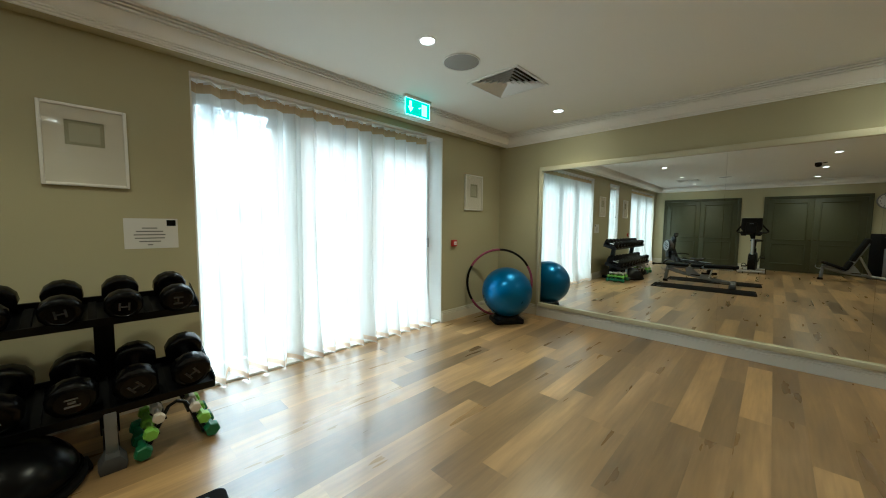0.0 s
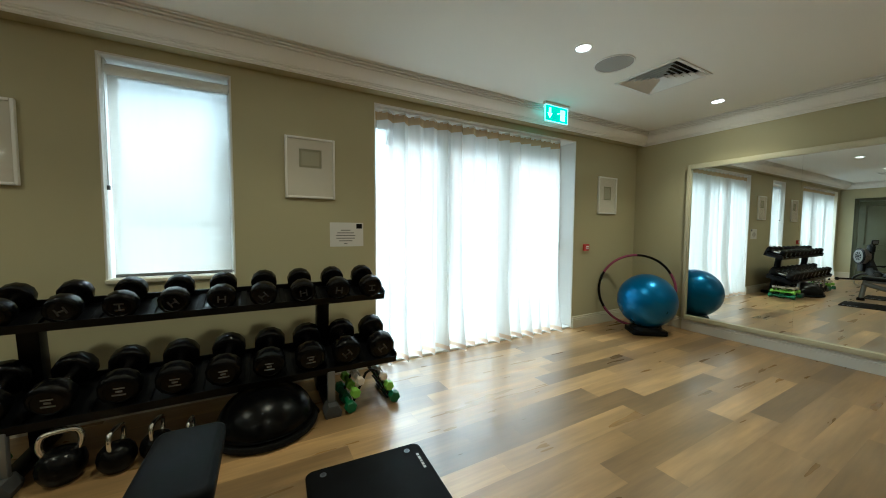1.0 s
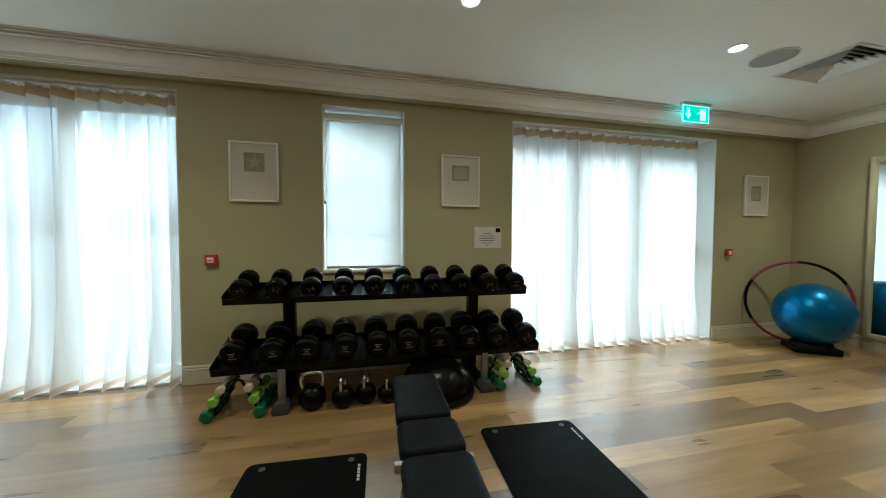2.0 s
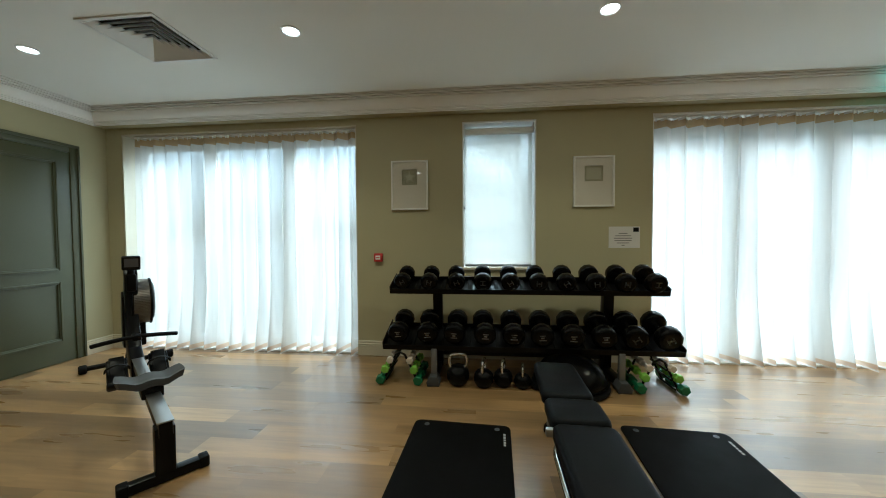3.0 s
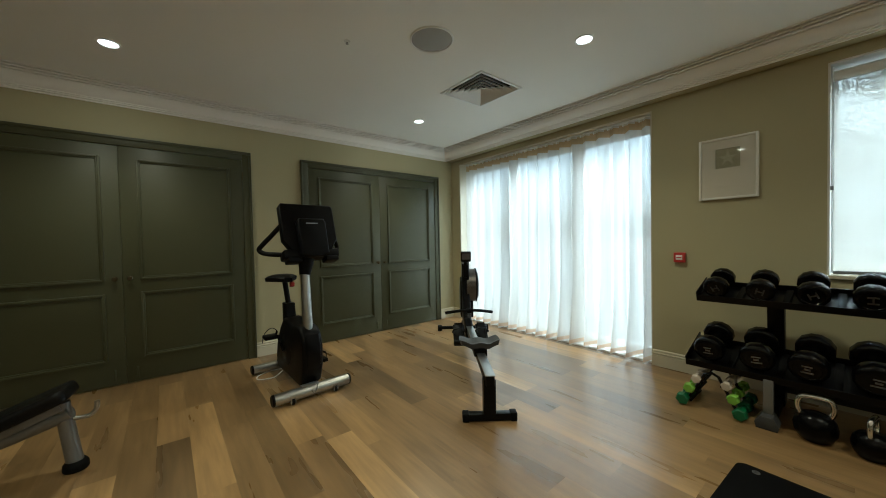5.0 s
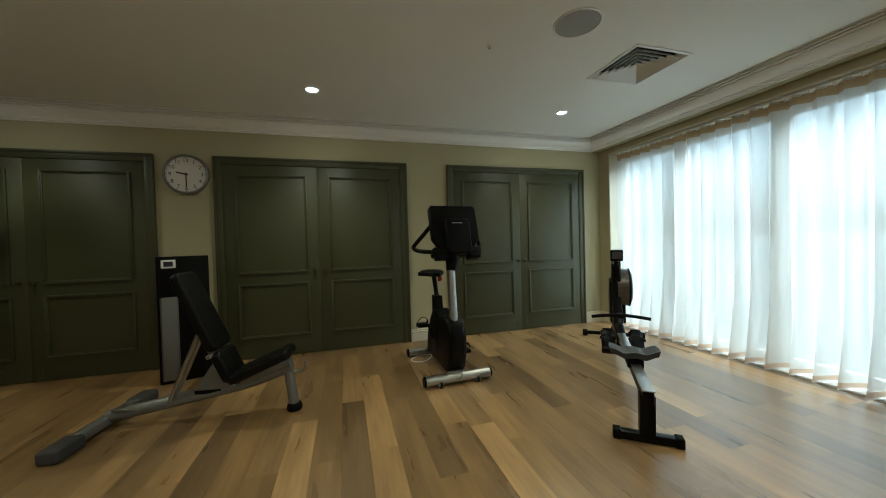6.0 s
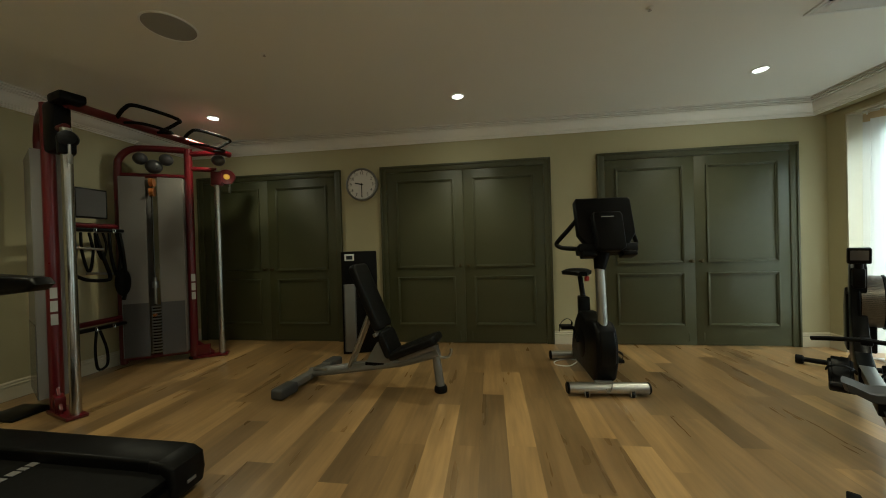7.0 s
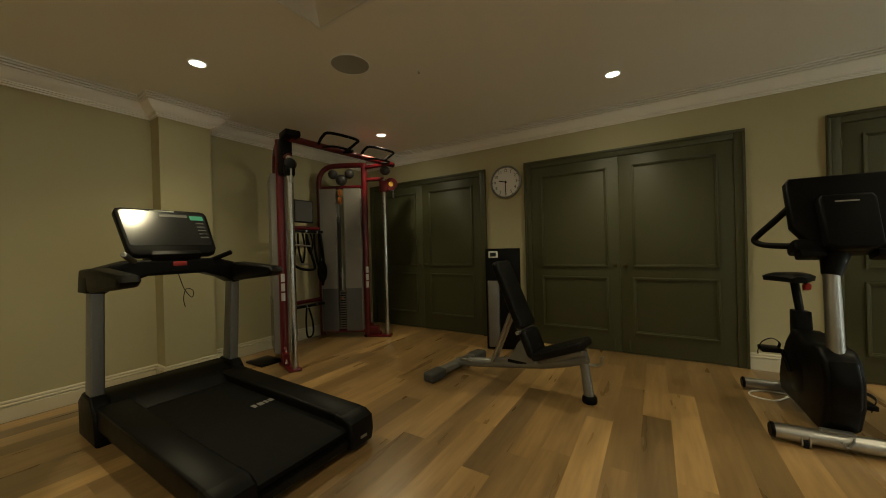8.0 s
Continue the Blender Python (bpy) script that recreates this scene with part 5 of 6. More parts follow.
add_prism(bm, [(1.90, 0.30), (2.10, 0.30), (2.14, 0.62), (2.02, 0.80), (1.90, 0.76)], -0.10, 0.06, "y", 0.012)
part("fan_bracket", bm, SATIN, row, "black fan bracket")
bm = B()
add_tube(bm, smooth_path([(1.60, 0, 0.20), (2.0, 0, 0.24), (2.30, 0, 0.14), (2.405, 0, 0.055)], 5), 0.030, 10)
part("front_strut", bm, SATIN, row, "black front strut")
bm = B()
add_rod(bm, (2.405, -0.31, 0.045), (2.405, 0.31, 0.045), 0.024, seg=12)
part("front_foot", bm, SATIN, row, "black front foot bar")
for s in (-1, 1):
    bm = B()
    add_lathe(bm, [(0.034, -0.03), (0.042, -0.02), (0.042, 0.02), (0.034, 0.03)], 18, Matrix.Translation((2.405, s * 0.325, 0.042)) @ pose(0, 0, 0, 90, 0, 0))
    part("roller", bm, RUBBER, row, "black transport roller")
bm = B()
add_tube(bm, smooth_path([(1.455, -0.265, 0.455), (1.43, -0.16, 0.475), (1.42, -0.05, 0.487), (1.42, 0.05, 0.487), (1.43, 0.16, 0.475), (1.455, 0.265, 0.455)], 4), 0.0165, 12)
part("pull_handle", bm, RUBBER, row, "black rubber pull handle")
bm = B()
add_box(bm, (1.40, -0.03, 0.455), (1.50, 0.03, 0.50), 0.01)
part("handle_hook", bm, BLACK, row, "black handle holder")


# ------------------------------------------------------------------ exercise bike
bike = thing("exercise_bike", "black upright exercise bike with a silver mast and floor tubes", "exercise bike", (1.450, -2.812, 0), 3.0)
bm = B()
add_rod(bm, (0, -0.305, 0.062), (0, 0.305, 0.062), 0.045, seg=20)
ft = part("front_tube", bm, STEEL, bike, "brushed steel front floor tube")
for s in (-1, 1):
    bm = B()
    add_lathe(bm, [(0.046, 0), (0.047, 0.01), (0.040, 0.018), (0, 0.018)], 20, Matrix.Translation((0, s * 0.304, 0.062)) @ pose(0, 0, 0, -90 * s, 0, 0))
    part("end_cap", bm, BLACK, ft, "black end cap")
    bm = B()
    add_lathe(bm, [(0.012, -0.012), (0.026, -0.010), (0.026, 0.010), (0.012, 0.012)], 16, Matrix.Translation((0.035, s * 0.175, 0.026)) @ pose(0, 0, 0, 90, 0, 0))
    part("wheel", bm, BLACK, ft, "small black transport wheel")
    bm = B()
    add_prism(bm, [(-0.010, 0.030), (0.052, 0.014), (0.058, 0.034), (0.046, 0.075), (0.010, 0.090)], s * 0.175 - 0.020, s * 0.175 - 0.014, "y")
    add_prism(bm, [(-0.010, 0.030), (0.052, 0.014), (0.058, 0.034), (0.046, 0.075), (0.010, 0.090)], s * 0.175 + 0.014, s * 0.175 + 0.020, "y")
    part("wheel_bracket", bm, STEEL, ft, "steel wheel bracket")
bm = B()
add_box(bm, (-0.02, -0.10, 0.10), (0.02, 0.04, 0.118), 0.004)
part("clamp_plate", bm, SILVER, bike, "small silver clamp plate")
bm = B()
add_rod(bm, (-0.86, -0.25, 0.055), (-0.86, 0.25, 0.055), 0.042, seg=20)
rt = part("rear_tube", bm, STEEL, bike, "brushed steel rear floor tube")
for s in (-1, 1):
    bm = B()
    add_lathe(bm, [(0.043, 0), (0.045, 0.01), (0.036, 0.018), (0, 0.018)], 20, Matrix.Translation((-0.86, s * 0.249, 0.055)) @ pose(0, 0, 0, -90 * s, 0, 0))
    part("end_cap", bm, BLACK, rt, "black end cap")
bm = B()
add_box(bm, (-0.86, -0.035, 0.05), (-0.01, 0.035, 0.12), 0.01)
part("floor_beam", bm, SATIN, bike, "black floor beam")
bm = B()
outline = [(-0.66, 0.10), (-0.08, 0.075), (-0.02, 0.12), (0.030, 0.26), (0.035, 0.42), (0.0, 0.52), (-0.06, 0.575), (-0.16, 0.585), (-0.26, 0.56), (-0.36, 0.60), (-0.46, 0.60), (-0.56, 0.50), (-0.66, 0.34), (-0.70, 0.20)]
add_prism(bm, outline, -0.085, 0.085, "y", 0.030, seg=3)
part("body_shell", bm, BLACK, bike, "black plastic body shell")
bm = B()
add_prism(bm, [(-0.03, 0.14), (0.045, 0.28), (0.05, 0.42), (0.01, 0.52), (-0.05, 0.50), (-0.05, 0.16)], -0.062, 0.062, "y", 0.018, seg=3)
part("nose_cover", bm, SATIN, bike, "glossy black nose cover")
for s in (-1, 1):
    bm = B()
    add_lathe(bm, [(0.0, 0.0), (0.13, 0.0), (0.15, -0.012), (0.15, -0.02)], 32, Matrix.Translation((-0.40, s * 0.088, 0.32)) @ pose(0, 0, 0, -90 * s, 0, 0))
    part("crank_cover", bm, BLACK, bike)
    pz = 0.445 if s < 0 else 0.185
    px = -0.47 if s < 0 else -0.31
    bm = B()
    add_rod(bm, (-0.40, s * 0.105, 0.315), (px, s * 0.125, pz), 0.013, seg=10)
    part("crank", bm, SATIN, bike, "black crank arm")
    bm = B()
    add_box(bm, (px - 0.055, s * 0.135, pz - 0.016), (px + 0.055, s * 0.245, pz + 0.016), 0.008)
    pd = part("pedal", bm, BLACK, bike, "black pedal")
    bm = B()
    add_tube(bm, smooth_path([(px - 0.02, s * 0.140, pz), (px + 0.03, s * 0.145, pz + 0.055), (px + 0.04, s * 0.19, pz + 0.085), (px + 0.03, s * 0.24, pz + 0.050), (px - 0.02, s * 0.248, pz - 0.02), (px - 0.03, s * 0.246, pz - 0.05)], 5), 0.010, 8, flat=0.3)
    part("strap", bm, RUBBER, pd, "black pedal strap")
bm = B()
add_rod(bm, (-0.075, 0, 0.54), (-0.150, 0.012, 1.10), 0.041, 0.036, seg=24)
part("mast", bm, STEEL, bike, "brushed silver mast")
bm = B()
add_rod(bm, (-0.137, 0.010, 1.005), (-0.165, 0.045, 1.20), 0.044, 0.078, seg=20)
part("neck_cover", bm, BLACK, bike, "flared black neck under the console")
cm = Matrix.Translation((-0.175, 0.065, 1.402)) @ pose(0, 0, 0, 0, -17, 0)
bm = B()
add_prism(bm, [(-0.215, 0.215), (-0.232, 0.19), (-0.232, -0.11), (-0.17, -0.205), (0.17, -0.205), (0.232, -0.11), (0.232, 0.19), (0.215, 0.215)], -0.040, 0.035, "x", 0.014, m=cm, seg=3)
con = part("console", bm, BLACK, bike, "black console")
bm = B()
add_prism(bm, [(-0.105, 0.06), (-0.12, 0.03), (-0.115, -0.25), (-0.07, -0.275), (0.07, -0.275), (0.115, -0.25), (0.12, 0.03), (0.105, 0.06)], 0.030, 0.105, "x", 0.018, m=cm, seg=3)
part("rear_cover", bm, BLACK, con, "black rear cover")
bm = B()
add_box(bm, (0.1045, -0.055, 0.008), (0.107, 0.045, 0.016), m=cm)
part("mark", bm, PRINT, con, "pale printed bar")
bm = B()
add_box(bm, (-0.043, -0.19, -0.08), (-0.0405, 0.19, 0.18), m=cm)
part("screen", bm, SCREEN, con, "dark glass screen")
bm = B()
add_box(bm, (-0.10, -0.235, -0.270), (0.035, 0.235, -0.19), 0.018, m=cm)
add_box(bm, (-0.06, -0.215, -0.305), (0.05, -0.10, -0.262), 0.012, m=cm)
add_box(bm, (-0.06, 0.10, -0.305), (0.05, 0.215, -0.262), 0.012, m=cm)
part("tray", bm, BLACK, con, "black tray with cup holders")
for s in (-1, 1):
    bm = B()
    o = 0.055
    add_tube(bm, smooth_path([(-0.13, o + s * 0.10, 1.175), (-0.20, o + s * 0.25, 1.185), (-0.30, o + s * 0.315, 1.195), (-0.34, o + s * 0.345, 1.225), (-0.32, o + s * 0.325, 1.265), (-0.26, o + s * 0.27, 1.34), (-0.20, o + s * 0.205, 1.43)], 6), 0.020, 10)
    part("handlebar", bm, RUBBER, bike, "black curved handlebar")
bm = B()
add_tube(bm, smooth_path([(0.048, -0.03, 0.075), (0.056, -0.01, 0.050), (0.050, 0.015, 0.085), (0.036, 0.025, 0.108)], 5), 0.005, 6)
part("cable_tie", bm, SILVER, bike, "short loop of pale cable at the front tube")
bm = B()
add_prism(bm, [(-0.60, 0.46), (-0.47, 0.50), (-0.50, 0.72), (-0.60, 0.72)], -0.045, 0.045, "y", 0.012)
part("post_sleeve", bm, BLACK, bike, "black seat post sleeve")
bm = B()
add_rod(bm, (-0.545, 0, 0.68), (-0.60, -0.015, 0.935), 0.024, seg=14)
part("seat_post", bm, SATIN, bike, "black seat post")
bm = B()
add_prism(bm, [(-0.560, 0.860), (-0.520, 0.872), (-0.515, 0.905), (-0.545, 0.915), (-0.570, 0.895)], 0.016, 0.050, "y", 0.004)
part("release_lever", bm, SIGNRED, bike, "red release lever")
bm = B()
nu, nv = 14, 10
ups, dns = [], []
for i in range(nu + 1):
    u = i / nu
    wid = 0.144 * (1 - 0.74 * max(0, (u - 0.34) / 0.66) ** 0.8) * (0.55 + 0.45 * min(1, u / 0.16))
    a, b = [], []
    for j in range(nv + 1):
        v = -1 + 2 * j / nv
        edge = (1 - abs(v) ** 3) * (1 - max(0, abs(u - 0.5) * 2 - 0.7) / 0.3 * 0.6)
        a.append(bm.verts.new((-0.735 + 0.27 * u, wid * v - 0.025, 0.948 + 0.030 * edge + 0.010 * math.sin(3 * u))))
        b.append(bm.verts.new((-0.735 + 0.27 * u, wid * v * 0.96 - 0.025, 0.922 - 0.006 * edge)))
    ups.append(a)
    dns.append(b)
for i in range(nu):
    for j in range(nv):
        bm.faces.new((ups[i][j], ups[i + 1][j], ups[i + 1][j + 1], ups[i][j + 1]))
        bm.faces.new((dns[i][j], dns[i][j + 1], dns[i + 1][j + 1], dns[i + 1][j]))
    bm.faces.new((ups[i][0], dns[i][0], dns[i + 1][0], ups[i + 1][0]))
    bm.faces.new((ups[i][nv], ups[i + 1][nv], dns[i + 1][nv], dns[i][nv]))
for j in range(nv):
    bm.faces.new((ups[0][j], ups[0][j + 1], dns[0][j + 1], dns[0][j]))
    bm.faces.new((ups[nu][j], dns[nu][j], dns[nu][j + 1], ups[nu][j + 1]))
bmesh.ops.recalc_face_normals(bm, faces=list(bm.faces))
part("saddle", bm, BLACK_VINYL, bike, "black padded saddle")
bm = B()
add_tube(bm, smooth_path([(-0.80, 0.05, 0.012), (-0.86, -0.08, 0.008), (-0.80, -0.22, 0.006), (-0.70, -0.24, 0.006), (-0.66, -0.12, 0.006), (-0.74, -0.02, 0.02)], 6), 0.006, 6)
part("power_cable", bm, WHITE, bike, "pale power cable on the floor")


# ------------------------------------------------------------------ black stand beside the clock
st = thing("wipe_station", "tall slim black stand with a grey column and small display", "sanitising stand", (0.405, -5.285, 0), 20)
bm = B()
add_box(bm, (-0.075, -0.205, 0.0), (0.075, 0.205, 1.205), 0.006)
part("cabinet", bm, BLACK, st, "matt black cabinet")
bm = B()
add_prism(bm, [(0.074, -0.185), (0.098, -0.170), (0.104, -0.115), (0.098, -0.060), (0.074, -0.045)], 0.03, 0.82, "z", 0.004)
part("column", bm, SILVER, st, "grey column")
bm = B()
add_box(bm, (0.074, -0.165, 1.095), (0.086, -0.055, 1.175), 0.006)
dsp = part("display", bm, WHITE, st, "white bordered display")
bm = B()
add_box(bm, (0.0855, -0.145, 1.112), (0.0875, -0.075, 1.158))
part("display_glass", bm, SCREEN, dsp, "dark display window")


# ------------------------------------------------------------------ cable machine
CO = Vector((1.37, -7.30, 0))
cable = thing("cable_machine", "red steel double-tower cable machine with grey weight shrouds", "cable machine", tuple(CO))


def lp(x, y, z):
    return Vector((x, y, z)) - CO


def tower(a, b, c, left):
    """One weight tower: back post a, front post b, pulley column c (plan points)."""
    a, b, c = [Vector((*p, 0)) for p in (a, b, c)]
    u = (b - a).normalized()
    n = Vector((-u.y, u.x, 0))
    at = lambda p, z: Vector((p.x, p.y, z)) - CO
    bm = B()
    add_tube(bm, smooth_path([at(a, 0.03), at(a, 0.8), at(a, 1.6), at(a, 2.18), at(a + u * 0.025, 2.32), at(a + u * 0.12, 2.415), at(a + u * 0.28, 2.44), at(b - u * 0.03, 2.44)], 5), 0.036, 12)
    part("bent_frame", bm, RED, cable, "dark red bent tube frame")
    bm = B()
    add_rod(bm, at(b, 0.0), at(b, 2.46), 0.042, seg=14)
    part("front_post", bm, RED, cable, "dark red front post")
    for z in (0.085, 2.13):
        bm = B()
        add_rod(bm, at(a, z), at(b, z), 0.026, seg=12)
        part("cross_tube", bm, RED, cable, "dark red cross tube")
    mid = (a + b) / 2
    face = mid + n * (0.070 if left else -0.070)
    gap = 0.055
    for s in (-1, 1):
        p0, p1 = (a + u * 0.045, mid - u * gap) if s < 0 else (mid + u * gap, b - u * 0.050)
        bm = B()
        for side in (-1, 1):
            if left and side < 0:
                p0, p1 = (p0, mid) if s < 0 else (mid, p1)
            q = [p0 + n * side * 0.085, p1 + n * side * 0.085, p1 + n * side * 0.093, p0 + n * side * 0.093]
            add_prism(bm, [(v.x - CO.x, v.y - CO.y) for v in q], 0.11, 2.10, "z")
        part("shroud", bm, SHROUD, cable, "pale grey shroud panel")
        bm = B()
        for side in (-1, 1):
            q = [p0 + n * side * 0.0945, p1 + n * side * 0.0945, p1 + n * side * 0.097, p0 + n * side * 0.097]
            add_prism(bm, [(v.x - CO.x, v.y - CO.y) for v in q], 0.11, 0.70, "z")
        part("lower_shroud", bm, SMOKE, cable, "darker smoked lower panel")
    for p in (a + u * 0.040, b - u * 0.046):
        bm = B()
        q = [p - u * 0.004 - n * 0.093, p + u * 0.004 - n * 0.093, p + u * 0.004 + n * 0.093, p - u * 0.004 + n * 0.093]
        add_prism(bm, [(v.x - CO.x, v.y - CO.y) for v in q], 0.11, 2.10, "z")
        part("shroud_edge", bm, SHROUD, cable, "pale grey edge strip of the shroud")
    for s in (-1, 1):
        bm = B()
        add_rod(bm, at(mid + u * 0.030 * s, 0.10), at(mid + u * 0.030 * s, 2.11), 0.008, seg=8)
        part("guide_rod", bm, CHROME, cable, "chrome guide rod")
    # added black filler, so the gaps between the plates read as shaded
    bm = B()
    q = [mid - u * 0.034 - n * 0.062, mid + u * 0.034 - n * 0.062, mid + u * 0.034 + n * 0.062, mid - u * 0.034 + n * 0.062]
    add_prism(bm, [(v.x - CO.x, v.y - CO.y) for v in q], 0.12, 0.655, "z")
    part("gap_shade", bm, BLACK, cable, "black block put in as shade between the plates")
    bm = B()
    add_rod(bm, at(mid + (face - mid) * 1.15, 0.56), at(mid + (face - mid) * 1.8, 0.56), 0.014, seg=10)
    part("selector_pin", bm, ORANGE, cable, "orange selector pin")
    for k in range(16):
        bm = B()
        z = 0.13 + 0.034 * k
        q = [mid - u * 0.042 - n * 0.07, mid + u * 0.042 - n * 0.07, mid + u * 0.042 + n * 0.07, mid - u * 0.042 + n * 0.07]
        add_prism(bm, [(v.x - CO.x, v.y - CO.y) for v in q], z, z + 0.016, "z")
        part("weight_plate", bm, STEEL, cable)
    bm = B()
    add_rod(bm, at(face, 0.68), at(face, 0.98), 0.014, seg=10)
    add_rod(bm, at(face, 0.86), at(face, 0.93), 0.030, seg=12)
    part("stack_stem", bm, STEEL, cable, "steel stack stem")
    for side in (-1, 1):
        bm = B()
        add_lathe(bm, [(0.035, -0.018), (0.05, -0.018), (0.045, 0), (0.05, 0.018), (0.035, 0.018)], 18, Matrix.Translation(at(face, 1.99 + 0.055 * side)) @ (u).to_track_quat("Z", "Y").to_matrix().to_4x4())
        part("pulley", bm, ORANGE, cable, "copper coloured pulley wheel")
    bm = B()
    add_rod(bm, at(face, 0.95), at(face, 1.95), 0.004, seg=6)
    part("wire", bm, STEEL, cable, "steel cable")
    # adjustable pulley column
    bm = B()
    add_rod(bm, at(c, 0.02), at(c, 2.22), 0.034, seg=18)
    part("pulley_column", bm, COLUMN, cable, "polished steel pulley column")
    bm = B()
    q = [b - n * 0.06, c + u * 0.06 - n * 0.06, c + u * 0.06 + n * 0.06, b + n * 0.06]
    add_prism(bm, [(v.x - CO.x, v.y - CO.y) for v in q], 0.004, 0.030, "z", 0.004)
    add_prism(bm, [(v.x - CO.x, v.y - CO.y) for v in [b - n * 0.03, b + u * 0.16 - n * 0.03, b + u * 0.16 + n * 0.03, b + n * 0.03]], 0.03, 0.15, "z", 0.01)
    part("base_plate", bm, RED, cable, "dark red base plate")
    bm = B()
    add_prism(bm, [(0.035, 0.028), (0.200, 0.028), (0.200, 0.060), (0.120, 0.135), (0.035, 0.205)], -0.010, 0.010, "y", 0.003, m=Matrix.Translation(at(b, 0)) @ Matrix.Rotation(math.atan2(u.y, u.x), 4, "Z"))
    part("gusset", bm, RED, cable, "dark red gusset plate")
    bm = B()
    add_rod(bm, at(b, 2.23), at(c, 2.23), 0.028, seg=12)
    part("top_arm", bm, RED, cable, "dark red top arm")
    cz = 2.13 if not left else 2.10
    bm = B()
    add_box(bm, (-0.060, -0.050, -0.085), (0.060, 0.050, 0.075), 0.018, m=Matrix.Translation(at(c, cz)) @ Matrix.Rotation(math.atan2(u.y, u.x), 4, "Z"))
    part("carriage", bm, RED if not left else BLACK, cable, "pulley carriage")
    bm = B()
    w = 0.62 if left else 1.0
    add_lathe(bm, [(0.05 * w, -0.030), (0.088 * w, -0.026), (0.095 * w, 0), (0.088 * w, 0.026), (0.05 * w, 0.030)], 28, Matrix.Translation(at(c + u * 0.10, cz + 0.02)) @ (Vector((0.75, 0.65, 0))).to_track_quat("Z", "Y").to_matrix().to_4x4())
    part("pulley_guard", bm, RED if not left else BLACK, cable, "round pulley guard")
    if not left:
        bm = B()
        add_lathe(bm, [(0.0, 0.0), (0.034, 0.0), (0.034, 0.003), (0, 0.003)], 20, Matrix.Translation(at(c + u * 0.10 + Vector((0.024, 0.021, 0)), cz + 0.02)) @ (Vector((0.75, 0.65, 0))).to_track_quat("Z", "Y").to_matrix().to_4x4())
        part("sticker", bm, YELLOW, cable, "round yellow sticker")
        bm = B()
        add_lathe(bm, [(0.024, -0.03), (0.030, 0), (0.024, 0.03)], 14, Matrix.Translation(at(c - u * 0.04 + n * 0.05, cz - 0.06)) @ pose(0, 0, 0, 90, 0, 0))
        part("roller", bm, ORANGE, cable, "copper coloured roller")
    bm = B()
    add_rod(bm, at(c + u * 0.13, cz - 0.11), at(c + u * 0.13, cz - 0.03), 0.009, seg=8)
    add_box(bm, (-0.016, -0.006, -0.17), (0.016, 0.006, -0.10), 0.004, m=Matrix.Translation(at(c + u * 0.13, cz)))
    part("clip", bm, STEEL, cable, "steel carabiner clip")
    for k in range(3):
        bm = B()
        z = 0.70 + 0.105 * k
        add_box(bm, (-0.020, -0.0450, z), (0.020, -0.0430, z + 0.085), m=Matrix.Translation(at(b, 0)) @ Matrix.Rotation(math.atan2(1.0, 0.62) + radians(90), 4, "Z"))
        part("sticker", bm, PRINT, cable, "pale sticker")
    bm = B()
    add_lathe(bm, [(0.055, 0.0), (0.06, 0.01), (0.05, 0.03)], 16, Matrix.Translation(at(b, 0)))
    part("foot", bm, RUBBER, cable, "black foot")


tower((1.085, -7.775), (0.765, -7.205), (0.630, -6.955), False)
tower((1.780, -7.720), (2.060, -7.190), (2.135, -6.905), True)
bm = B()
add_box(bm, (-0.055, -0.12, -0.16), (0.055, 0.08, 0.24), 0.03, m=Matrix.Translation(lp(2.075, -7.06, 2.22)) @ Matrix.Rotation(radians(-15), 4, "Z"))
add_box(bm, (-0.08, -0.02, 0.20), (0.08, 0.18, 0.27), 0.02, m=Matrix.Translation(lp(2.10, -6.98, 2.21)) @ Matrix.Rotation(radians(-15), 4, "Z"))
part("top_housing", bm, BLACK, cable, "black top housing")
bm = B()
add_tube(bm, [lp(2.11, -6.93, 2.42), lp(1.30, -6.885, 2.425), lp(0.56, -6.84, 2.425)], 0.036, 10)
part("top_bar", bm, RED, cable, "dark red top bar")
bm = B()
add_rod(bm, lp(0.765, -7.205, 2.40), lp(0.66, -6.85, 2.425), 0.030, seg=12)
part("bar_brace", bm, RED, cable, "dark red brace")
for x in (1.62, 0.98):
    bm = B()
    add_tube(bm, smooth_path([lp(x + 0.16, -6.90, 2.42), lp(x + 0.17, -6.80, 2.50), lp(x + 0.13, -6.72, 2.53), lp(x - 0.20, -6.66, 2.53), lp(x - 0.235, -6.72, 2.50), lp(x - 0.20, -6.86, 2.42)], 5), 0.016, 10)
    add_tube(bm, smooth_path([lp(x + 0.10, -6.90, 2.41), lp(x + 0.13, -6.74, 2.385), lp(x + 0.08, -6.66, 2.375), lp(x - 0.10, -6.64, 2.375), lp(x - 0.17, -6.72, 2.39), lp(x - 0.18, -6.86, 2.41)], 5), 0.013, 10)
    part("pull_up_grip", bm, RUBBER, cable, "black pull-up grip")
for z in (1.545, 0.555):
    bm = B()
    add_rod(bm, lp(1.10, -7.745, z), lp(1.78, -7.715, z), 0.028, seg=12)
    part("bridge_rail", bm, RED, cable, "dark red bridge rail")
    bm = B()
    add_box(bm, (1.16 - CO.x, -7.69 - CO.y, z - 0.065), (1.70 - CO.x, -7.62 - CO.y, z - 0.030), 0.01)
    part("accessory_rail", bm, BLACK, cable, "black accessory rail")
bm = B()
add_box(bm, (1.285 - CO.x, -7.69 - CO.y, 1.615), (1.575 - CO.x, -7.66 - CO.y, 1.915), 0.008)
plc = part("instruction_board", bm, SATIN, cable, "black framed instruction board")
bm = B()
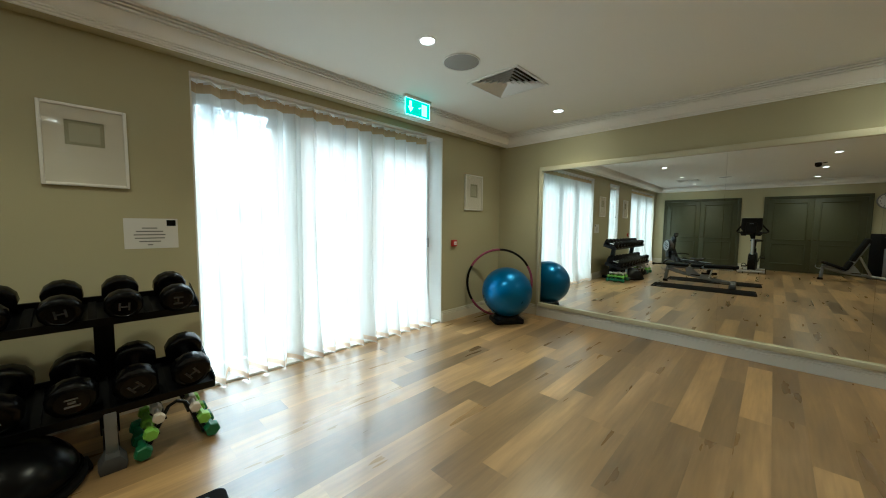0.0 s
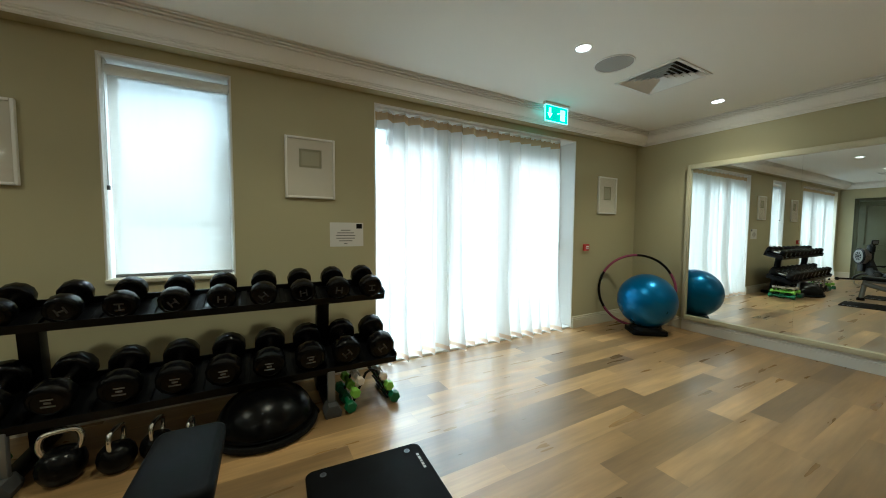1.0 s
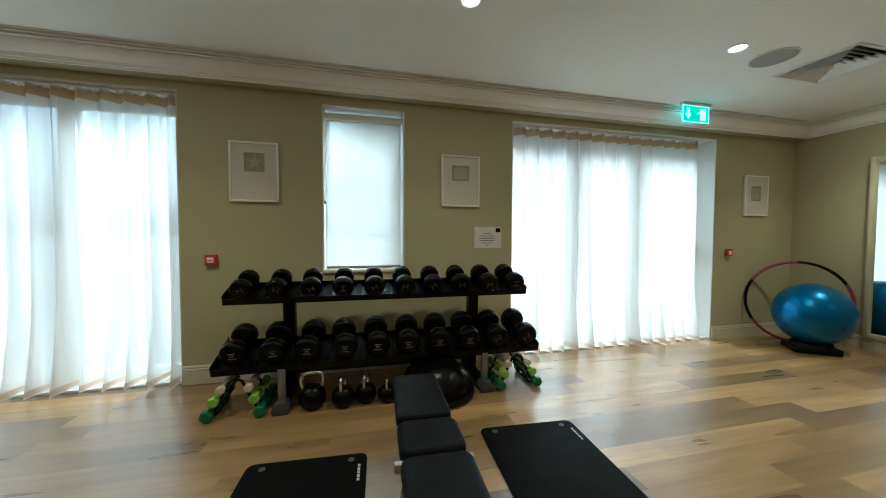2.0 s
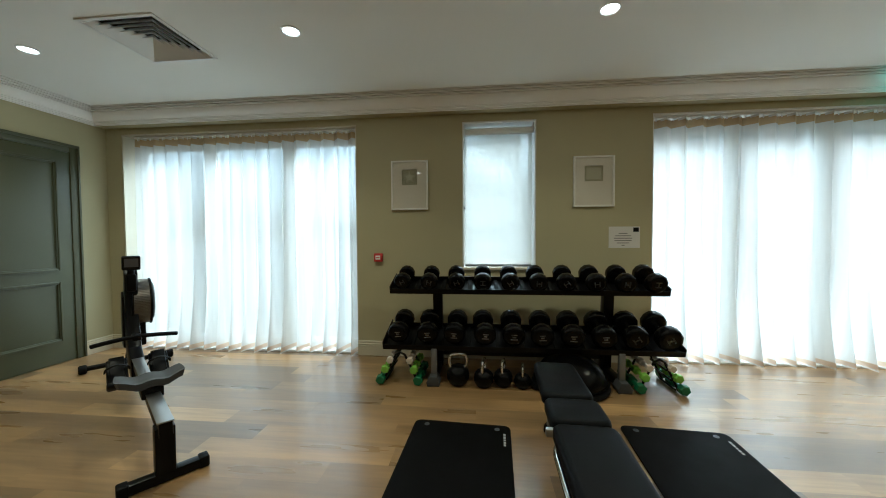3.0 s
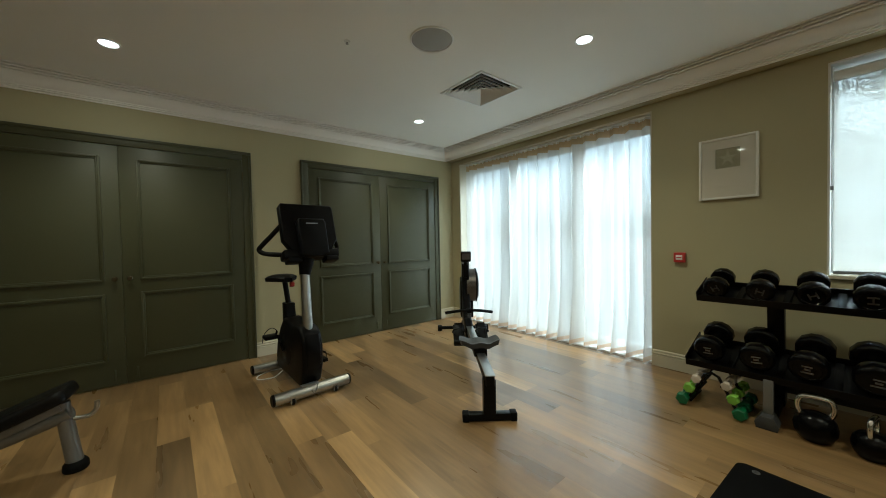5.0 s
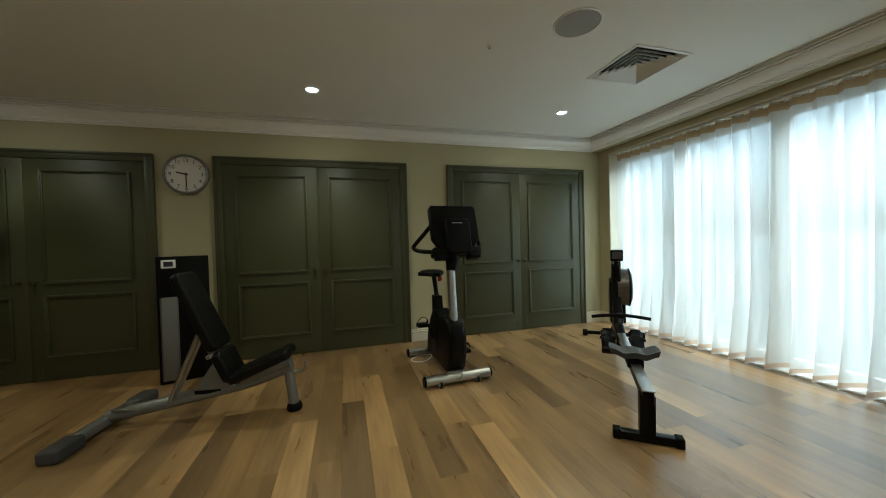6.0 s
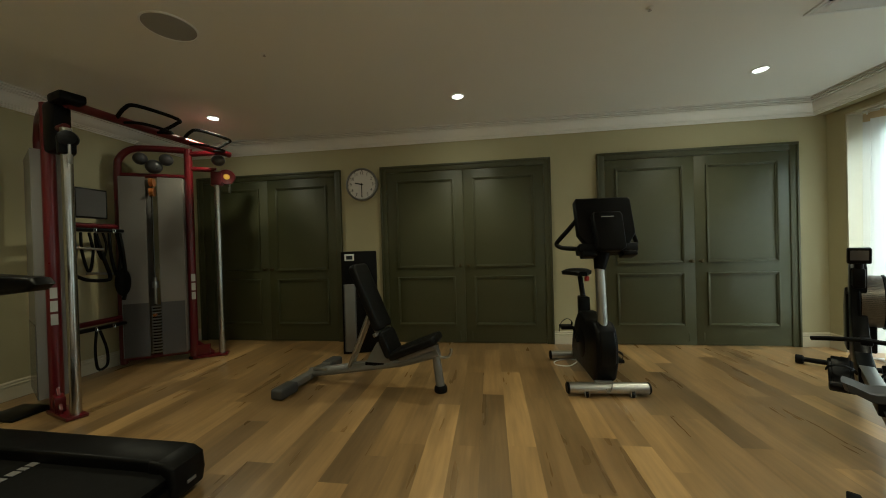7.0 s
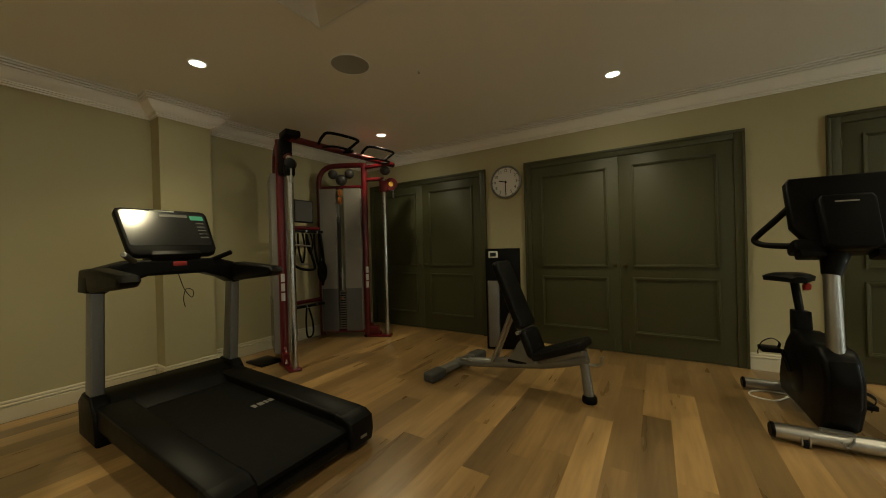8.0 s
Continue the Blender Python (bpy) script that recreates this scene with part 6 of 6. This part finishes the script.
add_box(bm, (1.300 - CO.x, -7.659 - CO.y, 1.632), (1.560 - CO.x, -7.657 - CO.y, 1.898))
part("board_face", bm, SMOKE, plc, "grey printed face")
# hung attachments
for x, z0, z1, r in ((1.27, 1.47, 1.02, 0.014), (1.40, 1.47, 1.20, 0.010), (1.52, 1.47, 1.08, 0.012), (1.66, 1.47, 1.10, 0.012)):
    bm = B()
    add_tube(bm, smooth_path([lp(x - 0.035, -7.625, z0), lp(x - 0.045, -7.60, (z0 + z1) / 2), lp(x, -7.59, z1), lp(x + 0.045, -7.60, (z0 + z1) / 2), lp(x + 0.035, -7.625, z0)], 5), r, 8)
    part("strap_handle", bm, RUBBER, cable, "black strap handle")
for x, z in ((1.52, 1.31), (1.44, 1.06)):
    bm = B()
    add_rod(bm, lp(x - 0.12, -7.58, z - 0.01), lp(x + 0.11, -7.58, z + 0.01), 0.012, seg=10)
    part("pull_bar", bm, STEEL, cable, "steel pull bar")
bm = B()
add_tube(bm, smooth_path([lp(1.66, -7.60, 1.08), lp(1.56, -7.57, 1.01), lp(1.40, -7.56, 0.99), lp(1.36, -7.56, 1.03), lp(1.40, -7.58, 1.22), lp(1.44, -7.61, 1.46)], 5), 0.017, 10)
part("curl_handle", bm, RUBBER, cable, "bent black rubber handle")
bm = B()
add_tube(bm, smooth_path([lp(1.215, -7.62, 1.47), lp(1.205, -7.60, 1.30), lp(1.19, -7.595, 1.10), lp(1.18, -7.60, 0.90), lp(1.20, -7.61, 0.76)], 5), 0.036, 10, flat=0.5)
part("wide_strap", bm, RUBBER, cable, "wide black strap")
for x, z in ((1.66, 1.495), (1.44, 1.495), (1.27, 1.495), (1.46, 0.505), (1.30, 0.505)):
    bm = B()
    add_tube(bm, [lp(x + 0.011 * math.cos(k), -7.612, z + 0.022 * math.sin(k)) for k in [0.7854 * j for j in range(8)]], 0.0045, 6, closed=True)
    part("snap_hook", bm, CHROME, cable, "chrome snap hook")
bm = B()
add_ball(bm, lp(1.20, -7.61, 0.95), 0.10, 18, 12, (0.75, 0.5, 1.5))
part("hung_bag", bm, RUBBER, cable, "black hanging pouch")
bm = B()
add_tube(bm, smooth_path([lp(1.44, -7.60, 0.49), lp(1.40, -7.58, 0.30), lp(1.40, -7.58, 0.14), lp(1.48, -7.58, 0.12), lp(1.50, -7.58, 0.30), lp(1.47, -7.60, 0.49)], 5), 0.012, 8)
part("ankle_strap", bm, RUBBER, cable, "black hanging strap")
bm = B()
add_box(bm, (2.00 - CO.x, -7.62 - CO.y, 0.0), (2.26 - CO.x, -7.30 - CO.y, 0.022), 0.008)
part("foot_plate", bm, SATIN, cable, "black floor plate")

BALLRUBBER = material("grey_rubber_ball", (0.05, 0.05, 0.052), 0.3, vary=0.15, scale=10)
for x, y, z, r in ((0.925, -7.49, 2.156 + 0.080, 0.080), (0.985, -7.597, 2.156 + 0.165, 0.068), (0.868, -7.388, 2.156 + 0.165, 0.068)):
    bm = B()
    add_ball(bm, (x, y, z), r, 28, 16)
    single("medicine_ball", bm, BALLRUBBER, "dark grey rubber medicine ball on top of the cable machine", "medicine ball", "medicine balls")
bm = B()
add_ball(bm, lp(0.665, -6.90, 2.335), 0.072, 22, 14, (1, 1, 0.9))
part("end_buffer", bm, BALLRUBBER, cable, "dark rubber buffer under the bar's end")


# ------------------------------------------------------------------ treadmill
tread = thing("treadmill", "large black treadmill with grey uprights and a lit touch screen", "treadmill", (3.165, -6.212, 0), 0.0)
tread.scale = (1.0, 0.91, 1.0)
bm = B()
add_prism(bm, [(-0.98, 0.015), (0.98, 0.030), (1.02, 0.06), (1.02, 0.10), (-0.70, 0.125), (-1.0, 0.12)], -0.42, 0.42, "x", 0.01)
part("base_frame", bm, SATIN, tread, "black base frame")
for s in (-1, 1):
    bm = B()
    add_prism(bm, [(-0.78, 0.10), (0.94, 0.085), (0.985, 0.10), (0.985, 0.185), (0.93, 0.222), (-0.78, 0.245)], s * 0.285, s * 0.465, "x", 0.018, seg=3)
    part("side_rail", bm, BLACK, tread, "black foot rail")
    bm = B()
    add_prism(bm, [(0.88, 0.02), (1.03, 0.03), (1.045, 0.10), (1.035, 0.185), (0.98, 0.215), (0.88, 0.222)], s * 0.275, s * 0.470, "x", 0.022, seg=3)
    part("end_cap", bm, BLACK, tread, "black rounded end cap")
    bm = B()
    add_box(bm, (s * 0.350, 1.037, 0.075), (s * 0.40, 1.049, 0.092), 0.003)
    part("level_mark", bm, STEEL, tread, "small pale mark")
bm = B()
add_prism(bm, [(-0.72, 0.185), (0.97, 0.165), (1.0, 0.145), (0.99, 0.11), (-0.72, 0.125)], -0.284, 0.284, "x")
part("belt", bm, RUBBER, tread, "black running belt")
bm = B()
for k, (x, w) in enumerate(((-0.20, 0.025), (-0.16, 0.03), (-0.12, 0.02), (-0.09, 0.035), (-0.04, 0.025))):
    add_box(bm, (x - 0.12, 0.13, 0.1768), (x - 0.12 + w, 0.185, 0.1795))
part("belt_print", bm, DIM_PRINT, tread, "pale printed mark on the belt")
bm = B()
hood = [(-1.02, 0.03), (-1.04, 0.12), (-1.02, 0.24), (-0.94, 0.295), (-0.78, 0.285), (-0.60, 0.215), (-0.54, 0.185), (-0.54, 0.12), (-0.62, 0.03)]
add_prism(bm, hood, -0.40, 0.40, "x", 0.025, seg=3)
part("motor_hood", bm, BLACK, tread, "black motor hood")
for s in (-1, 1):
    bm = B()
    add_prism(bm, [(-1.02, 0.0), (-0.62, 0.0), (-0.64, 0.20), (-0.74, 0.30), (-0.92, 0.31), (-1.03, 0.24)], s * 0.385, s * 0.485, "x", 0.018, seg=3)
    part("upright_foot", bm, BLACK, tread, "black upright shoe")
    bm = B()
    add_prism(bm, [(-0.90, 0.27), (-0.76, 0.27), (-0.69, 1.045), (-0.80, 1.045)], s * 0.398, s * 0.472, "x", 0.014, seg=3)
    part("upright", bm, GREY, tread, "grey upright")
    bm = B()
    add_prism(bm, [(-0.88, 1.03), (-0.64, 1.00), (-0.06, 1.05), (0.0, 1.085), (-0.04, 1.125), (-0.60, 1.16), (-0.86, 1.15)], s * 0.385, s * 0.495, "x", 0.024, seg=3)
    part("side_arm", bm, BLACK, tread, "black side arm")
    bm = B()
    add_rod(bm, (s * 0.19, -0.74, 1.150), (s * 0.34, -0.54, 1.245), 0.019, seg=12, round_end=0.006)
    part("sensor_grip", bm, RUBBER if s < 0 else STEEL, tread, "sensor hand grip")
bm = B()
arch = [(-0.50, 1.00), (-0.41, 0.985), (-0.33, 1.035), (-0.18, 1.085), (0.18, 1.085), (0.33, 1.035), (0.41, 0.985), (0.50, 1.00), (0.495, 1.10), (0.43, 1.155), (0.28, 1.200), (-0.28, 1.200), (-0.43, 1.155), (-0.495, 1.10)]
add_prism(bm, arch, -0.87, -0.64, "y", 0.02, seg=3)
part("console_beam", bm, BLACK, tread, "black console beam")
bm = B()
add_box(bm, (-0.055, -0.642, 1.150), (0.035, -0.632, 1.182), 0.004)
part("stop_button", bm, SIGNRED, tread, "red stop button")
sm = Matrix.Translation((0.0, -0.800, 1.405)) @ pose(0, 0, 0, 38, 0, 0)
bm = B()
add_prism(bm, [(-0.84, 1.16), (-0.67, 1.16), (-0.64, 1.24), (-0.70, 1.30), (-0.80, 1.36), (-0.88, 1.34)], -0.16, 0.16, "x", 0.012)
part("screen_stalk", bm, BLACK, tread, "black screen stalk")
bm = B()
add_prism(bm, [(-0.255, 0.232), (-0.288, 0.222), (-0.302, 0.190), (-0.284, -0.170), (-0.266, -0.208), (-0.225, -0.225), (0.225, -0.225), (0.266, -0.208), (0.284, -0.170), (0.302, 0.190), (0.288, 0.222), (0.255, 0.232)], -0.035, 0.02, "y", 0.012, m=sm, seg=3)
scr = part("screen_case", bm, BLACK, tread, "black screen case")
bm = B()
add_prism(bm, [(-0.262, 0.203), (-0.278, 0.186), (-0.262, -0.128), (-0.246, -0.142), (0.246, -0.142), (0.262, -0.128), (0.278, 0.186), (0.262, 0.203)], 0.0195, 0.0225, "y", m=sm)
part("screen", bm, SCREEN, scr, "dark glass touch screen")
bm = B()
add_box(bm, (-0.262, 0.0222, 0.125), (-0.165, 0.0236, 0.172), m=sm)
part("screen_tile", bm, CONSOLE_GREEN, scr, "green tile on the screen")
bm = B()
add_box(bm, (-0.150, 0.0222, 0.150), (0.04, 0.0236, 0.178), m=sm)
part("screen_line", bm, FAINT, scr)
for k in range(5):
    bm = B()
    add_box(bm, (-0.252, 0.0222, 0.085 - 0.038 * k), (-0.195, 0.0236, 0.098 - 0.038 * k), m=sm)
    part("screen_line", bm, FAINT, scr)
bm = B()
add_box(bm, (-0.07, 0.0195, 0.207), (0.09, 0.0215, 0.216), m=sm)
part("case_mark", bm, PRINT, scr, "pale printed mark")
bm = B()
add_tube(bm, smooth_path([(0.0, -0.655, 1.10), (-0.03, -0.63, 0.97), (-0.075, -0.62, 0.90), (-0.085, -0.62, 0.95), (-0.04, -0.62, 0.97), (-0.02, -0.62, 0.90), (-0.03, -0.62, 0.83)], 6), 0.0028, 6)
part("safety_cord", bm, RUBBER, tread, "thin safety cord hanging down")


# ------------------------------------------------------------------ garden outside
bm = B()
add_box(bm, (-300, WALL_T, -0.35), (310, 600, -0.10))
structure("ground", bm, PAVING, "grey asphalt car park outside the windows", "ground")


def house(x, y, w, d, floors, label):
    top = thing("brick_house", label, "building", (x, y, -0.1))
    bm = B()
    h = floors * 2.9
    add_box(bm, (-w / 2, 0, 0), (w / 2, d, h))
    part("wall", bm, BRICKWALL, top, "orange brick wall")
    bm = B()
    add_prism(bm, [(-0.4, h), (d / 2, h + 2.6), (d + 0.4, h)], -w / 2 - 0.3, w / 2 + 0.3, "x")
    part("roof", bm, SATIN, top, "dark slate roof")
    n = int(w / 2.4)
    for f in range(floors):
        for k in range(n):
            cx = -w / 2 + (k + 0.5) * w / n
            bm = B()
            add_box(bm, (cx - 0.6, -0.06, f * 2.9 + 0.9), (cx + 0.6, 0.02, f * 2.9 + 2.3), 0.03)
            wn_ = part("window", bm, PVC, top, "white window")
            bm = B()
            add_box(bm, (cx - 0.5, -0.075, f * 2.9 + 1.0), (cx + 0.5, -0.058, f * 2.9 + 2.2))
            part("pane", bm, CARGLASS, wn_)
    return top


house(22.0, 17.0, 13.2, 8.0, 3, "orange brick house with white windows across the yard")


def tree(x, y, h, seed):
    rnd = random.Random(seed)
    top = thing("tree", "broad leafy garden tree with an uneven crown", "tree", (x, y, -0.1))
    bm = B()
    add_tube(bm, smooth_path([(0, 0, 0), (0.05, 0.02, h * 0.25), (-0.05, 0.05, h * 0.5), (0.1, 0, h * 0.75)], 4), 0.16, 10)
    tips = []
    for k in range(16):
        a, z = rnd.uniform(0, 6.28), h * rnd.uniform(0.10, 0.62)
        e = Vector((math.cos(a) * h * rnd.uniform(0.16, 0.3), math.sin(a) * h * rnd.uniform(0.16, 0.3), z + h * rnd.uniform(0.1, 0.28)))
        add_tube(bm, smooth_path([(0, 0, z), e * 0.5 + Vector((0, 0, z * 0.5 + 0.1)), e], 3), 0.05, 6)
        tips.append(e)
    part("trunk", bm, BARK, top, "grey brown trunk and limbs")
    bm = B()
    for e in tips + [Vector((0, 0, h * 0.85))] * 3:
        for k in range(1100):
            p = e + Vector((rnd.gauss(0, h * 0.085), rnd.gauss(0, h * 0.085), rnd.gauss(0, h * 0.07)))
            q = Matrix.Translation(p) @ Euler((rnd.uniform(0, 3), rnd.uniform(0, 3), rnd.uniform(0, 3))).to_matrix().to_4x4()
            s = rnd.uniform(0.06, 0.13)
            bm.faces.new([bm.verts.new(q @ Vector(v)) for v in ((-s, 0, 0), (0, -s * 0.5, 0.02), (s, 0, 0), (0, s * 0.5, 0.02))])
    part("crown", bm, LEAF, top, "loose green crown")
    return top


tree(7.6, 25.0, 14.0, 4)


def car(x, y, rz):
    top = thing("parked_car", "silver hatchback parked in the yard", "car", (x, y, -0.1), rz, group="parked cars")
    bm = B()
    add_prism(bm, [(-2.05, 0.30), (2.0, 0.28), (2.08, 0.62), (1.55, 0.86), (0.95, 0.95), (-1.75, 0.98), (-2.08, 0.80)], -0.86, 0.86, "y", 0.07)
    part("body", bm, CARPAINT, top, "silver painted body")
    bm = B()
    add_prism(bm, [(-1.80, 0.96), (1.00, 0.94), (0.35, 1.42), (-1.25, 1.46)], -0.74, 0.74, "y", 0.06)
    part("cabin", bm, CARGLASS, top, "dark glazed cabin")
    bm = B()
    add_prism(bm, [(-1.35, 1.44), (0.38, 1.41), (0.30, 1.47), (-1.20, 1.50)], -0.70, 0.70, "y", 0.02)
    part("roof", bm, CARPAINT, top, "silver roof")
    for sx in (-1.25, 1.30):
        for sy in (-0.80, 0.80):
            bm = B()
            add_lathe(bm, [(0.18, -0.10), (0.30, -0.10), (0.32, 0), (0.30, 0.10), (0.18, 0.10)], 22, Matrix.Translation((sx, sy, 0.32)) @ pose(0, 0, 0, 90, 0, 0))
            part("wheel", bm, RUBBER, top, "black wheel")
    return top


c1 = car(4.0, 21.0, 92)
copy_thing(c1, pose(6.7, 21.6, -0.1, 0, 0, 86))


# ------------------------------------------------------------------ floor planks
def plank_mesh(length, width):
    bm = B()
    x, y = length / 2 - 0.0001, width / 2 - 0.0001
    lo, up = [[bm.verts.new((sx * x, sy * y, z)) for sx, sy in ((-1, -1), (1, -1), (1, 1), (-1, 1))] for z in (-0.006, 0.0)]
    for n in range(4):
        bm.faces.new((lo[n], lo[(n + 1) % 4], up[(n + 1) % 4], up[n]))
    bm.faces.new(up)
    return bm


PW, PL = 0.170, 1.22
rnd = random.Random(5)
whole = mesh_of("plank", plank_mesh(PL, PW), OAK)
rest = B()
count = 0
for row in range(60):
    yc = 0.10 - PW * (row + 0.5)
    if yc < RY - 0.05:
        break
    x = -rnd.uniform(0.05, PL - 0.05)
    while x < RX:
        a, b = max(x, -0.02), min(x + PL, RX + 0.02)
        x += PL
        if b - a < 0.03:
            continue
        near = b - a > PL - 0.001 and -0.5 < (a + b) / 2 < 9.0 and count < 292
        if near:
            ob = new("plank", whole)
            ob.parent = floor
            ob.matrix_basis = pose((a + b) / 2, yc, 0)
            count += 1
        else:
            t = plank_mesh(b - a, PW)
            add_mesh(rest, t, pose((a + b) / 2, yc, 0))
tagged(part("plank_rest", rest, OAK, floor), kind="stuff")
